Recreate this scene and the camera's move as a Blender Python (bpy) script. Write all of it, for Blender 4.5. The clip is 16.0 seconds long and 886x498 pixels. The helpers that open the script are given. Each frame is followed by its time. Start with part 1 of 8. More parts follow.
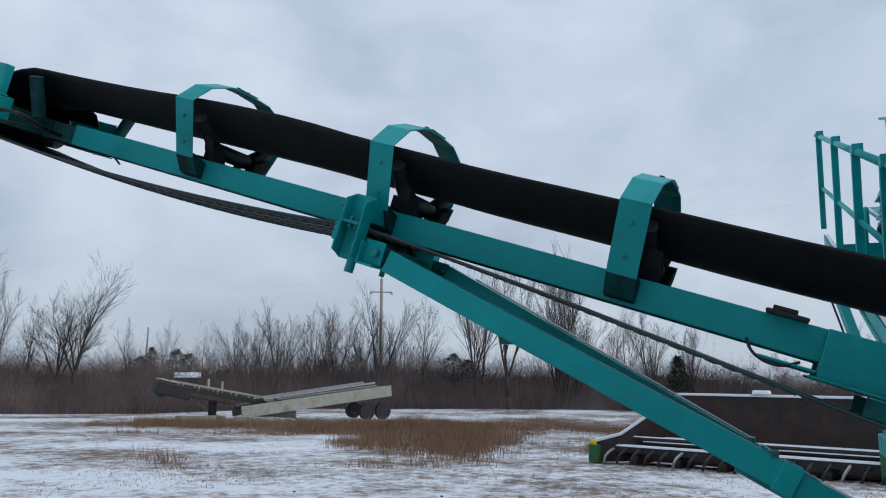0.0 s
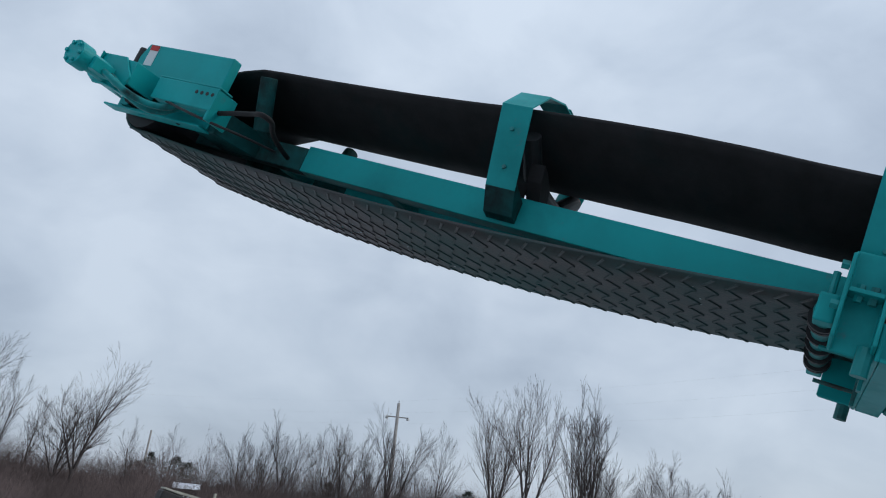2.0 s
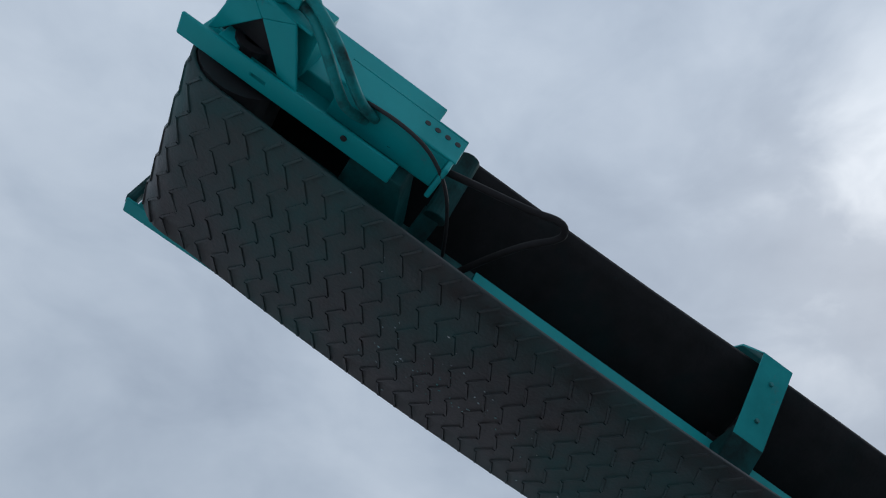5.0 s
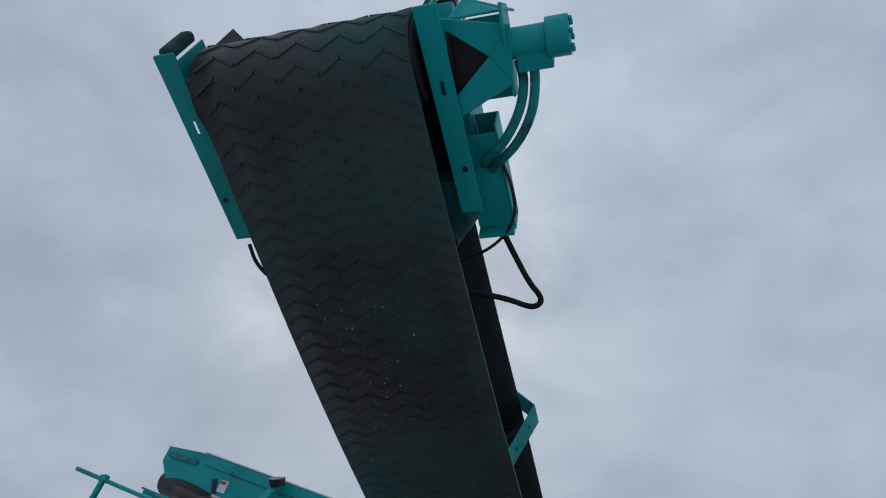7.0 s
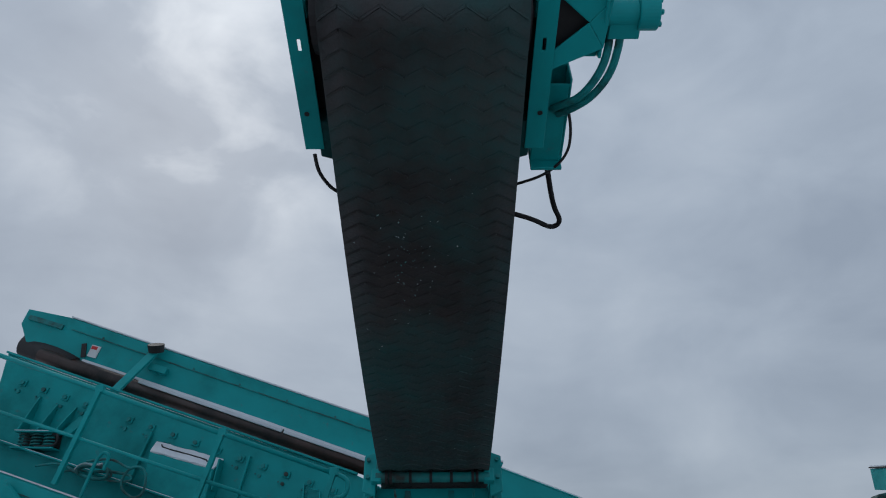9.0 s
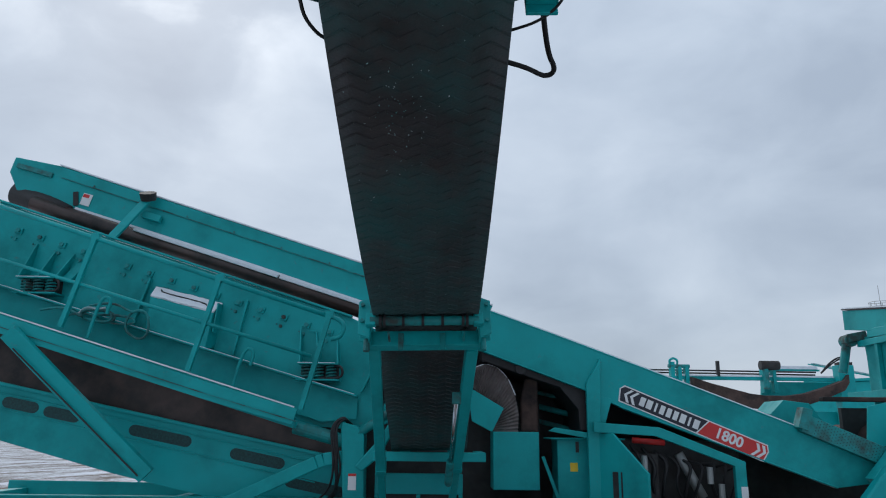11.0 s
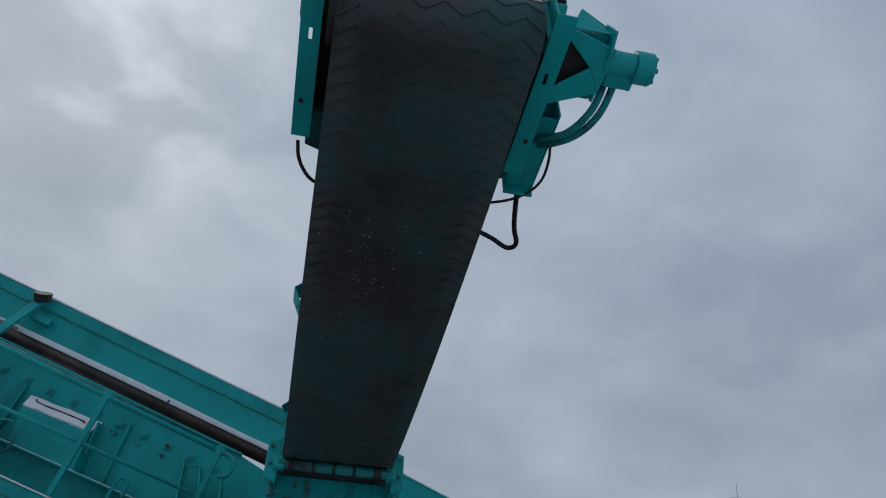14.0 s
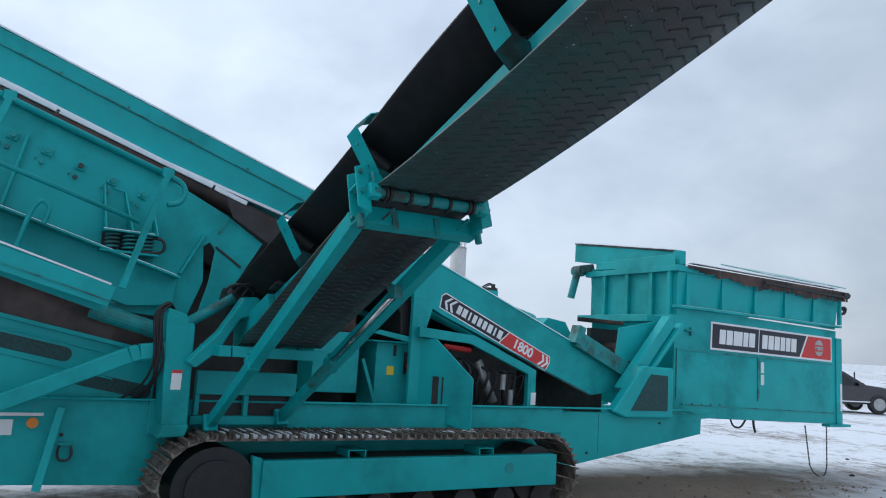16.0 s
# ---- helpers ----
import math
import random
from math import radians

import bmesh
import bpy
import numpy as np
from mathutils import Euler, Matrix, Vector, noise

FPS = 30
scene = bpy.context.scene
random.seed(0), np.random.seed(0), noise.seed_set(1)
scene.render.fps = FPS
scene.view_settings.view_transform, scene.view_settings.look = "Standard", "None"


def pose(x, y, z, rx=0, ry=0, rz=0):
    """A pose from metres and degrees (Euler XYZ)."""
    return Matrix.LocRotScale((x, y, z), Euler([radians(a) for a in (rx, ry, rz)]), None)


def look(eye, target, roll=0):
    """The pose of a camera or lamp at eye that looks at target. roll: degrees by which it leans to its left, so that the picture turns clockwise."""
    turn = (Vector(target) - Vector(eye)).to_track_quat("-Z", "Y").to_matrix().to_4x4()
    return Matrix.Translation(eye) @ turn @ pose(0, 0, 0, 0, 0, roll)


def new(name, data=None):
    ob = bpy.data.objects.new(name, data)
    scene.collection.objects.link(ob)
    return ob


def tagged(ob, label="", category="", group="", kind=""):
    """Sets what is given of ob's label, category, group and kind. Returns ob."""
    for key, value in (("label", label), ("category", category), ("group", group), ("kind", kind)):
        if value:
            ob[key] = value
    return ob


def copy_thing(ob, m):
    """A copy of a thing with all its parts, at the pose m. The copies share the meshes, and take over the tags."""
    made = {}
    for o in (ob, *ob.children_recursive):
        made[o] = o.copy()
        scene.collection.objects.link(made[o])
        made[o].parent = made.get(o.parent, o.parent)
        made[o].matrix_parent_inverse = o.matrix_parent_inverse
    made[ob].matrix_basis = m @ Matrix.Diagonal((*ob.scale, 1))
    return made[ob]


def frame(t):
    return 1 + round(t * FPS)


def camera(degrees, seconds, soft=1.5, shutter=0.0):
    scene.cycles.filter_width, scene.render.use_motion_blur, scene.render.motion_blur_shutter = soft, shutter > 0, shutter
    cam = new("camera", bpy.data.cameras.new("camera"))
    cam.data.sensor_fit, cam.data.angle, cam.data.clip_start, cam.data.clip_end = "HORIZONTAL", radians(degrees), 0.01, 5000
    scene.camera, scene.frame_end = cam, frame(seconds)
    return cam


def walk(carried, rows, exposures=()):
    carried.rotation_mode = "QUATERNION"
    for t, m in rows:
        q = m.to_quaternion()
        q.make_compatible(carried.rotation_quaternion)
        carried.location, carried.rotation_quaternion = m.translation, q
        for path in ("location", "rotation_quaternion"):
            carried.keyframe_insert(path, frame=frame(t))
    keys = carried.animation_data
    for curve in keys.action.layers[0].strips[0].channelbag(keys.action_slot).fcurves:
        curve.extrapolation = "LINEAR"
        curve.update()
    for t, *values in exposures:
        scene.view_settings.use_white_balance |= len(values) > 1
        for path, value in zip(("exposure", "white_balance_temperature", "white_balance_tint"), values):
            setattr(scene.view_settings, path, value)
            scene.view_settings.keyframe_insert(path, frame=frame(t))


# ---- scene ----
cam = camera(62.5, 16.0, soft=1.1)
PATH = [
    (0, (2.955, 1.531, 1.393), (1.151, 0.733, 1.725), 0.1),
    (0.5, (2.723, 1.147, 1.412), (0.993, 0.25, 1.863), 2.3),
    (1, (2.613, 0.708, 1.383), (0.922, -0.219, 1.912), 3.8),
    (1.5, (2.505, 0.226, 1.387), (0.818, -0.666, 1.985), 4.2),
    (2, (2.411, -0.235, 1.395), (0.71, -1.048, 2.063), 6.0),
    (2.5, (2.362, -0.761, 1.375), (0.624, -1.407, 2.124), 5.5),
    (3, (2.185, -1.237, 1.399), (0.425, -1.638, 2.261), 5.7),
    (3.5, (2.123, -1.602, 1.388), (0.366, -1.685, 2.34), 7.0),
    (4, (2.067, -2.089, 1.429), (0.399, -1.904, 2.517), 6.3),
    (4.2, (1.967, -2.197, 1.462), (0.365, -1.984, 2.64), 7.1),
    (6.3, (1.267, -3.677, 1.38), (0.467, -2.283, 2.57), 5.8),
    (6.5, (1.156, -3.727, 1.404), (0.444, -2.275, 2.58), 6.0),
    (7, (0.836, -4.067, 1.347), (0.355, -2.519, 2.519), 4.3),
    (7.5, (0.527, -4.226, 1.315), (0.246, -2.642, 2.504), 3.2),
    (8, (0.246, -4.349, 1.295), (0.108, -2.734, 2.467), 1.5),
    (8.5, (0.077, -4.485, 1.325), (0.024, -2.804, 2.409), 0.5),
    (9, (0.058, -4.551, 1.306), (0.063, -2.753, 2.181), -0.4),
    (9.5, (0.021, -4.524, 1.28), (0.047, -2.643, 1.961), -0.5),
    (10, (0.042, -4.534, 1.264), (0.068, -2.608, 1.8), -0.6),
    (10.2, (0.056, -4.539, 1.285), (0.08, -2.598, 1.766), -0.7),
    (12.3, (0.059, -4.575, 1.335), (0.094, -2.642, 1.845), -0.1),
    (12.5, (0.056, -4.577, 1.29), (0.096, -2.663, 1.868), -0.1),
    (13, (0.063, -4.64, 1.309), (0.119, -2.783, 2.049), 0.6),
    (13.5, (0.026, -4.689, 1.336), (0.13, -2.908, 2.24), 1.9),
    (14, (-0.214, -4.606, 1.311), (0.08, -2.831, 2.184), 4.8),
    (14.5, (-0.584, -4.33, 1.349), (0.01, -2.514, 1.94), 7.2),
    (15, (-1.089, -3.992, 1.301), (-0.311, -2.204, 1.747), 7.5),
    (15.5, (-1.569, -3.683, 1.288), (-0.669, -1.93, 1.629), 4.8),
    (16, (-1.927, -3.349, 1.243), (-0.878, -1.665, 1.499), 2.7),
]
EXPOSURES = [(0, 0.12), (2, 0.1), (3.5, 0.05), (4, -0.05), (6.5, -0.39), (7, -0.35), (8, -0.6), (8.5, -0.66), (9, -0.44), (9.5, -0.28), (10, -0.02), (12.5, 0.08), (13, -0.2), (13.5, -0.5), (14, -0.5), (14.5, -0.02), (15, 0.28), (16, 0.52)]
walk(cam, [(t, look(eye, target, roll)) for t, eye, target, roll in PATH], EXPOSURES)

# ---- light ----
SUN_AZ, SUN_EL = radians(113), radians(36)
world = bpy.data.worlds.new("overcast_sky")
scene.world = world
world.use_nodes = True
wt = world.node_tree
wt.nodes.clear()


def wnode(kind, **kw):
    n = wt.nodes.new(kind)
    for k, v in kw.items():
        n.inputs[k].default_value = v
    return n


w_out = wnode("ShaderNodeOutputWorld")
w_bg = wnode("ShaderNodeBackground", Strength=1.0)
w_sky = wt.nodes.new("ShaderNodeTexSky")
w_sky.sky_type, w_sky.sun_disc = "NISHITA", False
w_sky.sun_elevation, w_sky.sun_rotation = SUN_EL, radians(90) - SUN_AZ
w_skys = wnode("ShaderNodeMix")
w_skys.data_type, w_skys.blend_type = "RGBA", "MULTIPLY"
w_skys.inputs[0].default_value = 1.0
w_skys.inputs[7].default_value = (0.09, 0.09, 0.09, 1)
w_geo = wnode("ShaderNodeTexCoord")
w_map = wnode("ShaderNodeMapping")
w_map.inputs["Scale"].default_value = (1.0, 1.0, 1.7)
w_n1 = wnode("ShaderNodeTexNoise", Scale=2.3, Detail=7.0, Roughness=0.5)
w_n1.inputs["Distortion"].default_value = 0.25
w_ramp = wnode("ShaderNodeValToRGB")
e = w_ramp.color_ramp.elements
e[0].position, e[0].color = 0.37, (0.411, 0.49, 0.605, 1)
e[1].position, e[1].color = 0.64, (0.625, 0.715, 0.832, 1)
m_ = e.new(0.5)
m_.color = (0.512, 0.60, 0.72, 1)
# the veiled sun brightens the cloud round it
w_nrm = wnode("ShaderNodeVectorMath")
w_nrm.operation = "NORMALIZE"
w_dot = wnode("ShaderNodeVectorMath")
w_dot.operation = "DOT_PRODUCT"
SUN_DIR = Vector((math.cos(SUN_EL) * math.cos(SUN_AZ), math.cos(SUN_EL) * math.sin(SUN_AZ), math.sin(SUN_EL)))
w_dot.inputs[1].default_value = SUN_DIR
w_glow = wnode("ShaderNodeMapRange")
for k, v in zip((1, 2, 3, 4), (0.92, 1.0, 0.0, 1.0)):
    w_glow.inputs[k].default_value = v
w_pow = wnode("ShaderNodeMath")
w_pow.operation = "POWER"
w_pow.inputs[1].default_value = 4.0
w_gm = wnode("ShaderNodeMath")
w_gm.operation = "MULTIPLY"
w_gr = wnode("ShaderNodeMapRange")
for k, v in zip((1, 2, 3, 4), (0.47, 0.60, 0.015, 0.45)):
    w_gr.inputs[k].default_value = v
w_add = wnode("ShaderNodeMix")
w_add.data_type, w_add.blend_type = "RGBA", "ADD"
w_add.inputs[7].default_value = (1.0, 0.97, 0.9, 1)
w_mix = wnode("ShaderNodeMix")
w_mix.data_type = "RGBA"
w_mix.inputs[0].default_value = 0.9
lk = wt.links.new
lk(w_geo.outputs["Generated"], w_map.inputs[0])
lk(w_map.outputs[0], w_n1.inputs["Vector"])
w_n2 = wnode("ShaderNodeTexNoise", Scale=5.6, Detail=5.0, Roughness=0.5)
w_n2.inputs["Distortion"].default_value = 0.4
lk(w_map.outputs[0], w_n2.inputs["Vector"])
w_cl = wnode("ShaderNodeMix")
w_cl.data_type = "FLOAT"
w_cl.inputs[0].default_value = 0.38
lk(w_n1.outputs[0], w_cl.inputs[2])
lk(w_n2.outputs[0], w_cl.inputs[3])
lk(w_cl.outputs[0], w_ramp.inputs[0])
lk(w_geo.outputs["Generated"], w_nrm.inputs[0])
lk(w_nrm.outputs[0], w_dot.inputs[0])
lk(w_dot.outputs["Value"], w_glow.inputs[0])
lk(w_cl.outputs[0], w_gr.inputs[0])
lk(w_glow.outputs[0], w_pow.inputs[0])
lk(w_pow.outputs[0], w_gm.inputs[0])
lk(w_gr.outputs[0], w_gm.inputs[1])
lk(w_gm.outputs[0], w_add.inputs[0])
lk(w_ramp.outputs[0], w_add.inputs[6])
lk(w_sky.outputs[0], w_skys.inputs[6])
lk(w_skys.outputs[2], w_mix.inputs[6])
# an overcast sky is brighter overhead than at the horizon
w_sep = wnode("ShaderNodeSeparateXYZ")
w_el = wnode("ShaderNodeMapRange")
for k, v in zip((1, 2, 3, 4), (0.0, 1.0, 0.86, 1.20)):
    w_el.inputs[k].default_value = v
w_em = wnode("ShaderNodeVectorMath")
w_em.operation = "SCALE"
lk(w_nrm.outputs[0], w_sep.inputs[0])
lk(w_sep.outputs["Z"], w_el.inputs[0])
lk(w_add.outputs[2], w_em.inputs[0])
lk(w_el.outputs[0], w_em.inputs["Scale"])
# and it is dimmed to the south-east, mostly unseen, to shade east-facing sides
w_sd = wnode("ShaderNodeVectorMath")
w_sd.operation = "DOT_PRODUCT"
w_sd.inputs[1].default_value = (0.92, -0.39, 0.0)
lk(w_nrm.outputs[0], w_sd.inputs[0])
w_east = wnode("ShaderNodeMapRange")
w_east.interpolation_type = "SMOOTHSTEP"
for k, v in zip((1, 2, 3, 4), (0.25, 1.0, 1.0, 0.50)):
    w_east.inputs[k].default_value = v
w_es = wnode("ShaderNodeVectorMath")
w_es.operation = "SCALE"
lk(w_sd.outputs["Value"], w_east.inputs[0])
lk(w_em.outputs[0], w_es.inputs[0])
lk(w_east.outputs[0], w_es.inputs["Scale"])
lk(w_es.outputs[0], w_mix.inputs[7])
lk(w_mix.outputs[2], w_bg.inputs[0])
lk(w_bg.outputs[0], w_out.inputs[0])

sun_data = bpy.data.lights.new("sun", "SUN")
sun_data.energy, sun_data.angle, sun_data.color = 0.7, radians(25), (1.0, 0.96, 0.9)
sun = new("sun", sun_data)
sun.matrix_world = look(SUN_DIR * 50, (0, 0, 0))


# ---- materials ----
def mat(name, base, rough=0.5, metal=0.0, var=0.25, scale=6.0, dirt=None, dirt_amt=0.0, dirt_scale=2.0, bump=0.0, bump_scale=60.0, island=0.0, coat=0.0, pieces=0.0, dust=None, spec=None):
    """A surface with grain and, where given, a second colour laid on in soft patches of its own."""
    m = bpy.data.materials.new(name)
    m.use_nodes = True
    nt = m.node_tree
    b = nt.nodes["Principled BSDF"]
    L = nt.links.new
    co = nt.nodes.new("ShaderNodeTexCoord")
    n = nt.nodes.new("ShaderNodeTexNoise")
    n.inputs["Scale"].default_value, n.inputs["Detail"].default_value, n.inputs["Roughness"].default_value = scale, 6, 0.6
    L(co.outputs["Object"], n.inputs["Vector"])
    r = nt.nodes.new("ShaderNodeMapRange")
    r.inputs[1].default_value, r.inputs[2].default_value = 0.3, 0.7
    r.inputs[3].default_value, r.inputs[4].default_value = 1 - var, 1 + var
    L(n.outputs[0], r.inputs[0])
    mul = nt.nodes.new("ShaderNodeVectorMath")
    mul.operation = "SCALE"
    mul.inputs[0].default_value = base
    L(r.outputs[0], mul.inputs["Scale"])
    col = mul.outputs[0]
    if island:
        oi = nt.nodes.new("ShaderNodeObjectInfo")
        r2 = nt.nodes.new("ShaderNodeMapRange")
        r2.inputs[3].default_value, r2.inputs[4].default_value = 1 - island, 1 + island
        L(oi.outputs["Random"], r2.inputs[0])
        m2 = nt.nodes.new("ShaderNodeVectorMath")
        m2.operation = "SCALE"
        L(col, m2.inputs[0])
        L(r2.outputs[0], m2.inputs["Scale"])
        col = m2.outputs[0]
    if pieces:
        ge = nt.nodes.new("ShaderNodeNewGeometry")
        r3 = nt.nodes.new("ShaderNodeMapRange")
        r3.inputs[3].default_value, r3.inputs[4].default_value = 1 - pieces, 1 + pieces
        L(ge.outputs["Random Per Island"], r3.inputs[0])
        m3 = nt.nodes.new("ShaderNodeVectorMath")
        m3.operation = "SCALE"
        L(col, m3.inputs[0])
        L(r3.outputs[0], m3.inputs["Scale"])
        col = m3.outputs[0]
    if dirt:
        d = nt.nodes.new("ShaderNodeTexNoise")
        d.inputs["Scale"].default_value, d.inputs["Detail"].default_value, d.inputs["Roughness"].default_value = dirt_scale, 8, 0.65
        L(co.outputs["Object"], d.inputs["Vector"])
        dr = nt.nodes.new("ShaderNodeMapRange")
        dr.inputs[1].default_value, dr.inputs[2].default_value = 0.62 - 0.4 * dirt_amt, 0.78 - 0.3 * dirt_amt
        L(d.outputs[0], dr.inputs[0])
        mx = nt.nodes.new("ShaderNodeMix")
        mx.data_type = "RGBA"
        mx.inputs[7].default_value = (*dirt, 1)
        L(dr.outputs[0], mx.inputs[0])
        L(col, mx.inputs[6])
        col = mx.outputs[2]
        rr = nt.nodes.new("ShaderNodeMapRange")
        rr.inputs[3].default_value, rr.inputs[4].default_value = rough, min(1, rough + 0.3)
        L(dr.outputs[0], rr.inputs[0])
        L(rr.outputs[0], b.inputs["Roughness"])
    else:
        b.inputs["Roughness"].default_value = rough
    if dust:
        dcol, damt, dscale = dust
        mp = nt.nodes.new("ShaderNodeMapping")
        mp.inputs["Location"].default_value = (3.7, 1.9, 0.0)
        L(co.outputs["Object"], mp.inputs[0])
        d2 = nt.nodes.new("ShaderNodeTexNoise")
        d2.inputs["Scale"].default_value, d2.inputs["Detail"].default_value, d2.inputs["Roughness"].default_value = dscale, 7, 0.7
        L(mp.outputs[0], d2.inputs["Vector"])
        dr2 = nt.nodes.new("ShaderNodeMapRange")
        dr2.inputs[1].default_value, dr2.inputs[2].default_value = 0.62 - 0.3 * damt, 0.85 - 0.2 * damt
        L(d2.outputs[0], dr2.inputs[0])
        mx2 = nt.nodes.new("ShaderNodeMix")
        mx2.data_type = "RGBA"
        mx2.inputs[7].default_value = (*dcol, 1)
        L(dr2.outputs[0], mx2.inputs[0])
        L(col, mx2.inputs[6])
        col = mx2.outputs[2]
    L(col, b.inputs["Base Color"])
    b.inputs["Metallic"].default_value = metal
    b.inputs["Coat Weight"].default_value = coat
    b.inputs["Specular IOR Level"].default_value = 0.5 if spec is None else spec
    if bump:
        bn = nt.nodes.new("ShaderNodeTexNoise")
        bn.inputs["Scale"].default_value, bn.inputs["Detail"].default_value = bump_scale, 4
        L(co.outputs["Object"], bn.inputs["Vector"])
        bp = nt.nodes.new("ShaderNodeBump")
        bp.inputs["Strength"].default_value, bp.inputs["Distance"].default_value = bump, 0.01
        L(bn.outputs[0], bp.inputs["Height"])
        L(bp.outputs[0], b.inputs["Normal"])
    return m


TEAL = mat("teal_paint", (0.002, 0.372, 0.380), 0.46, 0, 0.10, 3.0, (0.006, 0.25, 0.25), 0.30, 1.3, 0.05, 35, dust=((0.10, 0.16, 0.16), 0.0, 14.0), spec=0.3)
HOSE_TEAL = mat("oversprayed_hose", (0.003, 0.25, 0.25), 0.5, 0, 0.3, 14.0, (0.012, 0.03, 0.03), 0.3, 8.0, spec=0.3)
# thin overspray on rollers; on gussets, feet and channel ends it paints shade
TEAL_DIM = mat("teal_overspray_and_shade", (0.002, 0.085, 0.085), 0.6, 0, 0.3, 9.0, (0.012, 0.03, 0.03), 0.5, 5.0, 0.1, 50, spec=0.3)
TEAL_WORN = mat("teal_paint_worn", (0.003, 0.27, 0.27), 0.5, 0, 0.2, 7.0, (0.045, 0.06, 0.055), 0.42, 4.0, 0.12, 50)
RUBBER = mat("belt_rubber_oversprayed", (0.0175, 0.0172, 0.0188), 0.46, 0, 0.55, 7.0, (0.009, 0.082, 0.080), 0.52, 1.0, 0.25, 90, dust=((0.058, 0.042, 0.040), 0.40, 1.3), spec=0.7)
BROWN_BELT = mat("damp_brown_belt", (0.060, 0.032, 0.027), 0.30, 0, 0.4, 5.0, (0.018, 0.014, 0.014), 0.4, 2.2, 0.12, 40, spec=0.5)
RUBBER_TOP = mat("belt_rubber_edge", (0.013, 0.0125, 0.0135), 0.75, 0, 0.35, 12.0, (0.007, 0.022, 0.023), 0.26, 1.6, 0.15, 90, spec=0.35)
PALE_TEAL = mat("snow_dusted_teal", (0.10, 0.36, 0.36), 0.6, 0, 0.15, 6.0, (0.6, 0.65, 0.68), 0.5, 4.0)
SLOT = mat("dark_mesh_backing", (0.006, 0.055, 0.056), 0.6, 0, 0.5, 60.0)
BLACK = mat("black_rubber_and_shade", (0.018, 0.018, 0.02), 0.55, 0, 0.3, 20.0)
DARK = mat("dark_grimy_steel_and_shade", (0.036, 0.035, 0.036), 0.6, 0.2, 0.35, 8.0, (0.05, 0.04, 0.035), 0.3, 5.0, 0.15)
RUSTBELT = mat("grimy_brown_belt", (0.075, 0.042, 0.034), 0.75, 0, 0.35, 6.0, (0.02, 0.018, 0.018), 0.45, 2.5, 0.2)
STEEL = mat("bare_track_steel", (0.25, 0.21, 0.18), 0.55, 0.3, 0.4, 14.0, (0.07, 0.045, 0.035), 0.5, 9.0, 0.2, island=0.25)
CHROME = mat("chrome_rod", (0.75, 0.76, 0.78), 0.12, 1.0, 0.04)
SNOW = mat("snow", (0.80, 0.83, 0.88), 0.7, 0, 0.06, 8.0, bump=0.3, bump_scale=25)
WHITE = mat("white_decal", (0.78, 0.79, 0.80), 0.4, 0, 0.06)
NAVY = mat("black_blue_decal", (0.012, 0.014, 0.028), 0.35, 0, 0.1)
RED = mat("red_decal", (0.62, 0.03, 0.028), 0.4, 0, 0.08)
YELLOW = mat("yellow_decal", (0.80, 0.55, 0.02), 0.4, 0, 0.05)
AMBER = mat("amber_lens", (0.75, 0.25, 0.03), 0.25, 0, 0.05)
GREY_METAL = mat("galvanised_grey", (0.42, 0.43, 0.43), 0.5, 0.4, 0.15, 10.0, (0.2, 0.16, 0.13), 0.2, 5)
CREAM = mat("weathered_cream_paint", (0.40, 0.385, 0.32), 0.6, 0, 0.18, 4.0, (0.24, 0.20, 0.15), 0.22, 2.0, 0.1)
GREEN = mat("farm_green_paint", (0.015, 0.13, 0.03), 0.45, 0, 0.2, 6.0, (0.10, 0.07, 0.04), 0.3, 4.0)
BROWN_STEEL = mat("dark_brown_sheet", (0.030, 0.022, 0.02), 0.65, 0.1, 0.4, 5.0, (0.08, 0.04, 0.03), 0.35, 3.0)
CURTAIN = mat("ribbed_rubber_curtain", (0.13, 0.105, 0.10), 0.6, 0, 0.3, 8.0, (0.22, 0.2, 0.2), 0.3, 5.0)
WOODGREY = mat("weathered_pole_wood", (0.36, 0.34, 0.32), 0.85, 0, 0.25, 8.0)
CONCRETE = mat("silo_grey", (0.50, 0.50, 0.50), 0.8, 0, 0.12, 0.6)
CARPAINT = mat("dark_grey_car_paint", (0.045, 0.042, 0.048), 0.25, 0.4, 0.1, 5.0, coat=0.6)
GLASS = mat("tinted_glass", (0.015, 0.018, 0.02), 0.08, 0, 0.05)
BARK = mat("bare_bark", (0.060, 0.048, 0.046), 0.9, 0, 0.3, 5.0)
BRUSH = mat("brown_brush_twigs", (0.150, 0.113, 0.105), 0.9, 0, 0.5, 0.25, pieces=0.5)
BANK = mat("far_brown_thicket", (0.095, 0.072, 0.069), 0.95, 0, 0.5, 0.5, (0.15, 0.115, 0.108), 0.4, 1.8)
WEED = mat("dead_weeds", (0.235, 0.140, 0.085), 0.9, 0, 0.35, 1.2, pieces=0.5)
CEDAR = mat("dark_evergreen", (0.022, 0.038, 0.024), 0.85, 0, 0.35, 2.0)


# ---- mesh helpers ----
def part(name, bm, material, parent=None, label="", bevel=0.0, smooth=False):
    me = bpy.data.meshes.new(name)
    bmesh.ops.recalc_face_normals(bm, faces=bm.faces)
    bm.to_mesh(me)
    bm.free()
    if smooth:
        me.shade_smooth()
    me.materials.append(material)
    ob = new(name, me)
    if parent:
        ob.parent = parent
    if label:
        ob["label"] = label
    if bevel:
        mod = ob.modifiers.new("bevel", "BEVEL")
        mod.width, mod.segments, mod.limit_method, mod.harden_normals = bevel, 2, "ANGLE", False
    return ob


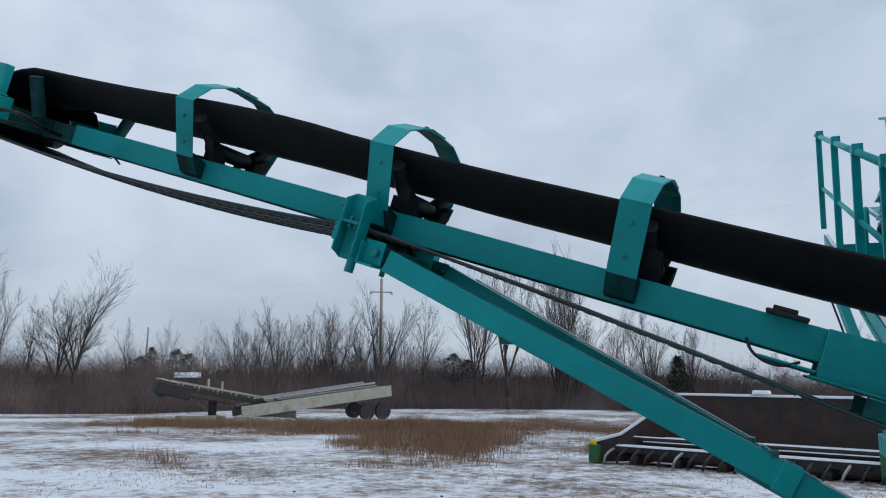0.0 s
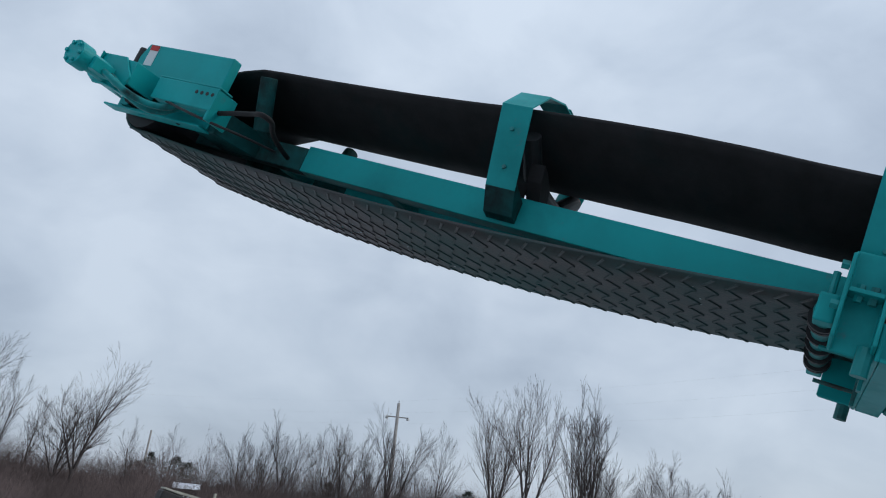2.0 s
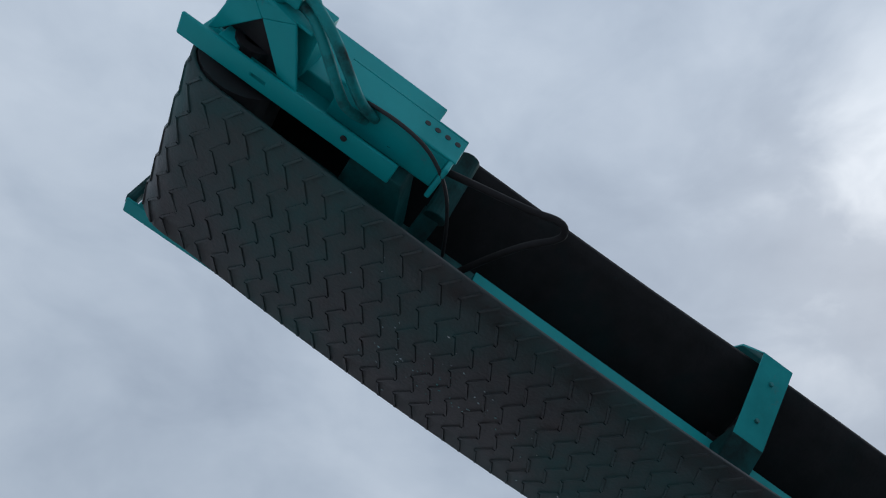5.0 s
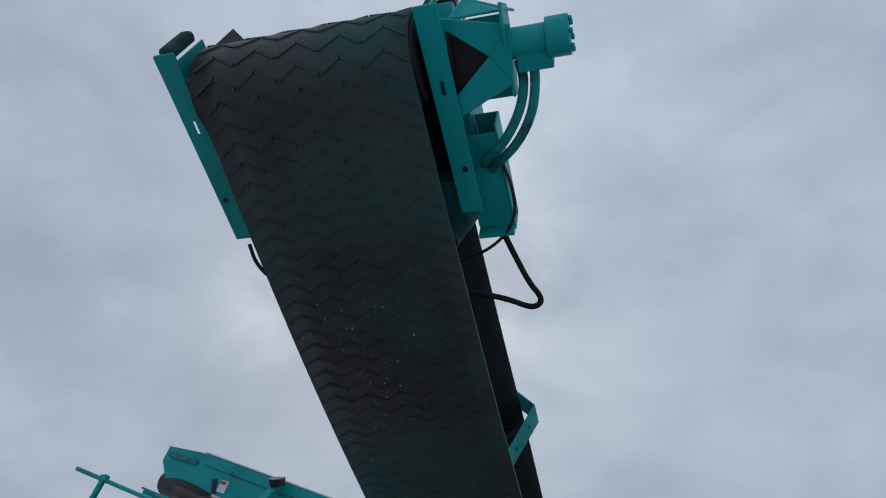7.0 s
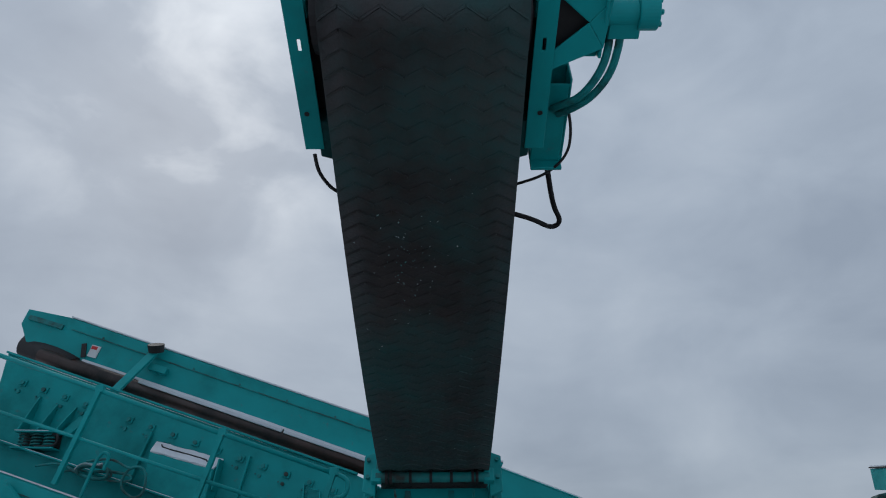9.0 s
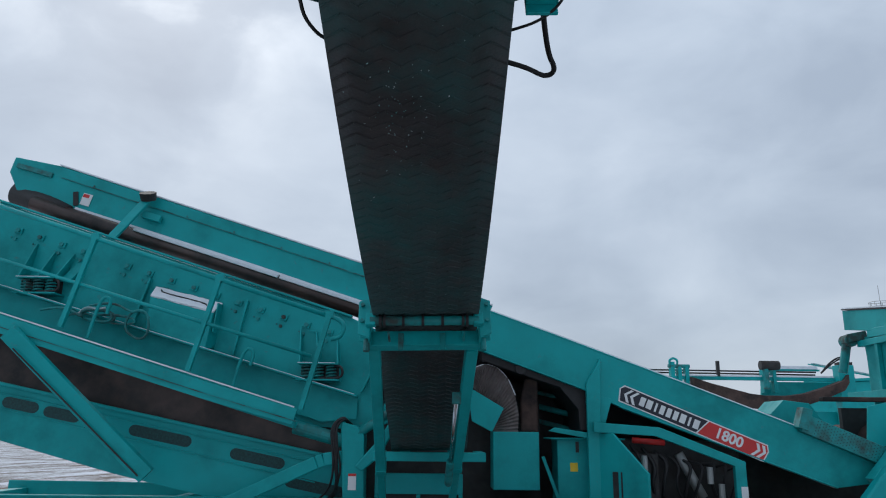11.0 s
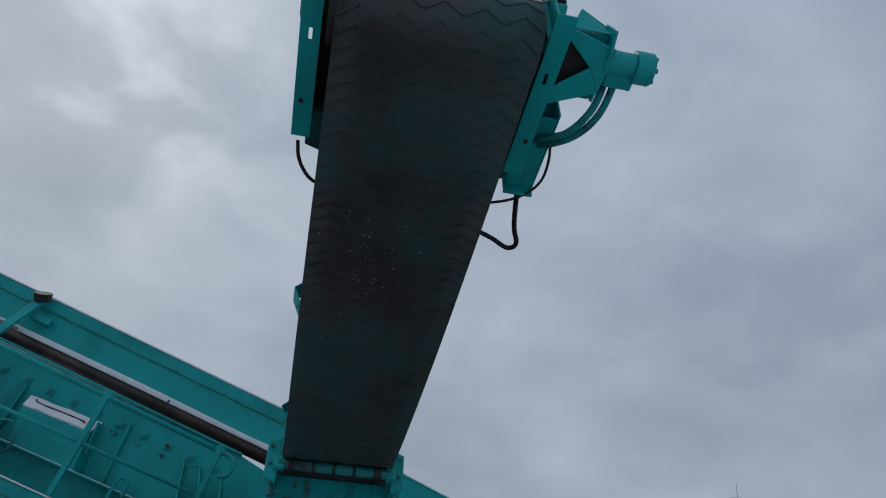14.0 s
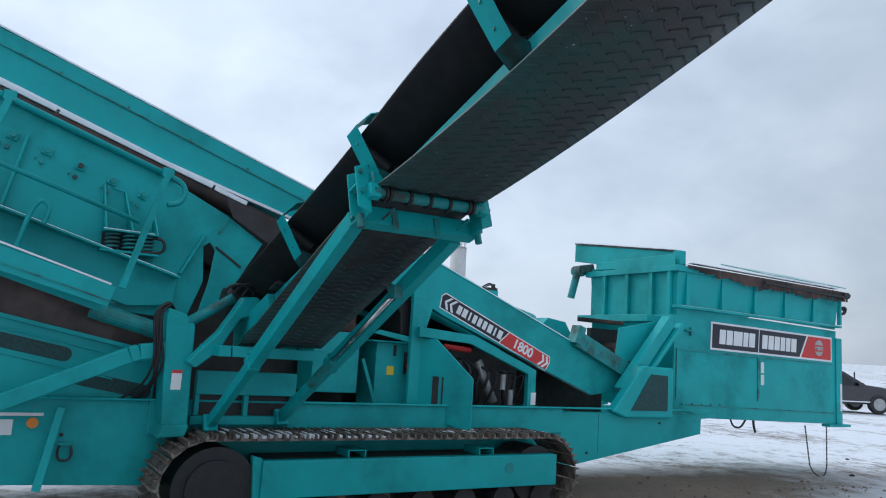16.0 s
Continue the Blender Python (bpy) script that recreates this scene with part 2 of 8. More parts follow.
def reuse(src, name, parent, m):
    ob = new(name, src.data)
    ob.parent = parent
    ob.matrix_basis = m
    return ob


def BM():
    return bmesh.new()


def addmesh(bm, vs, fs):
    vv = [bm.verts.new(v) for v in vs]
    for f in fs:
        try:
            bm.faces.new([vv[i] for i in f])
        except ValueError:
            pass
    return vv


def bx(bm, x0, x1, y0, y1, z0, z1, m=None):
    vs = [Vector(v) for v in ((x0, y0, z0), (x1, y0, z0), (x1, y1, z0), (x0, y1, z0), (x0, y0, z1), (x1, y0, z1), (x1, y1, z1), (x0, y1, z1))]
    if m:
        vs = [m @ v for v in vs]
    addmesh(bm, vs, ((0, 3, 2, 1), (4, 5, 6, 7), (0, 1, 5, 4), (1, 2, 6, 5), (2, 3, 7, 6), (3, 0, 4, 7)))
    return bm


def prism(bm, pts, y0, y1, m=None):
    """A plate with the outline pts (x, z), from y0 to y1."""
    n = len(pts)
    vs = [Vector((x, y0, z)) for x, z in pts] + [Vector((x, y1, z)) for x, z in pts]
    if m:
        vs = [m @ v for v in vs]
    fs = [tuple(range(n)), tuple(range(2 * n - 1, n - 1, -1))] + [(i, (i + 1) % n, n + (i + 1) % n, n + i) for i in range(n)]
    addmesh(bm, vs, fs)
    return bm


def beam(bm, a, b, w, h, up=(0, 0, 1)):
    """A box section from a to b: w across, h along up."""
    a, b = Vector(a), Vector(b)
    d = (b - a)
    L = d.length
    d.normalize()
    side = d.cross(Vector(up)).normalized()
    u = side.cross(d).normalized()
    m = Matrix((side, d, u)).transposed().to_4x4()
    m.translation = a
    return bx(bm, -w / 2, w / 2, 0, L, -h / 2, h / 2, m)


def cyl(bm, a, b, r, seg=16, r2=None, cap=True):
    a, b = Vector(a), Vector(b)
    d = (b - a).normalized()
    s = d.orthogonal().normalized()
    u = d.cross(s)
    r2 = r if r2 is None else r2
    vs = [a + (s * math.cos(k) + u * math.sin(k)) * r for k in [2 * math.pi * i / seg for i in range(seg)]]
    vs += [b + (s * math.cos(k) + u * math.sin(k)) * r2 for k in [2 * math.pi * i / seg for i in range(seg)]]
    fs = [(i, (i + 1) % seg, seg + (i + 1) % seg, seg + i) for i in range(seg)]
    if cap:
        fs += [tuple(range(seg - 1, -1, -1)), tuple(range(seg, 2 * seg))]
    addmesh(bm, vs, fs)
    return bm


def tube(bm, pts, r, seg=8, smoothing=3):
    """A hose along the points, rounded by corner cutting."""
    P = [Vector(p) for p in pts]
    for _ in range(smoothing):
        Q = [P[0]]
        for a, b in zip(P, P[1:]):
            Q += [a.lerp(b, 0.25), a.lerp(b, 0.75)]
        P = Q + [P[-1]]
    t = (P[1] - P[0]).normalized()
    s = t.orthogonal().normalized()
    rings = []
    for i, p in enumerate(P):
        t = (P[min(i + 1, len(P) - 1)] - P[max(i - 1, 0)]).normalized()
        s = (s - t * s.dot(t)).normalized()
        u = t.cross(s)
        rings.append([bm.verts.new(p + (s * math.cos(k) + u * math.sin(k)) * r) for k in [2 * math.pi * j / seg for j in range(seg)]])
    for a, b in zip(rings, rings[1:]):
        for j in range(seg):
            bm.faces.new((a[j], a[(j + 1) % seg], b[(j + 1) % seg], b[j]))
    bm.faces.new(rings[0][::-1])
    bm.faces.new(rings[-1])
    return bm


def strip(bm, section, stations, th):
    """A band of thickness th: section(k) gives the cross points at each station."""
    rows = []
    for k in stations:
        pts = section(k)
        rows.append(([bm.verts.new(p) for p, _ in pts], [bm.verts.new(p + nrm * th) for p, nrm in pts]))
    n = len(rows[0][0])
    for (a, at), (b, bt) in zip(rows, rows[1:]):
        for j in range(n - 1):
            bm.faces.new((a[j], b[j], b[j + 1], a[j + 1]))
            bm.faces.new((at[j], at[j + 1], bt[j + 1], bt[j]))
        bm.faces.new((a[0], at[0], bt[0], b[0]))
        bm.faces.new((a[-1], b[-1], bt[-1], at[-1]))
    for a, at in (rows[0], rows[-1]):
        for j in range(n - 1):
            bm.faces.new((a[j], a[j + 1], at[j + 1], at[j]))
    return bm


def empty(name, loc=(0, 0, 0)):
    ob = new(name)
    ob.location = loc
    ob.empty_display_size = 0.3
    return ob


def lettering(name, text, size, m, material, parent):
    """Raised lettering as a thin mesh, in the built-in typeface."""
    cu = bpy.data.curves.new(name, "FONT")
    cu.body, cu.size, cu.extrude, cu.align_x, cu.align_y = text, size, 0.001, "CENTER", "CENTER"
    cu.offset = 0.03 * size
    tmp = new(name, cu)
    dg = bpy.context.evaluated_depsgraph_get()
    me = bpy.data.meshes.new_from_object(tmp.evaluated_get(dg))
    bpy.data.objects.remove(tmp)
    bpy.data.curves.remove(cu)
    me.materials.clear()
    me.materials.append(material)
    ob = new(name, me)
    ob.parent = parent
    ob.matrix_basis = m
    return ob


GROUND_Z = -0.3

# ---- ground ----
def ground_height(x, y):
    """The yard falls gently away past the hopper, and more on the side of the field."""
    r = math.hypot(x, y)
    h = 0.05 * noise.noise((x * 0.35, y * 0.35, 0)) + 0.02 * noise.noise((x * 1.7, y * 1.7, 4))
    k = min(1.0, max(0.0, (r - 25) / 60))
    base = -0.205 - 0.0165 * max(-3.0, min(30.0, x)) - 0.040 * max(0.0, min(55.0, -3.0 - x))
    return base + h * (0.35 + k) + 0.5 * k * noise.noise((x * 0.02, y * 0.02, 9))


def ground_mesh():
    xs = sorted({round(s * (0.35 * i + (0.012 * i) ** 3 * 40 if i < 60 else 0) + 0, 3) for i in range(60) for s in (-1, 1)} | {-900.0, -500.0, -300.0, -180.0, 180.0, 300.0, 500.0, 900.0})
    bm = BM()
    g = [[bm.verts.new((x, y, ground_height(x, y))) for y in xs] for x in xs]
    for a, b in zip(g, g[1:]):
        for j in range(len(xs) - 1):
            bm.faces.new((a[j], b[j], b[j + 1], a[j + 1]))
    return bm


def ground_material():
    m = bpy.data.materials.new("snowy_dirt_ground")
    m.use_nodes = True
    nt = m.node_tree
    b, L = nt.nodes["Principled BSDF"], nt.links.new
    co = nt.nodes.new("ShaderNodeTexCoord")

    def nz(scale, detail=8, rough=0.62, stretch=None):
        n = nt.nodes.new("ShaderNodeTexNoise")
        n.inputs["Scale"].default_value, n.inputs["Detail"].default_value, n.inputs["Roughness"].default_value = scale, detail, rough
        if stretch:
            mp = nt.nodes.new("ShaderNodeMapping")
            mp.inputs["Scale"].default_value = stretch
            L(co.outputs["Object"], mp.inputs[0])
            L(mp.outputs[0], n.inputs["Vector"])
        else:
            L(co.outputs["Object"], n.inputs["Vector"])
        return n.outputs[0]

    def rng(v, a, b_, c=0.0, d=1.0):
        r = nt.nodes.new("ShaderNodeMapRange")
        for k, x in zip((1, 2, 3, 4), (a, b_, c, d)):
            r.inputs[k].default_value = x
        L(v, r.inputs[0])
        return r.outputs[0]

    def mix(f, a, b_, kind="MIX"):
        x = nt.nodes.new("ShaderNodeMix")
        x.data_type, x.blend_type = "RGBA", kind
        for s, v in ((0, f), (6, a), (7, b_)):
            if isinstance(v, (int, float)):
                x.inputs[s].default_value = v
            elif isinstance(v, tuple):
                x.inputs[s].default_value = (*v, 1)
            else:
                L(v, x.inputs[s])
        return x.outputs[2]

    def mathn(op, a, b_):
        x = nt.nodes.new("ShaderNodeMath")
        x.operation = op
        for s, v in ((0, a), (1, b_)):
            if isinstance(v, (int, float)):
                x.inputs[s].default_value = v
            else:
                L(v, x.inputs[s])
        return x.outputs[0]

    dirt = mix(nz(7.0), (0.085, 0.060, 0.045), (0.21, 0.155, 0.115))
    snow = mix(nz(14.0), (0.62, 0.66, 0.73), (0.86, 0.88, 0.92))
    big = nz(0.22, 5)
    small = nz(2.6, 9, 0.7)
    fine = nz(11.0, 6, 0.75)
    cover = mathn("ADD", mathn("ADD", mathn("MULTIPLY", big, 0.8), mathn("MULTIPLY", small, 0.75)), mathn("MULTIPLY", fine, 0.5))
    mask = rng(cover, 0.90, 1.09)
    sx = nt.nodes.new("ShaderNodeSeparateXYZ")
    L(co.outputs["Object"], sx.inputs[0])
    yard = rng(sx.outputs["X"], -9.0, -4.0, 0.0, 0.10)
    mask = rng(mathn("ADD", cover, yard), 0.93, 1.12)
    # trodden, muddy ground round the machine
    gp = nt.nodes.new("ShaderNodeMapping")
    gp.inputs["Location"].default_value = (-0.231, -1.30, 0.0)
    gp.inputs["Scale"].default_value = (0.105, 0.52, 0.0)
    L(co.outputs["Object"], gp.inputs[0])
    ln = nt.nodes.new("ShaderNodeVectorMath")
    ln.operation = "LENGTH"
    L(gp.outputs[0], ln.inputs[0])
    trod = rng(mathn("ADD", ln.outputs["Value"], mathn("MULTIPLY", small, 0.5)), 0.75, 1.25)
    mask = mathn("MULTIPLY", mask, trod)
    # unseen dirt patch, added to cut the snow's bounce under the side conveyor
    gp = nt.nodes.new("ShaderNodeMapping")
    gp.inputs["Location"].default_value = (-0.10, 0.70, 0.0)
    gp.inputs["Scale"].default_value = (0.28, 0.32, 0.0)
    L(co.outputs["Object"], gp.inputs[0])
    ln = nt.nodes.new("ShaderNodeVectorMath")
    ln.operation = "LENGTH"
    L(gp.outputs[0], ln.inputs[0])
    ragged = mathn("ADD", mathn("MULTIPLY", nz(0.55, 6, 0.6), 1.5), mathn("MULTIPLY", small, 0.6))
    mask = mathn("MULTIPLY", mask, rng(mathn("ADD", ln.outputs["Value"], ragged), 1.55, 2.25))
    L(mix(mask, dirt, snow), b.inputs["Base Color"])
    b.inputs["Roughness"].default_value = 0.85
    bp = nt.nodes.new("ShaderNodeBump")
    bp.inputs["Strength"].default_value, bp.inputs["Distance"].default_value = 0.6, 0.04
    L(nz(9.0), bp.inputs["Height"])
    L(bp.outputs[0], b.inputs["Normal"])
    return m


GROUND_MAT = ground_material()
tagged(part("ground", ground_mesh(), GROUND_MAT, smooth=True), "thin trodden snow over brown dirt and dead grass", "ground", kind="structure")

# ---- screening machine ----
machine = tagged(empty("mobile_screening_machine", (1.0, 3.2, ground_height(1.0, 3.2))), "teal tracked mobile screener with raised side conveyor and snow dusting", "screening machine")


# the machine stands on the slope, its hopper end a little lower
ON_SLOPE = Matrix.Translation((-0.023, 0.058, 0.091)) @ Matrix.Rotation(radians(1.232), 4, Vector((-0.0028, 0.0213, 0.0005))) @ Matrix.Diagonal((1.053, 1.025, 1.029, 1.0))
stand = [Matrix.Identity(4)]


def loose(bm):
    """The separate solids of a bmesh, largest first, each as a bmesh of its own."""
    bm.verts.index_update()
    mark = [-1] * len(bm.verts)
    out = []
    for v in bm.verts:
        if mark[v.index] >= 0:
            continue
        heap, mine = [v], []
        mark[v.index] = len(out)
        while heap:
            u = heap.pop()
            mine.append(u)
            for ed in u.link_edges:
                w = ed.other_vert(u)
                if mark[w.index] < 0:
                    mark[w.index] = len(out)
                    heap.append(w)
        at = {u.index: i for i, u in enumerate(mine)}
        faces = {f for u in mine for f in u.link_faces}
        b = BM()
        addmesh(b, [u.co.copy() for u in mine], [[at[u.index] for u in f.verts] for f in sorted(faces, key=lambda f: f.index)])
        size = Vector([max(u.co[i] for u in mine) - min(u.co[i] for u in mine) for i in range(3)]).length
        out.append((-size, len(out), b))
    bm.free()
    return [b for _, _, b in sorted(out, key=lambda o: o[:2])]


def mpart(name, bm, material, parent=None, label="", bevel=0.0, smooth=False, rest=""):
    """A part of the machine; with rest, its further pieces become parts of their own by that name."""
    p = parent or machine
    if p.name.startswith("side_conveyor"):
        p = machine
    while p.parent and p.parent.parent:
        p = p.parent
    bms = loose(bm) if rest else [bm]
    made = []
    for i, b in enumerate(bms):
        ob = part(name if i == 0 else rest, b, material, None, label, bevel, smooth)
        q = p
        if i and rest != name:
            q = made[0] if p is machine else p
        ob.parent = q
        if q is machine:
            ob.matrix_parent_inverse = Matrix.Translation(machine.location).inverted()
            ob.matrix_basis = stand[0]
        made.append(ob)
    return made[0]


# side conveyor frame: x across, s down the slope towards the machine, n square to the belt
TH = radians(18.5)
C = Matrix(((1, 0, 0), (0, math.cos(TH), math.sin(TH)), (0, -math.sin(TH), math.cos(TH)))).to_4x4()
C.translation = (0, 0.021, 2.105)


def cv(x, s, n):
    return C @ Vector((x, s, n))


CN = (C.to_3x3() @ Vector((0, 0, 1)))

# side channels (the frame that carries everything)
bm = BM()
for s in (-2.35, -1.75, -0.6, 0.35, 1.35, 1.95):
    bx(bm, -0.160, 0.160, s, s + 0.06, -0.09, -0.03, C)
bx(bm, -0.02, 0.02, -2.33, 1.9, -0.085, -0.035, C)
side_conv = mpart("side_conveyor_spine", bm, TEAL, label="long teal side conveyor frame rising away from the machine", bevel=0.004, rest="cross_member")
for sx in (-1, 1):
    bm = BM()
    # C section, open inwards
    sec = [(0.17, -0.116), (0.17, 0.0), (0.115, 0.0), (0.115, -0.008), (0.162, -0.008), (0.162, -0.108), (0.115, -0.108), (0.115, -0.116)]
    addmesh(bm, [cv(sx * x, s, n) for s in (-2.10, 2.1) for x, n in sec], [tuple(range(8)), tuple(range(15, 7, -1))] + [(i, (i + 1) % 8, 8 + (i + 1) % 8, 8 + i) for i in range(8)])
    mpart("side_channel", bm, TEAL, side_conv, "long teal channel beam", 0.003)
    # same channel near the head, shade put into a darker teal
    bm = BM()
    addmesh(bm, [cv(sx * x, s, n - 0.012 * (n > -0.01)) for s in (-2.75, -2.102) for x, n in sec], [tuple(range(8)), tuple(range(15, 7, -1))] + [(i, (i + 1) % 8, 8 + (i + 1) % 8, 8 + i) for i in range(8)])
    mpart("channel_end", bm, TEAL_DIM, side_conv, "end of the channel, its teal darkened for shade", 0.003)


# belt, upper trough
def trough(s):
    k = min(1.0, max(0.0, (s + 2.86) / 0.5))
    k = k * k * (3 - 2 * k)
    hump = math.exp(-((s + 0.75) / 0.75) ** 2)
    drop = min(1.0, max(0.0, s / 1.4))
    wob = 0.004 * noise.noise((s * 3, 0, 0))
    mid = 0.093 + 0.022 * k + 0.012 * hump - 0.004 * drop
    edge = 0.232 + 0.040 * hump + 0.008 * drop
    pts = []
    for x in (-0.315, -0.28, -0.235, -0.18, -0.12, -0.05, 0.05, 0.12, 0.18, 0.235, 0.28, 0.315):
        a = max(0.0, abs(x) - 0.07) / 0.245
        nn = mid + (edge - mid) * (0.75 * a + 0.25 * a * a) + wob
        pts.append((cv(x * (1.03 - 0.055 * k), s, 0.093 * (1 - k) + nn * k), CN))
    return pts


ST = [-2.945, -2.88, -2.8, -2.7, -2.6, -2.5, -2.4, -2.3, -2.2] + [-2.0 + 0.2 * i for i in range(24)]
bm = strip(BM(), trough, ST, 0.012)
mpart("upper_belt", bm, RUBBER_TOP, side_conv, "black troughed rubber conveyor belt with worn edges", smooth=True)

# head pulley wrap and return strand
PC = (-2.945, -0.040)
PR = 0.129


BELT_W = 0.65
BELT_X = 0.008


def ret_n(s):
    """The slack strand sags from the head pulley to the return roller and again to the tail."""
    if s < 0.0:
        u = (s + 2.9) / 2.9
        return -0.168 * (1 - u) - 0.108 * u - 0.285 * u * (1 - u)
    return -0.108 - 0.036 * s - 0.034 * s * s + 0.0085 * s ** 3


def slack_tilt(x, s):
    """It hangs a little lower on one side between its rollers."""
    u = min(1.0, max(0.0, (s + 2.9) / 2.9))
    return 0.10 * x * u * (1 - u)


def ret_section(k):
    half = BELT_W / 2
    pts = []
    for i in range(7):
        x = -half + 2 * half * i / 6 + BELT_X
        if k[0] == "arc":
            a = k[1]
            d = C.to_3x3() @ Vector((0, -math.sin(a), math.cos(a)))
            pts.append((cv(x, PC[0], PC[1]) + d * PR, d))
        else:
            s = k[1]
            sag = 0.012 * (1 - ((x - BELT_X) / half) ** 2) * math.sin(min(1, max(0, (s + 2.9) / 2.8)) * math.pi)
            pts.append((cv(x, s, ret_n(s) - sag + slack_tilt(x, s)), -CN))
    return pts


stations = [("arc", radians(a)) for a in range(0, 181, 15)] + [("ret", -2.86 + 0.12 * i) for i in range(43)]
bm = strip(BM(), ret_section, stations, 0.011)
return_belt = mpart("return_belt", bm, RUBBER, side_conv, "black return belt, patchily oversprayed teal", smooth=True)

# chevron cleats on the outside of the return belt
bm = BM()


def cleat(bm, fpt, x0, l0, x1, l1, w=0.0065, h=0.0045):
    """A low rib between two places on the belt; fpt(x, l) gives the place and the outward way."""
    vs = []
    for x, l, t in ((x0, l0, 0), (x1, l1, 1)):
        for dl in (-w, w):
            p, d = fpt(x, l + dl)
            vs.append(p + d * 0.009)
        for dl in (-w * 0.6, w * 0.6):
            p, d = fpt(x, l + dl)
            vs.append(p + d * (0.011 + h))
    addmesh(bm, vs, ((0, 2, 6, 4), (1, 5, 7, 3), (2, 3, 7, 6), (0, 1, 3, 2), (4, 6, 7, 5)))


ARC_L = math.pi * PR


def on_belt(x, l):
    """Length l runs round the pulley and then down the return strand."""
    if l < ARC_L:
        a = l / PR
        d = C.to_3x3() @ Vector((0, -math.sin(a), math.cos(a)))
        return cv(x, PC[0], PC[1]) + d * PR, d
    s = PC[0] + l - ARC_L
    sag = 0.012 * (1 - (x / 0.315) ** 2) * math.sin(min(1, max(0, (s + 2.9) / 2.8)) * math.pi)
    return cv(x, s, ret_n(s) - sag + slack_tilt(x, s)), -CN


l = 0.02
while l < 5.49:
    for i in range(10):
        x0, x1 = -0.315 + 0.0646 * i + 0.003, -0.315 + 0.0646 * (i + 1) - 0.003
        up = 0.034 if i % 2 else -0.034
        cleat(bm, on_belt, x0, l - up / 2, x1, l + up / 2)
    l += 0.064
mpart("chevron_tread", bm, RUBBER, side_conv, "rows of low chevron ribs on the belt")["kind"] = "stuff"

# pale flecks stuck to the tread
bm = BM()
rng = random.Random(12)
for i in range(90):
    x, l = rng.gauss(-0.06, 0.06), ARC_L + 0.95 + rng.gauss(0, 0.16)
    if i % 5 == 0:
        x, l = rng.uniform(-0.28, 0.28), ARC_L + rng.uniform(0.2, 2.6)
    (p, d), r, a = on_belt(x, l), rng.uniform(0.002, 0.006), rng.uniform(0, 3.1)
    u = Vector((math.cos(a), 0.95 * math.sin(a), -0.3 * math.sin(a))) * r
    v = d.cross(u) * 0.5
    q = p + d * 0.0118
    addmesh(bm, [q - u, q + v, q + u, q - v, q + d * 0.002], ((0, 1, 4), (1, 2, 4), (2, 3, 4), (3, 0, 4)))
mpart("snow_flecks", bm, PALE_TEAL, side_conv, "pale flecks stuck to the belt")["kind"] = "stuff"

# head pulley
bm = cyl(BM(), cv(-0.34, *PC), cv(0.34, *PC), PR - 0.004, 24)
mpart("head_pulley", bm, BLACK, side_conv)
bm = cyl(BM(), cv(-0.425, *PC), cv(0.43, *PC), 0.03, 12)
mpart("pulley_shaft", bm, BLACK, side_conv)


# added strips that darken the slits between belt and take-up plates
for sx in (-1, 1):
    mpart("edge_seal", bx(BM(), *sorted((sx * 0.30, sx * 0.374)), -2.99, -2.553, -0.03, -0.018, C), BLACK, side_conv, "added black strip closing the gap beside the pulley")


# head take-up plates
def head_plate(sx):
    bm = BM()
    bx(bm, *sorted((sx * 0.375, sx * 0.383)), -3.08, -2.465, -0.11, 0.10, C)
    # flange with a clear slot near the pulley
    ring = [(0.358, -3.115), (0.425, -3.115), (0.425, -2.465), (0.358, -2.465), (0.384, -2.90), (0.396, -2.90), (0.396, -2.858), (0.384, -2.858)]
    addmesh(bm, [cv(sx * x, s, n) for n in (-0.120, -0.111) for x, s in ring],
            [(j, (j + 1) % 4, 4 + (j + 1) % 4, 4 + j) for j in range(4)] + [(8 + j, 12 + j, 12 + (j + 1) % 4, 8 + (j + 1) % 4) for j in range(4)]
            + [(j, 8 + j, 8 + (j + 1) % 4, (j + 1) % 4) for j in range(4)] + [(4 + j, 4 + (j + 1) % 4, 12 + (j + 1) % 4, 12 + j) for j in range(4)])
    bx(bm, *sorted((sx * 0.355, sx * 0.42)), -3.02, -2.96, -0.10, 0.16, C)
    ob = mpart("head_plate", bm, TEAL, side_conv, "teal take-up plate beside the head pulley", 0.004, rest="head_plate_flange")
    bm = BM()
    cyl(bm, cv(sx * 0.40, -2.62, -0.121), cv(sx * 0.40, -2.62, -0.124), 0.009, 10)
    cyl(bm, cv(sx * 0.383, PC[0], PC[1]), cv(sx * 0.43, PC[0], PC[1]), 0.055, 16)
    return ob, bm


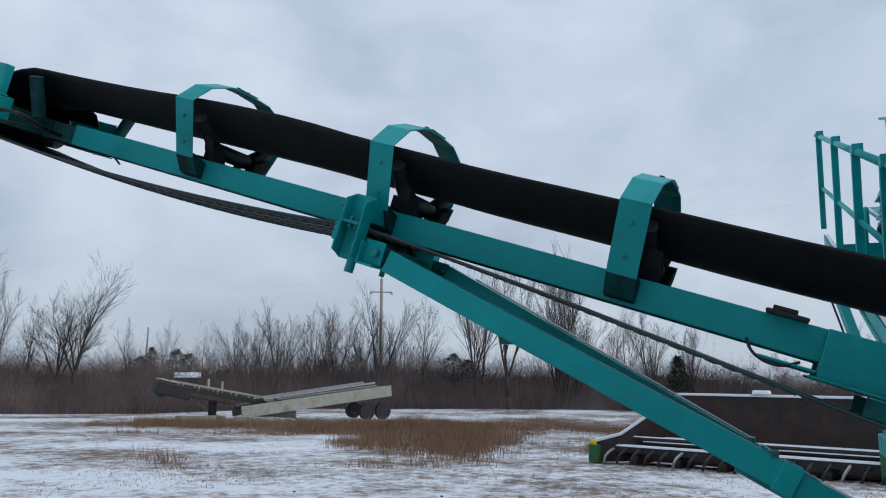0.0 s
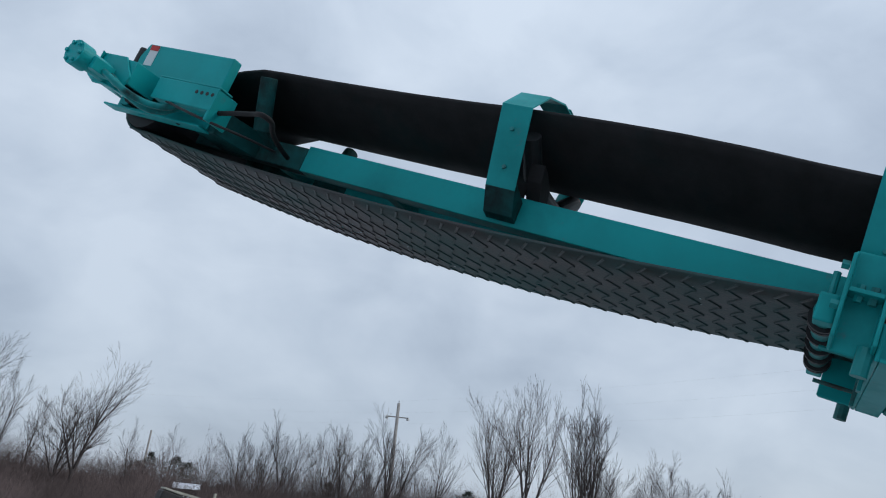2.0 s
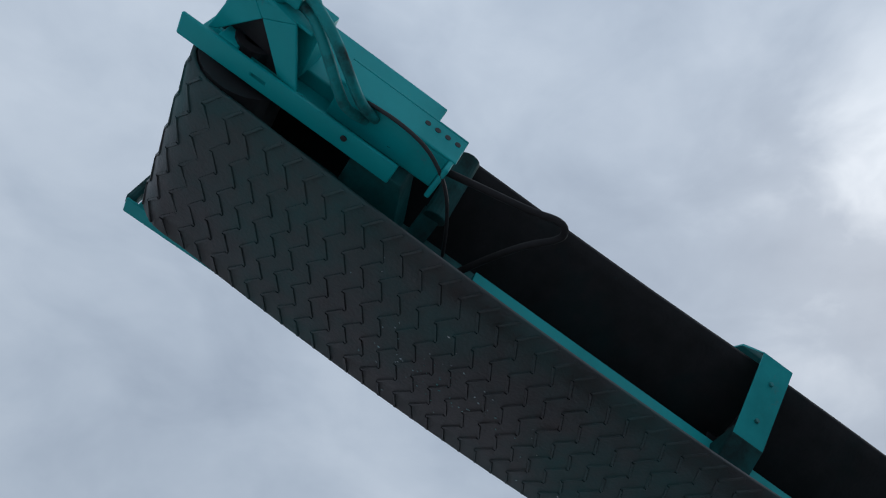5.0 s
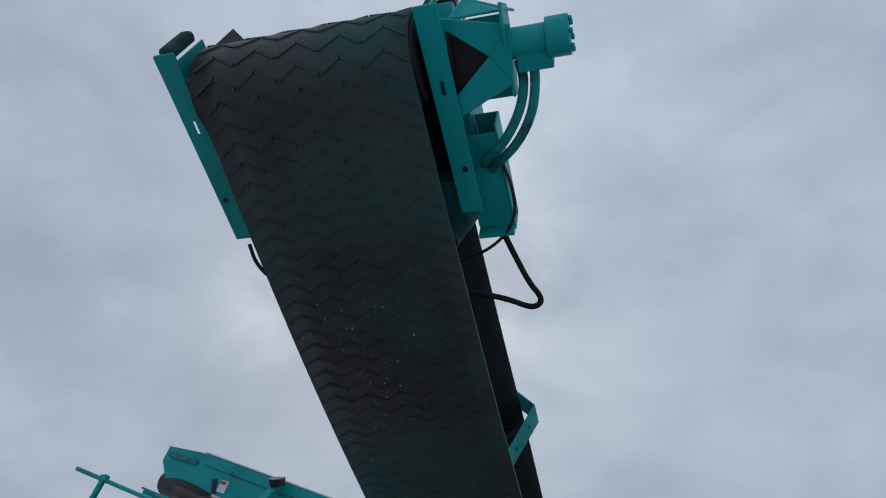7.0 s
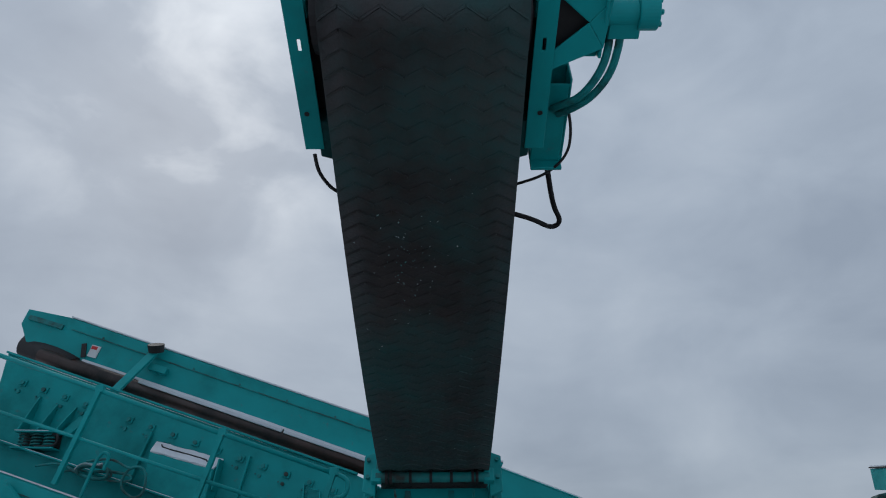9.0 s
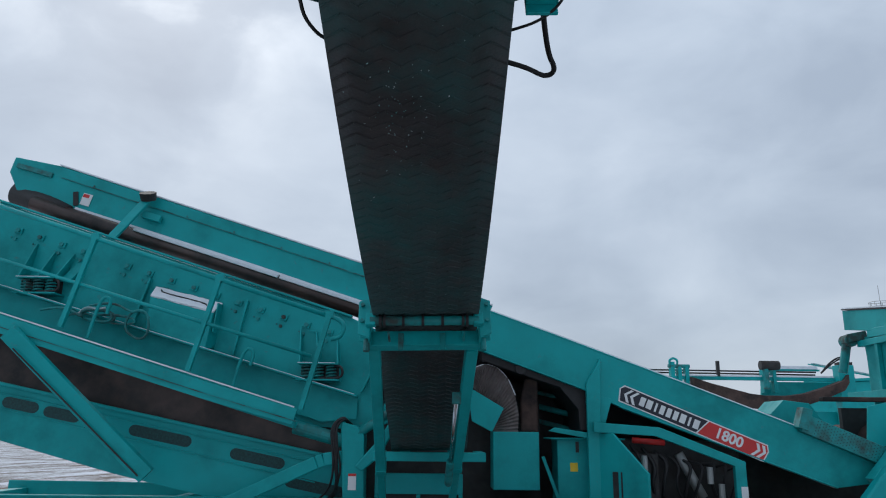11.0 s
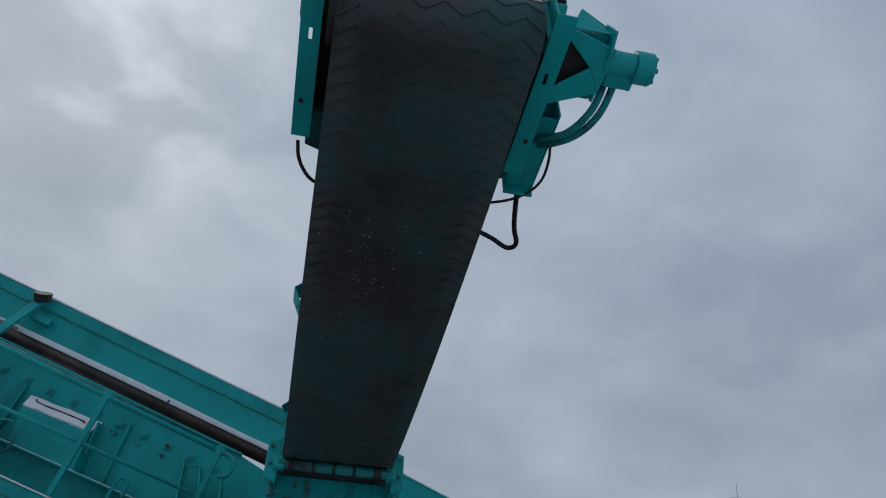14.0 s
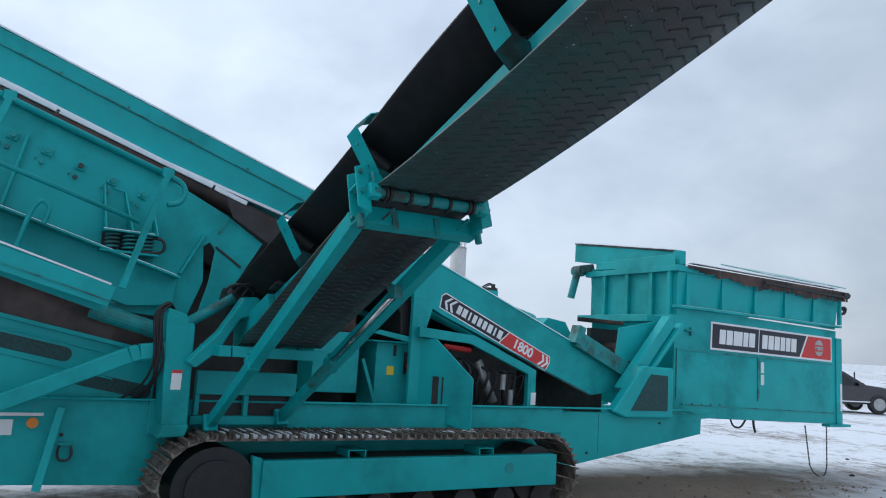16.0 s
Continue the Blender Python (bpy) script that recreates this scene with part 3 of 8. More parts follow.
for sx in (-1, 1):
    ob, bm = head_plate(sx)
    mpart("shaft_bearing", bm, BLACK, side_conv, rest="plate_slot")
    bm = BM()
    # skirt blade standing above the belt edge
    top = 0.235 if sx > 0 else 0.275
    fx = 0.346 if sx > 0 else 0.333
    pts = [(-3.06, 0.05), (-2.55, 0.05), (-2.62, 0.13), (-2.90, top - 0.03), (-3.0, top), (-3.06, top - 0.05)]
    n = len(pts)
    addmesh(bm, [cv(sx * fx, s, k) for s, k in pts] + [cv(sx * (fx - 0.006), s, k) for s, k in pts],
            [tuple(range(n)), tuple(range(2 * n - 1, n - 1, -1))] + [(i, (i + 1) % n, n + (i + 1) % n, n + i) for i in range(n)])
    mpart("skirt_blade", bm, DARK, side_conv, "dark skirt blade", bevel=0.002)
    if sx > 0:
        mpart("adjuster_cap", cyl(BM(), cv(0.405, -3.04, 0.10), cv(0.405, -3.04, 0.185), 0.030, 14), BLACK, side_conv, bevel=0.008)
    else:
        mpart("adjuster_bar", bx(BM(), -0.416, -0.366, -3.128, -3.09, -0.105, 0.052, C), TEAL_DIM, side_conv, "rounded adjuster bar", 0.014)

# drive guard on the motor side
bm = BM()
pts = [(-3.06, 0.07), (-3.00, 0.208), (-2.445, 0.208), (-2.445, -0.02), (-2.95, -0.02)]
n = len(pts)
addmesh(bm, [cv(0.430, s, k) for s, k in pts] + [cv(0.384, s, k) for s, k in pts],
        [tuple(range(n)), tuple(range(2 * n - 1, n - 1, -1))] + [(i, (i + 1) % n, n + (i + 1) % n, n + i) for i in range(n)])
guard = mpart("drive_guard", bm, TEAL, side_conv, "boxed teal guard over the conveyor drive", 0.005)
bm = bx(BM(), 0.4305, 0.4325, -2.98, -2.925, 0.10, 0.20, C)
mpart("warning_label", bm, WHITE, guard, "small white warning label")
bm = bx(BM(), 0.433, 0.435, -2.98, -2.925, 0.176, 0.201, C)
mpart("label_band", bm, RED, guard, "red band of the warning label")
# holed angle bracket
bm = BM()
bx(bm, 0.50, 0.508, -2.72, -2.35, -0.07, 0.03, C)
bx(bm, 0.431, 0.508, -2.72, -2.35, 0.03, 0.038, C)
bx(bm, 0.39, 0.50, -2.70, -2.37, -0.07, -0.062, C)
bx(bm, 0.39, 0.505, -2.37, -2.355, -0.11, 0.03, C)
brk = mpart("slotted_bracket", bm, TEAL, side_conv, "teal angle bracket with four punched holes", 0.004, rest="bracket_leaf")
bm = BM()
for i in range(4):
    s = -2.468 + 0.0317 * i
    cyl(bm, cv(0.5075, s, -0.003), cv(0.5095, s, -0.003), 0.0085, 12)
mpart("punched_hole", bm, BLACK, brk, rest="punched_hole")

# motor mount and hydraulic motor
bm = BM()
pts = [(-3.07, -0.06), (-3.03, 0.055), (-2.87, 0.055), (-2.79, -0.03), (-2.81, -0.09), (-3.01, -0.09)]
n = len(pts)
addmesh(bm, [cv(0.585, s, k) for s, k in pts] + [cv(0.575, s, k) for s, k in pts],
        [tuple(range(n)), tuple(range(2 * n - 1, n - 1, -1))] + [(i, (i + 1) % n, n + (i + 1) % n, n + i) for i in range(n)])
# inclined plate with a triangular window
def mplate(x, v):
    return cv(x, -3.07 + 0.30 * v, -0.06 - 0.045 * v)


wn = [(0.41, 0.12), (0.53, 0.45), (0.405, 0.80)]
out = [(0.39, 0.02), (0.60, 0.20), (0.585, 0.73), (0.42, 0.97)]
off = (mplate(0, 1) - mplate(0, 0)).cross(Vector((1, 0, 0))).normalized() * 0.008
for quad in ((out[0], out[1], wn[1], wn[0]), (out[1], out[2], wn[1]), (out[2], out[3], wn[2], wn[1]), (out[3], out[0], wn[0], wn[2])):
    k = len(quad)
    vs = [mplate(*p) for p in quad]
    addmesh(bm, vs + [v + off for v in vs], [tuple(range(k)), tuple(range(2 * k - 1, k - 1, -1))] + [(i, (i + 1) % k, k + (i + 1) % k, k + i) for i in range(k)])
sec = [(-3.03, -0.028), (-2.80, -0.062), (-2.80, 0.045), (-3.0, 0.055)]
addmesh(bm, [cv(x, s, k) for x in (0.43, 0.574) for s, k in sec], ((0, 1, 2, 3), (7, 6, 5, 4), (0, 4, 5, 1), (1, 5, 6, 2), (2, 6, 7, 3), (3, 7, 4, 0)))
# wing folded up towards the head
wing = [(0.43, -3.05, -0.055), (0.585, -3.045, -0.035), (0.605, -3.01, 0.055), (0.47, -3.075, 0.040)]
addmesh(bm, [cv(*p) for p in wing] + [cv(x, s + 0.008, n) for x, s, n in wing], [(0, 1, 2, 3), (7, 6, 5, 4)] + [(i, (i + 1) % 4, 4 + (i + 1) % 4, 4 + i) for i in range(4)])
mount = mpart("motor_mount", bm, TEAL, side_conv, "folded teal motor mount", 0.003, rest="mount_web")
bm = BM()
cyl(bm, cv(0.585, *PC), cv(0.688, *PC), 0.043, 32)
cyl(bm, cv(0.688, *PC), cv(0.752, *PC), 0.056, 32)
for i in range(6):
    a = i * math.pi / 3
    cyl(bm, cv(0.752, PC[0] + 0.042 * math.cos(a), PC[1] + 0.042 * math.sin(a)), cv(0.762, PC[0] + 0.042 * math.cos(a), PC[1] + 0.042 * math.sin(a)), 0.010, 6)
bx(bm, 0.60, 0.70, PC[0] + 0.02, PC[0] + 0.075, -0.075, -0.02, C)
mpart("hydraulic_motor", bm, TEAL, side_conv, "painted hydraulic motor with bolted end", 0.003, rest="motor_bolt")

# black sheet close behind the plate paints the shade in its window
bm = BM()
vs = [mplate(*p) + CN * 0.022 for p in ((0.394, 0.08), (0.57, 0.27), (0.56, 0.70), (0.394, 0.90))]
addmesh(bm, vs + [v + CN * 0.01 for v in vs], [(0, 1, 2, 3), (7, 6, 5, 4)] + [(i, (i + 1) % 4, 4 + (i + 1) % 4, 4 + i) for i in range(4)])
mpart("mount_core", bm, BLACK, side_conv, "black sheet for the shade behind the triangular window")
# hoses at the head
for pts, r, mt in (
    ([(0.64, -2.90, -0.05), (0.645, -2.85, -0.062), (0.625, -2.76, -0.10), (0.57, -2.68, -0.120), (0.505, -2.62, -0.105), (0.47, -2.58, -0.07)], 0.014, HOSE_TEAL),
    ([(0.605, -2.90, -0.05), (0.612, -2.84, -0.062), (0.59, -2.77, -0.105), (0.53, -2.69, -0.135), (0.475, -2.65, -0.115), (0.45, -2.60, -0.07)], 0.014, HOSE_TEAL),
    ([(0.42, -2.52, -0.06), (0.45, -2.38, -0.055), (0.48, -2.23, -0.045), (0.51, -2.11, -0.045), (0.54, -2.055, -0.05), (0.536, -2.022, -0.054), (0.50, -2.012, -0.058), (0.43, -2.07, -0.07), (0.32, -2.12, -0.08), (0.20, -2.16, -0.085)], 0.0105, RUBBER_TOP),
    ([(0.50, -2.62, -0.07), (0.525, -2.52, -0.09), (0.52, -2.42, -0.105), (0.45, -2.33, -0.105), (0.34, -2.27, -0.09), (0.22, -2.22, -0.08)], 0.0055, BLACK),
    ([(-0.40, -2.43, -0.10), (-0.39, -2.36, -0.13), (-0.33, -2.27, -0.14), (-0.24, -2.24, -0.10)], 0.007, BLACK),
):
    mpart("hydraulic_hose", tube(BM(), [cv(*p) for p in pts], r), mt, side_conv, "looping hydraulic hose" if r > 0.01 else "thin control hose", smooth=True)

# tracking rollers by the belt edges
for sx in (-1, 1):
    bm = cyl(BM(), cv(sx * 0.262, -2.30, -0.02), cv(sx * 0.342, -2.31, 0.19), 0.036, 18)
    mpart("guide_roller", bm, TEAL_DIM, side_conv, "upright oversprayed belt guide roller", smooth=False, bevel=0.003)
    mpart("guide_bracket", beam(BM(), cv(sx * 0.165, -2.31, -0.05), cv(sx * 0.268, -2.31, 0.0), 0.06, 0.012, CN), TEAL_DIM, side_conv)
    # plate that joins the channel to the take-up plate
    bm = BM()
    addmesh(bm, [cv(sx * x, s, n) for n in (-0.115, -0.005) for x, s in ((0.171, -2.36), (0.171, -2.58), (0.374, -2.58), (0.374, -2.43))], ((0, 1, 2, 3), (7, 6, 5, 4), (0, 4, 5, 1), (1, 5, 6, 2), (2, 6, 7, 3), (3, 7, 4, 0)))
    # darker teal here paints the shade under the head
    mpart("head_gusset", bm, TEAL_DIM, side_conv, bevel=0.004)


# cover hoops with the troughing idlers below them
def hoop(s0):
    w = 0.058
    prof = [(0.268, -0.014), (0.378, 0.246), (0.283, 0.345), (0.15, 0.395), (0.0, 0.402), (-0.15, 0.395), (-0.283, 0.345), (-0.378, 0.246), (-0.268, -0.014)]
    inner = [(x * 0.985, n - 0.006 * (1 if abs(x) < 0.3 else 0)) for x, n in prof]
    bm = BM()
    k = len(prof)
    vs = []
    for s in (s0 - w, s0 + w):
        vs += [cv(x, s, n) for x, n in prof] + [cv(x, s, n) for x, n in inner]
    fs = []
    for i in range(k - 1):
        fs += [(i, i + 1, 2 * k + i + 1, 2 * k + i), (k + i, 3 * k + i, 3 * k + i + 1, k + i + 1), (i, k + i, k + i + 1, i + 1), (2 * k + i, 2 * k + i + 1, 3 * k + i + 1, 3 * k + i)]
    fs += [(0, 2 * k, 3 * k, k), (k - 1, 2 * k - 1, 4 * k - 1, 3 * k - 1)]
    addmesh(bm, vs, fs)
    bx(bm, -0.05, 0.09, s0 - w, s0 + w, 0.403, 0.408, C)
    h = mpart("cover_hoop", bm, TEAL, side_conv, "bent teal strap hoop over the belt", 0.002, rest="hoop_pad")
    for sx in (-1, 1):
        # folded foot from the leg in to the channel
        bm = BM()
        for ds in (-w, w - 0.006):
            addmesh(bm, [cv(sx * x, s0 + ds + d, n) for d in (0, 0.006) for x, n in ((0.267, -0.013), (0.269, 0.01), (0.172, -0.02), (0.172, -0.10), (0.21, -0.09))],
                    ((0, 1, 2, 3, 4), (9, 8, 7, 6, 5), (0, 5, 6, 1), (1, 6, 7, 2), (2, 7, 8, 3), (3, 8, 9, 4), (4, 9, 5, 0)))
        addmesh(bm, [cv(sx * x, s0 + d, n) for d in (-w, w) for x, n in ((0.267, -0.018), (0.21, -0.093), (0.172, -0.102), (0.172, -0.096), (0.21, -0.087), (0.267, -0.012))],
                ((0, 1, 7, 6), (1, 2, 8, 7), (5, 11, 10, 4), (4, 10, 9, 3), (0, 6, 11, 5), (0, 5, 4, 1), (1, 4, 3, 2), (6, 7, 10, 11), (7, 8, 9, 10)))
        # the foot's shaded inside is painted by the darker teal
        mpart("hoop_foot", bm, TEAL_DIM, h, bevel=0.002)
    for x, n in ((0.05, 0.408), (-0.02, 0.408)):
        mpart("hoop_bolt", cyl(BM(), cv(x, s0, n), cv(x, s0, n + 0.012), 0.012, 6), DARK, h)
    for sx in (-1, 1):
        for n in (0.05, 0.17):
            x = 0.274 + 0.423 * n
            mpart("hoop_bolt", cyl(BM(), cv(sx * x, s0, n), cv(sx * (x + 0.008), s0, n), 0.008, 6), TEAL_WORN, h)
    # three idlers on their bracket
    bm = BM()
    bx(bm, -0.172, 0.172, s0 - 0.03, s0 + 0.03, 0.001, 0.013, C)
    for x, n in ((0.115, 0.085), (-0.115, 0.085)):
        bx(bm, x - 0.004, x + 0.004, s0 - 0.025, s0 + 0.025, 0.014, n - 0.01, C)
    for sx in (-1, 1):
        addmesh(bm, [cv(sx * x, s0 + d, n) for d in (0.062, 0.115) for x, n in ((0.10, 0.0), (0.172, 0.0), (0.215, 0.05), (0.235, 0.11), (0.19, 0.10), (0.12, 0.06))],
                [tuple(range(6)), tuple(range(11, 5, -1))] + [(i, (i + 1) % 6, 6 + (i + 1) % 6, 6 + i) for i in range(6)])
    ib = mpart("idler_bracket", bm, RUBBER_TOP, side_conv, "dark idler bracket", rest="idler_plate")
    mpart("idler_roller", cyl(BM(), cv(-0.108, s0 + 0.05, 0.063), cv(0.108, s0 + 0.05, 0.063), 0.040, 16), BLACK, ib)
    for sx in (-1, 1):
        mpart("idler_roller", cyl(BM(), cv(sx * 0.150, s0 + 0.05, 0.085), cv(sx * 0.290, s0 + 0.05, 0.183), 0.034, 16), BLACK, ib, "dark wing idler")


for s0 in (-1.143, 0.013, 1.095):
    hoop(s0)

# middle support: U-shaped cheeks, return roller, folded cross plate
bm = bx(BM(), -0.375, 0.375, 0.052, 0.063, -0.262, -0.165, C)
support = mpart("cross_plate", bm, TEAL, side_conv, "folded teal cross plate under the return belt", 0.003)
mpart("cross_plate_lip", bx(BM(), -0.375, 0.375, 0.064, 0.135, -0.262, -0.251, C), TEAL, support, bevel=0.003)
for x in (-0.15, 0.11):
    mpart("lug", bx(BM(), x - 0.017, x + 0.017, 0.040, 0.051, -0.295, -0.185, C), TEAL_WORN, support, bevel=0.002)
for sx in (-1, 1):
    bm = BM()
    sec = [(0.335, -0.055), (0.41, -0.055), (0.41, -0.044), (0.347, -0.044), (0.347, 0.039), (0.41, 0.039), (0.41, 0.05), (0.335, 0.05)]
    cut = lambda x, top: (0.018 if top else -0.26) if x < 0.36 else (-0.01 if top else -0.235)
    addmesh(bm, [cv(sx * x, s, cut(x, top)) for top in (0, 1) for x, s in sec], [tuple(range(8)), tuple(range(15, 7, -1))] + [(i, (i + 1) % 8, 8 + (i + 1) % 8, 8 + i) for i in range(8)])
    ck = mpart("support_cheek", bm, TEAL, side_conv, "bolted teal U-shaped support bracket", 0.004)
    mpart("cheek_shelf", bx(BM(), *sorted((sx * 0.348, sx * 0.408)), -0.043, 0.038, -0.112, -0.100, C), TEAL, ck, bevel=0.002)
    mpart("cheek_arm", bx(BM(), *sorted((sx * 0.172, sx * 0.334)), -0.04, 0.05, -0.085, -0.015, C), TEAL, ck, bevel=0.004)
    for s in (-0.018, 0.015):
        mpart("cheek_bolt", cyl(BM(), cv(sx * 0.38, s, -0.13), cv(sx * 0.38, s, -0.082), 0.011, 6), TEAL_WORN, ck)
    for n in (-0.15, -0.04):
        mpart("cheek_bolt", cyl(BM(), cv(sx * 0.385, -0.056, n), cv(sx * 0.385, -0.075, n), 0.013, 6), TEAL_WORN, ck)
    # adjuster block that carries the roller's end
    mpart("roller_block", bx(BM(), *sorted((sx * 0.30, sx * 0.36)), -0.105, -0.056, -0.195, -0.115, C), TEAL, ck, bevel=0.006)
    mpart("adjuster_bolt", cyl(BM(), cv(sx * 0.325, -0.08, -0.115), cv(sx * 0.325, -0.08, -0.045), 0.010, 8), TEAL_WORN, ck)
    mpart("pivot_ear", bx(BM(), *sorted((sx * 0.322, sx * 0.334)), 0.052, 0.15, -0.25, -0.15, C), TEAL, ck, bevel=0.004)
    mpart("pivot_pin", cyl(BM(), cv(sx * 0.30, 0.12, -0.20), cv(sx * 0.365, 0.12, -0.20), 0.018, 10), TEAL_WORN, ck)
    mpart("pivot_pin", cyl(BM(), cv(sx * 0.36, 0.03, -0.31), cv(sx * 0.36, 0.03, -0.235), 0.02, 10), TEAL_WORN, ck)
roll = mpart("return_roller", cyl(BM(), cv(-0.334, -0.08, -0.160), cv(0.334, -0.08, -0.160), 0.030, 18), TEAL_WORN, side_conv, "painted return roller with rubber discs")
for x in (-0.27, -0.245, -0.13, -0.01, 0.11, 0.235, 0.26):
    mpart("roller_disc", cyl(BM(), cv(x - 0.008, -0.08, -0.160), cv(x + 0.008, -0.08, -0.160), 0.042, 18), BLACK, roll)

for x in (-0.22, 0.24):
    mpart("adjuster_rod", cyl(BM(), cv(x, -0.075, -0.235), cv(x, 0.051, -0.235), 0.007, 8), TEAL_WORN, support)

# telescopic support legs
FOOT = {-1: (-0.40, 2.30, 0.555), 1: (0.19, 2.42, 0.578)}
TOP = {-1: (-0.322, 0.10, 1.865), 1: (0.300, 0.07, 1.868)}
for sx in (-1, 1):
    b = Vector(FOOT[sx])
    a = Vector(TOP[sx]).lerp(b, 0.018 if sx > 0 else 0.0)
    mid = a.lerp(b, 0.64)
    bm = beam(BM(), a, mid, 0.075, 0.094)
    beam(bm, mid.lerp(a, 0.04), mid, 0.085, 0.106)
    leg = mpart("support_leg", bm, TEAL, side_conv, "telescopic teal box-section support leg", 0.005, rest="leg_collar")
    bm = beam(BM(), mid.lerp(a, 0.1), b, 0.056, 0.08)
    beam(bm, b.lerp(a, 0.02), b, 0.10, 0.13)
    mpart("inner_leg", bm, TEAL, leg, "inner sliding leg", 0.004, rest="leg_foot")
    bm = BM()
    bx(bm, mid.x - 0.03, mid.x + 0.03, mid.y - 0.09, mid.y - 0.05, mid.z + 0.07, mid.z + 0.105)
    cyl(bm, mid + Vector((-0.05, -0.07, 0.09)), mid + Vector((0.05, -0.07, 0.09)), 0.008, 8)
    mpart("leg_pin", bm, TEAL_WORN, leg, bevel=0.003, rest="leg_pin")
    d = (b - a).normalized()
    up = (Vector((0, 0, 1)) - d * d.z).normalized()
    for f0, f1, q in ((0.06, 0.60, 0.055), (0.66, 0.95, 0.043))[(1 if sx > 0 else 0):]:
        mpart("leg_snow", beam(BM(), a.lerp(b, f0) + up * q, a.lerp(b, f1) + up * q, 0.03, 0.006), SNOW, leg, "thin line of snow")
# hydraulic ram beside the leg
a, b = Vector((0.21, 0.62, 1.53)), Vector((0.165, 1.75, 0.90))
bm = cyl(BM(), a, a.lerp(b, 0.72), 0.016, 12)
ram = mpart("ram_rod", bm, CHROME, side_conv, "bright chrome ram rod", smooth=True)
bm = cyl(BM(), a.lerp(b, 0.70), b, 0.032, 14)
bx(bm, a.x - 0.03, a.x + 0.03, a.y - 0.05, a.y + 0.03, a.z - 0.03, a.z + 0.05)
mpart("ram_barrel", bm, TEAL_WORN, ram, smooth=False, bevel=0.003, rest="ram_eye")

# joint box where the conveyor folds, and its tail in the machine
bm = BM()
for sx in (-1, 1):
    bx(bm, *sorted((sx * 0.171, sx * 0.225)), 1.79, 2.6, -0.17, 0.0, C)
    bx(bm, *sorted((sx * 0.171, sx * 0.232)), 1.60, 1.789, -0.158, -0.146, C)
mpart("fold_joint", bm, TEAL, side_conv, "thicker hinged section where the conveyor folds", 0.006, rest="joint_plate")
for sx in (-1, 1):
    bm = bx(BM(), *sorted((sx * 0.171, sx * 0.262)), 1.77, 2.6, -0.176, -0.166, C)
    mpart("joint_flange", bm, TEAL, side_conv, "folded bottom flange of the joint", 0.003)
    mpart("joint_flap", bx(BM(), *sorted((sx * 0.20, sx * 0.206)), 1.95, 2.03, -0.245, -0.183, C), TEAL_WORN, side_conv, bevel=0.002)
    bm = bx(BM(), *sorted((sx * 0.13, sx * 0.235)), 1.59, 1.73, -0.001, 0.015, C)
    cyl(bm, cv(sx * 0.20, 1.61, 0.021), cv(sx * 0.20, 1.69, 0.021), 0.012, 10)
    mpart("hinge_block", bm, DARK, side_conv, "dark hinge block", 0.006, rest="hinge_pin")
mpart("hydraulic_hose", tube(BM(), [cv(*p) for p in ((0.19, 1.555, -0.105), (0.225, 1.58, -0.145), (0.23, 1.63, -0.168), (0.232, 1.69, -0.165), (0.22, 1.735, -0.135))], 0.0055), BLACK, side_conv, smooth=True)
stand[0] = ON_SLOPE
bm = BM()
bx(bm, -0.36, 0.47, 1.80, 1.88, 0.955, 1.03)
bx(bm, -0.45, -0.37, 1.80, 2.36, 0.955, 1.03)
bx(bm, 0.39, 0.47, 1.89, 2.36, 0.955, 1.03)
bx(bm, -0.46, 0.30, 2.28, 2.34, 0.66, 0.835)
bx(bm, -0.48, 0.30, 2.28, 2.34, 0.44, 0.505)
for x in (-0.46, -0.10, 0.265):
    bx(bm, x, x + 0.035, 2.282, 2.338, 0.506, 0.659)
mpart("tail_frame_bar", bm, TEAL, side_conv, "welded frame that carries the conveyor tail", 0.005, rest="tail_frame_bar")
# black sheet paints the shade in the windows of the tail frame
mpart("tail_recess", bx(BM(), -0.44, 0.28, 2.345, 2.352, 0.50, 0.665), BLACK, side_conv, "black sheet for the shade behind the tail frame")
bm = cyl(BM(), (-0.34, 2.25, 1.33), (0.34, 2.25, 1.33), 0.13, 18)
mpart("tail_pulley", bm, BLACK, side_conv)

# chassis
bm = prism(BM(), [(-4.6, 0.16), (-0.65, 0.0), (3.2, 0.03), (5.18, 0.34), (5.19, 0.51), (5.45, 0.525), (5.45, 0.56), (-4.6, 0.62)], 2.38, 2.40)
prism(bm, [(-4.6, 0.16), (-0.65, 0.0), (3.2, 0.03), (5.18, 0.34), (5.19, 0.51), (5.45, 0.525), (5.45, 0.56), (-4.6, 0.62)], 4.14, 4.16)
bx(bm, -4.6, 5.3, 2.33, 2.40, 0.60, 0.615)
for x in (-4.5, -2.5, -0.5, 1.5, 3.5, 5.0):
    bx(bm, x, x + 0.12, 2.40, 4.14, 0.38, 0.54)
bx(bm, -0.75, 3.1, 2.36, 2.385, 0.36, 0.60)
chassis = mpart("chassis", bm, TEAL, label="long teal side-plated chassis", bevel=0.006, rest="chassis_member")
bm = bx(BM(), 3.60, 3.604, 2.376, 2.381, 0.16, 0.55)
mpart("plate_seam", bm, TEAL_WORN, chassis)
bm = BM()
for x, z in ((0.9, 0.50), (0.9, 0.44), (4.5, 0.46), (3.45, 0.16), (-1.28, 0.36)):
    cyl(bm, (x, 2.382, z), (x, 2.372, z), 0.014, 8)
mpart("plate_bolt", bm, DARK, chassis, rest="plate_bolt")
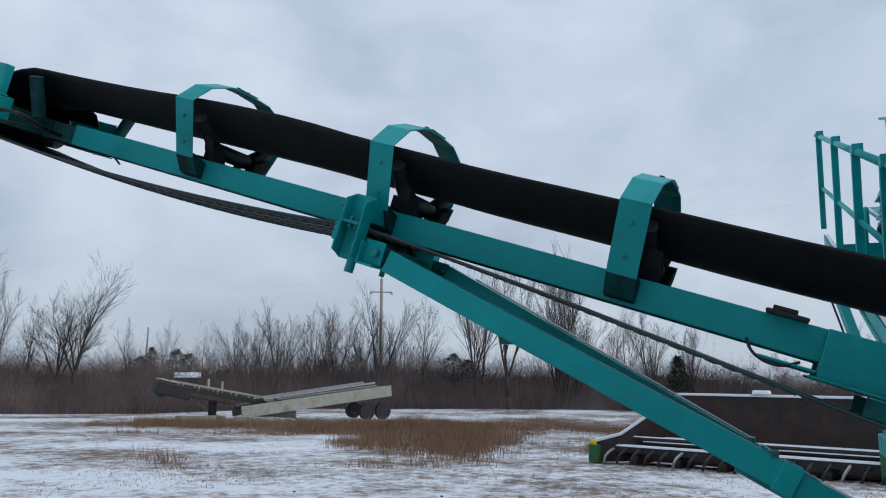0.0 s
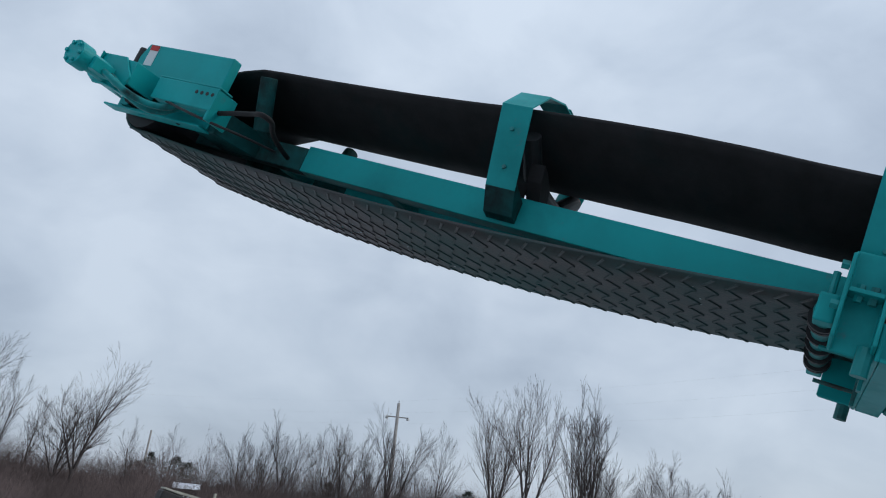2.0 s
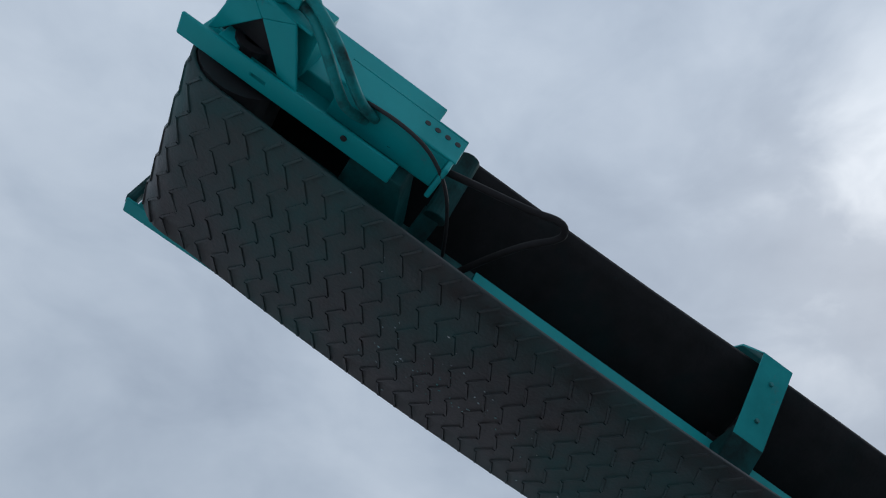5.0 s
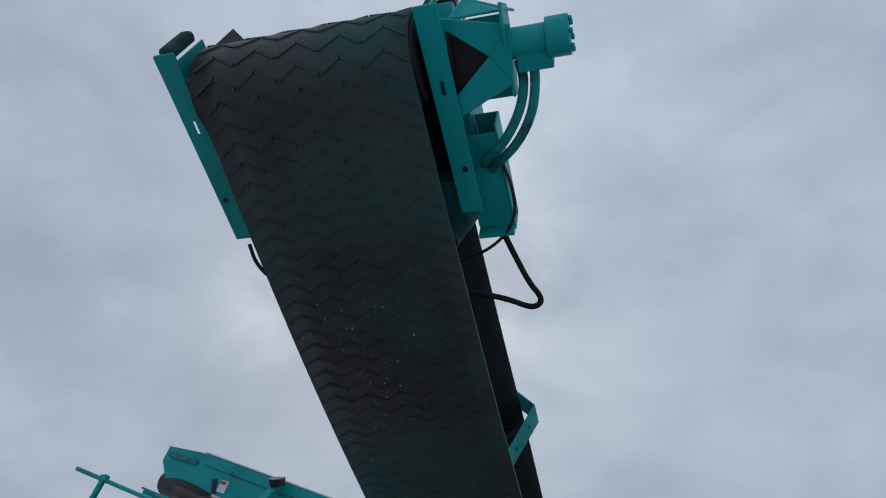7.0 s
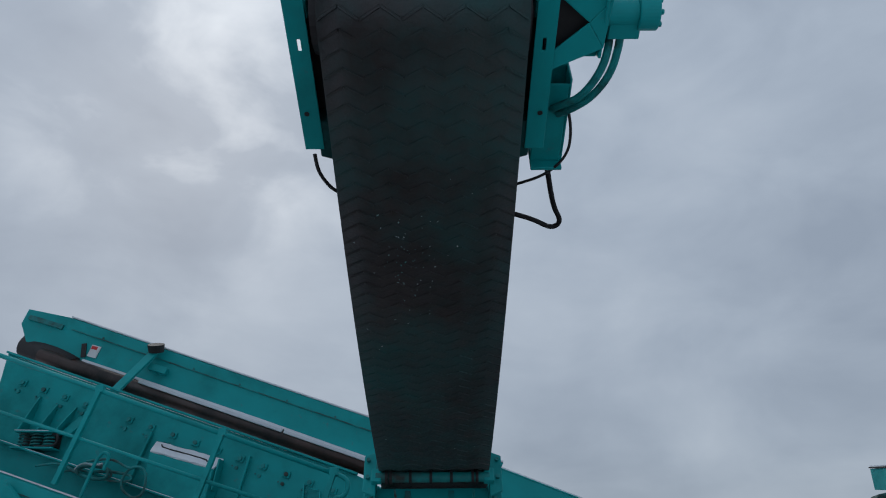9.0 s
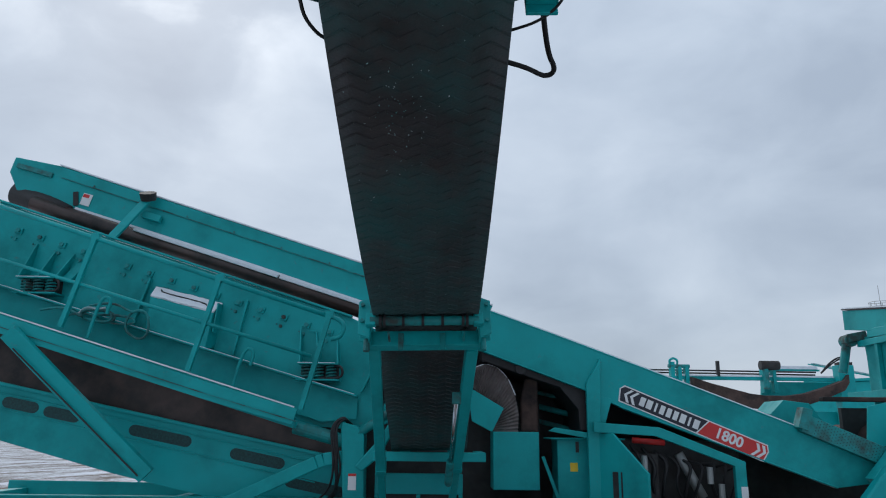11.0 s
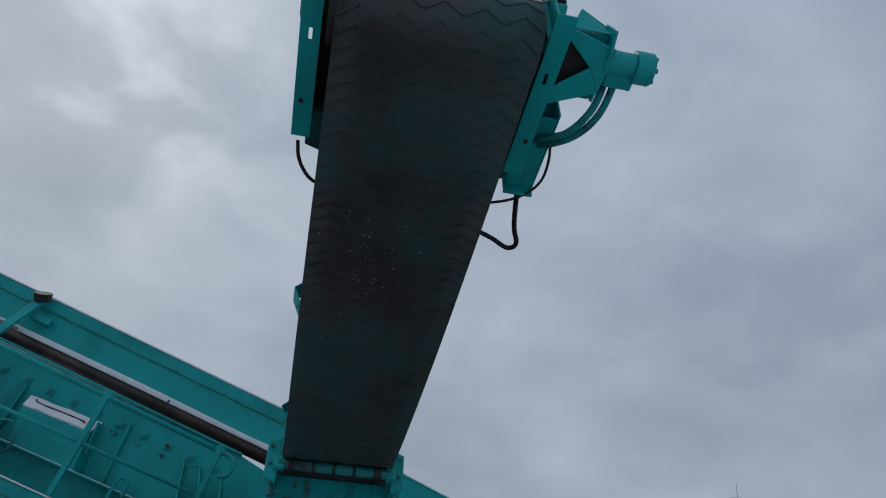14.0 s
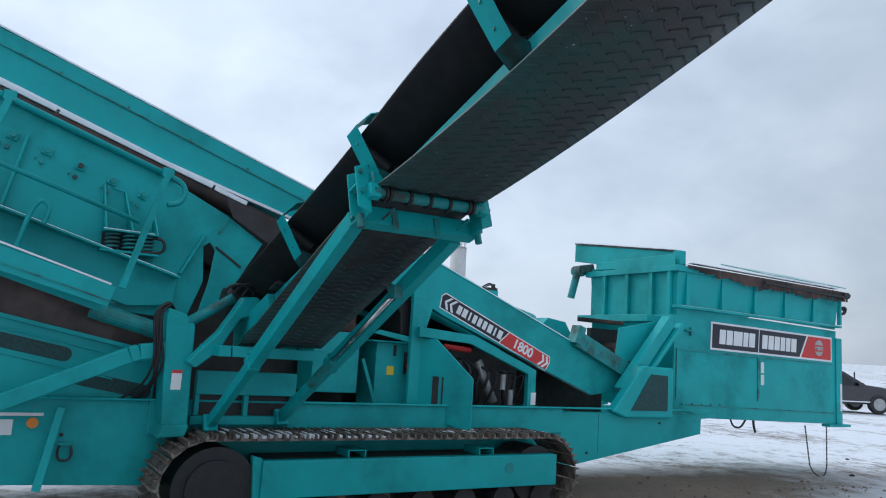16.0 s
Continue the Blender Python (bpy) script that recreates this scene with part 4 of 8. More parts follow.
# lifting eye, reflector, bar on the plate
bm = tube(BM(), [(-1.28, 2.37, 0.30), (-1.295, 2.35, 0.25), (-1.285, 2.345, 0.20), (-1.25, 2.34, 0.19), (-1.215, 2.345, 0.20), (-1.205, 2.35, 0.25), (-1.22, 2.37, 0.30)], 0.008, 6)
mpart("tow_ring", bm, DARK, chassis)
bm = bx(BM(), -1.29, -1.21, 2.36, 2.38, 0.29, 0.31)
mpart("ring_plate", bm, TEAL, chassis)
bm = cyl(BM(), (-1.46, 2.38, 0.44), (-1.46, 2.345, 0.44), 0.035, 14)
mpart("side_marker_lamp", bm, AMBER, chassis, "round amber side marker lamp")
bm = bx(BM(), -1.9, -1.40, 2.37, 2.378, 0.485, 0.505)
bx(bm, -1.80, -1.57, 2.372, 2.378, 0.36, 0.46)
mpart("light_board", bm, WHITE, chassis, "white marker board under a strip", rest="marker_strip")
bm = beam(BM(), (-1.31, 2.30, 0.55), (-1.40, 2.22, 0.02), 0.05, 0.05, (0, 1, 0))
mpart("hanging_bar", bm, TEAL, chassis, bevel=0.004)


# crawler tracks
def oval(z0, z1, x0, x1, step):
    """Places and tilts round a track loop, evenly spaced."""
    r = (z1 - z0) / 2
    zc = (z0 + z1) / 2
    xa, xb = x0 + r, x1 - r
    straight = xb - xa
    total = 2 * straight + 2 * math.pi * r
    n = round(total / step)
    out = []
    for i in range(n):
        d = i * total / n
        if d < straight:
            out.append((xa + d, z1, 0.0))
        elif d < straight + math.pi * r:
            a = (d - straight) / r
            out.append((xb + r * math.sin(a), zc + r * math.cos(a), -a))
        elif d < 2 * straight + math.pi * r:
            out.append((xb - (d - straight - math.pi * r), z0, math.pi))
        else:
            a = (d - 2 * straight - math.pi * r) / r
            out.append((xa - r * math.sin(a), zc - r * math.cos(a), math.pi - a))
    return out


shoe_bm = BM()
bx(shoe_bm, -0.056, 0.052, -0.23, 0.24, -0.012, 0.0)
prism(shoe_bm, [(-0.052, 0.0), (-0.034, 0.0), (-0.038, 0.034), (-0.048, 0.034)], -0.24, 0.24)
prism(shoe_bm, [(0.012, 0.0), (0.030, 0.0), (0.026, 0.034), (0.016, 0.034)], -0.24, 0.24)
for yy in (1.86, 4.16):
    near = yy < 3
    y0, y1 = yy, yy + 0.48
    bm = BM()
    bx(bm, -0.05, 2.62, y0 - 0.0, y0 + 0.09, -0.03, 0.235)
    prism(bm, [(-0.10, -0.03), (-0.05, -0.03), (-0.05, 0.25), (-0.12, 0.27)], y0 + 0.02, y0 + 0.09)
    for x in (0.62, 1.82):
        bx(bm, x, x + 0.012, y0 + 0.06, y0 + 0.30, 0.235, 0.29)
        bx(bm, x + 0.14, x + 0.152, y0 + 0.06, y0 + 0.30, 0.235, 0.29)
        bx(bm, x, x + 0.152, y0 + 0.06, y0 + 0.30, 0.285, 0.295)
    track = mpart("crawler_track", bm, TEAL, label="crawler with muddy steel shoes and teal side beam", bevel=0.006, rest="track_bracket")
    mpart("track_frame", bx(BM(), -0.02, 2.45, y0 + 0.092, y1 - 0.06, -0.05, 0.232), DARK, track, "grimy dark track frame", 0.006)
    bm = cyl(BM(), (-0.36, y0 + 0.05, 0.045), (-0.36, y1 - 0.05, 0.045), 0.285, 28)
    cyl(bm, (-0.36, y0 + 0.02, 0.045), (-0.36, y0 + 0.06, 0.045), 0.20, 24)
    mpart("drive_sprocket", bm, BLACK, track, "dark drive sprocket drum")
    bm = cyl(BM(), (2.46, y0 + 0.10, 0.05), (2.46, y1 - 0.03, 0.05), 0.25, 28)
    mpart("idler_wheel", bm, DARK, track)
    bm = cyl(BM(), (2.1, y0 - 0.003, 0.13), (2.1, y0 + 0.02, 0.13), 0.045, 18)
    mpart("round_cap", bm, TEAL_WORN, track)
    bm = BM()
    for i in range(7):
        cyl(bm, (0.1 + 0.4 * i, y0 + 0.06, -0.14), (0.1 + 0.4 * i, y1 - 0.06, -0.14), 0.11, 14)
    mpart("bottom_roller", bm, DARK, track, rest="bottom_roller")
    shoe_src = None
    for (x, z, a) in oval(GROUND_Z + 0.015, 0.385, -0.74, 2.86, 0.118):
        mtx = Matrix.Translation((x, (y0 + y1) / 2, z)) @ Matrix.Rotation(-a, 4, "Y")
        if shoe_src is None and near:
            shoe_src = SHOE = mpart("track_shoe", shoe_bm, STEEL, track)
            shoe_src.matrix_basis = mtx
        else:
            reuse(SHOE, "track_shoe", track, mtx)
            shoe_src = SHOE
    # snow lying on the upper run
    bm = BM()
    if near:
        for i in range(25):
            x = -0.42 + 0.128 * i
            for x0, x1 in ((x - 0.034, x + 0.012), (x + 0.030, x + 0.078)):
                for ya in (y0 + 0.02, y0 + 0.16, y0 + 0.30):
                    if noise.noise((x * 0.9, 3 + ya * 5, 0)) + 0.5 * random.random() > 0.05:
                        bx(bm, x0, x1, ya + 0.04 * random.random(), ya + 0.10 + 0.05 * random.random(), 0.3855, 0.396 + 0.020 * random.random())
        mpart("packed_snow", bm, SNOW, track, "thin snow packed between the shoes", bevel=0.003)["kind"] = "stuff"

# ---- feed hopper ----
HX0, HX1, HY0, HY1 = 4.95, 8.27, 2.585, 3.98
bm = BM()
prism(bm, [(4.95, 1.80), (4.95, 0.60), (5.30, 0.56), (5.50, 0.50), (8.27, 0.44), (8.27, 1.74)], HY0, HY0 + 0.02)
prism(bm, [(4.95, 1.80), (4.95, 0.60), (5.30, 0.56), (5.50, 0.50), (8.27, 0.44), (8.27, 1.74)], HY1 - 0.02, HY1)
prism(bm, [(5.50, 0.50), (8.27, 0.44), (8.27, 0.46), (5.50, 0.52)], HY0 + 0.02, HY1 - 0.02)
bx(bm, 8.25, 8.27, HY0 + 0.02, HY1 - 0.02, 0.46, 1.74)
hopper = mpart("feed_hopper", bm, TEAL, label="deep teal feed hopper with ribbed upper walls", bevel=0.004, rest="hopper_wall")
bm = BM()
# upper flared walls: near side, end, far side
lean = -0.05
for y, sy in ((HY0, 1), (HY1, -1)):
    addmesh(bm, [(HX0, y, 1.82), (8.25, y, 1.76), (8.27, y + lean * sy, 2.27), (HX0, y + lean * sy, 2.28), (HX0, y + 0.012 * sy, 1.82), (8.25, y + 0.012 * sy, 1.76), (8.27, y + (lean + 0.012) * sy, 2.27), (HX0, y + (lean + 0.012) * sy, 2.28)],
            ((0, 1, 2, 3), (7, 6, 5, 4), (0, 4, 5, 1), (1, 5, 6, 2), (2, 6, 7, 3), (3, 7, 4, 0)))
bx(bm, HX0 - 0.0, HX0 + 0.012, HY0 - 0.03, HY1 + 0.03, 1.70, 2.33)
bx(bm, HX0 - 0.05, HX0, HY0 - 0.03, HY1 + 0.03, 1.62, 1.70)
bx(bm, HX0 - 0.045, HX0 - 0.03, HY0 - 0.03, HY0 + 0.95, 2.291, 2.42)
for i in range(6):
    x = 5.15 + 0.60 * i
    bx(bm, x - 0.06 + 0.04 * i, x - 0.015 + 0.04 * i, HY0 - 0.055, HY0 - 0.005, 1.83, 2.20)
for y in (2.62, 2.9, 3.3, 3.7):
    bx(bm, HX0 - 0.05, HX0 - 0.002, y, y + 0.05, 1.70, 2.25)
bx(bm, HX0 - 0.05, 8.30, HY0 - 0.075, HY0 + 0.0, 1.785, 1.815)
bx(bm, HX0 - 0.06, 8.32, HY0 - 0.09, HY0 - 0.03, 2.22, 2.29)
bx(bm, HX0 - 0.06, 8.32, HY1 + 0.03, HY1 + 0.09, 2.22, 2.29)
bx(bm, HX0 - 0.06, HX0, HY0 - 0.03, HY1 + 0.03, 2.22, 2.29)
mpart("upper_wall", bm, TEAL, hopper, "ribbed upper hopper walls", 0.004, rest="wall_rib")
bm = BM()
random.seed(21)
for i in range(34):
    x = 5.05 + 0.099 * i
    k = i / 33
    low = 2.255 - 0.10 * min(1.0, k * 2.4) + 0.02 * max(0.0, k - 0.8) * 5 - 0.045 * random.random() ** 2
    ya, yb = HY0 - 0.10 - 0.03 * random.random(), HY0 - 0.10 - 0.03 * random.random()
    za, zb = low, low + 0.03 * random.random()
    addmesh(bm, [(x, ya, za), (x + 0.098, yb, zb), (x + 0.098, HY0 - 0.094, 2.30), (x, HY0 - 0.094, 2.30), (x, HY0 + 0.05, 2.335), (x + 0.098, HY0 + 0.05, 2.335)], ((0, 1, 2, 3), (3, 2, 5, 4)))
mpart("rubber_skirt", bm, RUSTBELT, hopper, "tattered grimy-brown rubber edging along the rim", rest="rubber_skirt")
mpart("torn_strip", beam(BM(), (6.5, HY0 - 0.10, 2.245), (8.30, HY0 - 0.11, 2.225), 0.03, 0.035), BLACK, hopper, "black torn strip under the edging")
for x0 in (8.33, 8.37):
    mpart("chain_hook", tube(BM(), [(x0, HY0 - 0.04, 2.05), (x0 + 0.03, HY0 - 0.06, 2.10), (x0 + 0.07, HY0 - 0.06, 2.07), (x0 + 0.05, HY0 - 0.05, 2.0), (x0, HY0 - 0.04, 1.99)], 0.014, 6), DARK, hopper, smooth=True)
mpart("rim_roller", cyl(BM(), (8.30, HY0 - 0.08, 2.26), (8.45, HY0 - 0.08, 2.26), 0.045, 12), DARK, hopper, bevel=0.004)
bm = BM()
bx(bm, 5.2, 8.25, HY0 - 0.06, HY0 + 0.02, 2.34, 2.352)
bx(bm, 5.0, 8.2, HY0 - 0.060, HY0 - 0.01, 1.8155, 1.820)
mpart("lying_snow", bm, SNOW, hopper, "thin line of snow on the ledges", bevel=0.004, rest="lying_snow")
bm = BM()
for i in range(14):
    x = 6.62 + 0.13 * i
    addmesh(bm, [(x, 2.52, 2.36), (x + 0.122, 2.52, 2.36), (x + 0.122, 3.25, 2.545), (x, 3.25, 2.545), (x, 2.52, 2.375), (x + 0.122, 2.52, 2.375), (x + 0.122, 3.25, 2.56), (x, 3.25, 2.56)],
            ((3, 2, 1, 0), (4, 5, 6, 7), (0, 1, 5, 4), (1, 2, 6, 5), (2, 3, 7, 6), (3, 0, 4, 7)))
mpart("grid_slat", bm, PALE_TEAL, hopper, "pale snowy slatted panel lying on the hopper rim", rest="grid_slat")
# end plate of the tipping grid, raised on the far side, with its ram
A, B = Vector((5.02, 2.60, 2.465)), Vector((4.88, 4.28, 2.685))
bm = BM()
out = [A, B, B + Vector((0, 0, -0.235)), A.lerp(B, 0.48) + Vector((0, 0, -0.255)), A.lerp(B, 0.1) + Vector((0, 0, -0.05)), A + Vector((0, 0, -0.04))]
n = len(out)
addmesh(bm, [p for p in out] + [p + Vector((0.014, 0, 0)) for p in out], [tuple(range(n)), tuple(range(2 * n - 1, n - 1, -1))] + [(i, (i + 1) % n, n + (i + 1) % n, n + i) for i in range(n)])
mpart("grid_end_plate", bm, TEAL, hopper, "raised teal end plate of the tipping grid", 0.004)
mpart("end_plate_lip", beam(BM(), A + Vector((0.03, 0, 0.012)), B + Vector((0.03, 0, 0.012)), 0.09, 0.014), DARK, hopper, "dark folded lip on the end plate")
mpart("lip_snow", beam(BM(), A + Vector((0.0, 0.03, 0.026)), B + Vector((0.0, -0.03, 0.026)), 0.03, 0.010), SNOW, hopper)
mpart("grid_hinge_post", bx(BM(), 4.99, 5.10, 2.56, 2.66, 2.25, 2.48), TEAL, hopper, bevel=0.006)
mpart("grid_hinge_bar", beam(BM(), (4.96, 2.62, 2.33), (4.96, 3.9, 2.36), 0.08, 0.10), TEAL, hopper, bevel=0.005)
mpart("grid_ram", cyl(BM(), (4.83, 4.15, 2.33), (4.76, 4.20, 1.93), 0.050, 14), TEAL_WORN, hopper, "stubby tipping ram", bevel=0.004)
mpart("ram_bracket", beam(BM(), (5.0, 4.08, 2.36), (4.80, 4.12, 2.32), 0.16, 0.10), TEAL_WORN, hopper, bevel=0.008)
mpart("ram_eye", cyl(BM(), (4.83, 4.06, 2.30), (4.83, 4.22, 2.30), 0.075, 14), TEAL_WORN, hopper, bevel=0.004)

# corner post, chain and hanging hoses
bm = bx(BM(), 8.245, 8.385, HY0 - 0.02, HY0 + 0.10, 0.44, 1.64)
bx(bm, 8.0, 8.52, HY0 - 0.06, HY0 + 0.06, 0.405, 0.44)
mpart("corner_post", bm, TEAL, hopper, bevel=0.005)
bm = bx(BM(), 8.33, 8.37, HY0 - 0.024, HY0 - 0.0205, 0.62, 1.0)
bx(bm, 6.575, 6.635, HY0 - 0.004, HY0 - 0.0005, 1.08, 1.22)
bx(bm, 6.575, 6.635, HY0 - 0.004, HY0 - 0.0005, 0.93, 1.06)
mpart("sticker_strip", bm, WHITE, hopper, "pale reflective strips", rest="sticker_strip")
bm = BM()
for a, b in (((7.52, 0.42), (7.56, -0.10)), ((8.02, 0.42), (7.95, -0.12))):
    n = 15
    for i in range(n):
        p = Vector((a[0], HY0, a[1])).lerp(Vector((b[0], HY0 - 0.04, b[1])), i / n)
        q = Vector((a[0], HY0, a[1])).lerp(Vector((b[0], HY0 - 0.04, b[1])), (i + 0.9) / n)
        beam(bm, p, q, 0.018 if i % 2 else 0.007, 0.007 if i % 2 else 0.018, (0, 1, 0))
mpart("hanging_chain", tube(bm, [(7.56, HY0 - 0.04, -0.10), (7.62, HY0 - 0.06, -0.20), (7.75, HY0 - 0.08, -0.255), (7.88, HY0 - 0.06, -0.22), (7.95, HY0 - 0.04, -0.12)], 0.008, 6), DARK, hopper, "chain looping down to the snow")
bm = tube(BM(), [(6.0, HY0 + 0.02, 0.50), (6.05, HY0 + 0.02, 0.40), (6.2, HY0 + 0.02, 0.38), (6.3, HY0 + 0.02, 0.49)], 0.012, 6)
tube(bm, [(6.45, HY0 + 0.02, 0.49), (6.46, HY0 + 0.02, 0.40), (6.48, HY0 + 0.01, 0.33)], 0.016, 6)
mpart("dangling_hose", bm, BLACK, hopper, smooth=True, rest="dangling_hose")
bm = BM()
for x, z in ((5.12, 1.52),):
    bx(bm, x, x + 0.16, HY0 - 0.03, HY0, z, z + 0.015)
    cyl(bm, (x + 0.1, HY0 - 0.02, z - 0.05), (x + 0.1, HY0 - 0.02, z + 0.05), 0.012, 8)
for i in range(5):
    cyl(bm, (5.1 + 0.17 * i, HY0, 0.66), (5.1 + 0.17 * i, HY0 - 0.01, 0.66), 0.014, 8)
prism(bm, [(6.50, 1.27), (6.55, 1.27), (6.53, 0.74), (6.50, 0.72)], HY0 - 0.012, HY0)
beam(bm, (4.99, HY0 - 0.004, 1.30), (8.18, HY0 - 0.004, 1.262), 0.008, 0.016)
beam(bm, (4.99, HY0 - 0.004, 1.29), (4.985, HY0 - 0.004, 0.72), 0.008, 0.014, (0, 1, 0))
beam(bm, (5.16, HY0 - 0.004, 0.655), (8.20, HY0 - 0.004, 0.59), 0.008, 0.012)
mpart("door_fitting", bm, TEAL_WORN, hopper, rest="door_fitting")
# hopper name board: plain bars for the maker's lettering
TLT = math.atan2(-0.03, 2.5)
def sign_frame(x, z, tilt, y):
    m = Matrix.Translation((x, y, z)) @ Matrix.Rotation(-tilt, 4, "Y") @ Matrix.Rotation(radians(90), 4, "X")
    return m


def flat(bm, m, pts, t=0.002):
    n = len(pts)
    addmesh(bm, [m @ Vector((x, y, 0)) for x, y in pts] + [m @ Vector((x, y, t)) for x, y in pts],
            [tuple(range(n)), tuple(range(2 * n - 1, n - 1, -1))] + [(i, (i + 1) % n, n + (i + 1) % n, n + i) for i in range(n)])
    return bm


m = sign_frame(5.60, 1.672, TLT, HY0 - 0.002)
board = mpart("name_board", flat(BM(), m, [(0, 0), (2.56, 0.0), (2.56, -0.345), (-0.01, -0.345)]), WHITE, hopper, "white-edged board with dark and red fields")
m1 = m @ Matrix.Translation((0, 0, 0.0025))
mpart("dark_field", flat(BM(), m1, [(0.025, -0.025), (1.96, -0.025), (1.80, -0.32), (0.018, -0.32)]), NAVY, board)
mpart("red_field", flat(BM(), m1, [(2.0, -0.025), (2.535, -0.025), (2.535, -0.32), (1.84, -0.32)]), RED, board)
m2 = m @ Matrix.Translation((0, 0, 0.005))
bm = BM()
for x0, x1 in ((0.16, 0.275), (0.295, 0.41), (0.43, 0.60), (0.62, 0.715), (0.735, 0.85), (1.0, 1.11), (1.13, 1.24), (1.26, 1.37), (1.39, 1.485), (1.505, 1.60), (1.62, 1.735)):
    flat(bm, m2, [(x0, -0.085), (x1, -0.085), (x1 - 0.012, -0.265), (x0 - 0.012, -0.265)])
flat(bm, m2, [(0.925, -0.028), (0.937, -0.028), (0.925, -0.318), (0.913, -0.318)])
mpart("lettering_bar", bm, WHITE, board, "pale lettering shown as bars", rest="lettering_bar")
bm = BM()
flat(bm, m2, [(2.25 + 0.10 * math.cos(a * math.pi / 12), -0.17 + 0.11 * math.sin(a * math.pi / 12)) for a in range(24)])
emblem = mpart("round_emblem", bm, GREY_METAL, board)
bm = BM()
m3 = m @ Matrix.Translation((0, 0, 0.0075))
for z in (-0.13, -0.20):
    flat(bm, m3, [(2.15, z), (2.35, z), (2.34, z - 0.018), (2.16, z - 0.018)])
mpart("emblem_bar", bm, RED, emblem, rest="emblem_bar")

# ---- main conveyor ----
bm = BM()
LOW = [(0.42, 2.405), (0.53, 2.365), (1.27, 2.095), (2.32, 1.70), (3.44, 1.27), (4.35, 0.93), (4.12, 0.78), (3.74, 0.73), (3.05, 0.98), (1.80, 1.44), (1.47, 1.60), (0.53, 1.95), (0.42, 1.99)]
prism(bm, LOW, 2.632, 2.647)
prism(bm, LOW, 3.893, 3.908)
for a, b in zip(LOW[:6], LOW[1:6]):
    beam(bm, (a[0], 2.66, a[1]), (b[0], 2.66, b[1]), 0.07, 0.012)
for a, b in zip(LOW[7:12], LOW[8:13]):
    beam(bm, (a[0], 2.66, a[1]), (b[0], 2.66, b[1]), 0.07, 0.012)
main_conv = mpart("main_conveyor", bm, TEAL, label="deep teal main conveyor climbing from the hopper", bevel=0.004, rest="conveyor_flange")
bm = BM()
for a, b in (((0.7, 2.525), (4.3, 1.12)),):
    beam(bm, (a[0], 3.27, a[1] - 0.30), (b[0], 3.27, b[1] - 0.30), 1.15, 0.03)
mpart("main_belt", bm, RUBBER_TOP, main_conv, "wide black main belt")
bm = BM()
for i in range(5):
    a, b = LOW[i], LOW[i + 1]
    if i > 0:
        beam(bm, (a[0], 2.66, a[1] + 0.012), (b[0], 2.66, b[1] + 0.012), 0.05, 0.012)
mpart("lying_snow", bm, SNOW, main_conv, "thin line of snow along the top edge", rest="lying_snow")
# perforated guard near the foot of the conveyor
a, b = Vector((3.45, 2.60, 1.32)), Vector((4.45, 2.60, 0.90))
bm = beam(BM(), a, b, 0.10, 0.17)
beam(bm, a + Vector((-0.03, 0, 0.05)), a + Vector((0.06, 0, 0.02)), 0.13, 0.2)
gd = mpart("perforated_guard", bm, TEAL_WORN, main_conv, "perforated teal guard strip", 0.004)
bm = BM()
d = (b - a).normalized()
nn = Vector((-d.z, 0, d.x))
if nn.z < 0:
    nn = -nn
for i in range(34):
    for j in range(5):
        p = a + d * (0.12 + 0.027 * i) + nn * (-0.06 + 0.03 * j + (0.012 if i % 2 else 0)) + Vector((0, -0.0505, 0))
        addmesh(bm, [p + d * 0.006, p + nn * 0.006, p - d * 0.006, p - nn * 0.006], ((0, 1, 2, 3),))
mpart("guard_perforations", bm, SLOT, gd)["kind"] = "stuff"
# model board on the conveyor side
TLT2 = math.atan2(-0.545, 1.31)
m = sign_frame(1.80, 1.665, TLT2, 2.631)
SL, SH = 1.47, 0.165
arrow = [(0.0, -0.045), (0.035, 0.0), (SL - 0.03, 0.0), (SL, -0.06), (SL - 0.02, -SH), (0.03, -SH)]
model = mpart("model_board", flat(BM(), m, arrow), WHITE, main_conv, "white-edged model board with chevrons")
m1 = m @ Matrix.Translation((0, 0, 0.0025))
mpart("dark_field", flat(BM(), m1, [(0.012, -0.045), (0.042, -0.012), (0.86, -0.012), (0.79, -SH + 0.012), (0.04, -SH + 0.012)]), NAVY, model)
mpart("red_field", flat(BM(), m1, [(0.875, -0.012), (SL - 0.036, -0.012), (SL - 0.012, -0.06), (SL - 0.03, -SH + 0.012), (0.805, -SH + 0.012)]), RED, model)
m2 = m @ Matrix.Translation((0, 0, 0.005))
bm = BM()
for x0 in (0.055, 0.115):
    flat(bm, m2, [(x0, -0.08), (x0 + 0.05, -0.022), (x0 + 0.078, -0.022), (x0 + 0.028, -0.08), (x0 + 0.07, -0.145), (x0 + 0.042, -0.145)])
for x0 in (1.335, 1.39):
    flat(bm, m2, [(x0, -0.022), (x0 + 0.028, -0.022), (x0 + 0.058, -0.08), (x0 + 0.008, -0.145), (x0 - 0.02, -0.145), (x0 + 0.03, -0.08)])
mpart("chevron_mark", bm, WHITE, model, rest="chevron_mark")
bm = BM()
for i, wd in enumerate((0.05, 0.055, 0.02, 0.045, 0.045, 0.045, 0.055, 0.02, 0.055)):
    x0 = 0.215 + 0.066 * i + (0.016 if wd < 0.03 else 0)
    flat(bm, m2, [(x0, -0.04), (x0 + wd, -0.04), (x0 + wd, -0.125), (x0, -0.125)])
mpart("lettering_bar", bm, WHITE, model, "pale name lettering shown as bars", rest="lettering_bar")
lettering("model_number", "1800", 0.135, m2 @ Matrix.Translation((1.09, -0.083, 0)), WHITE, main_conv)

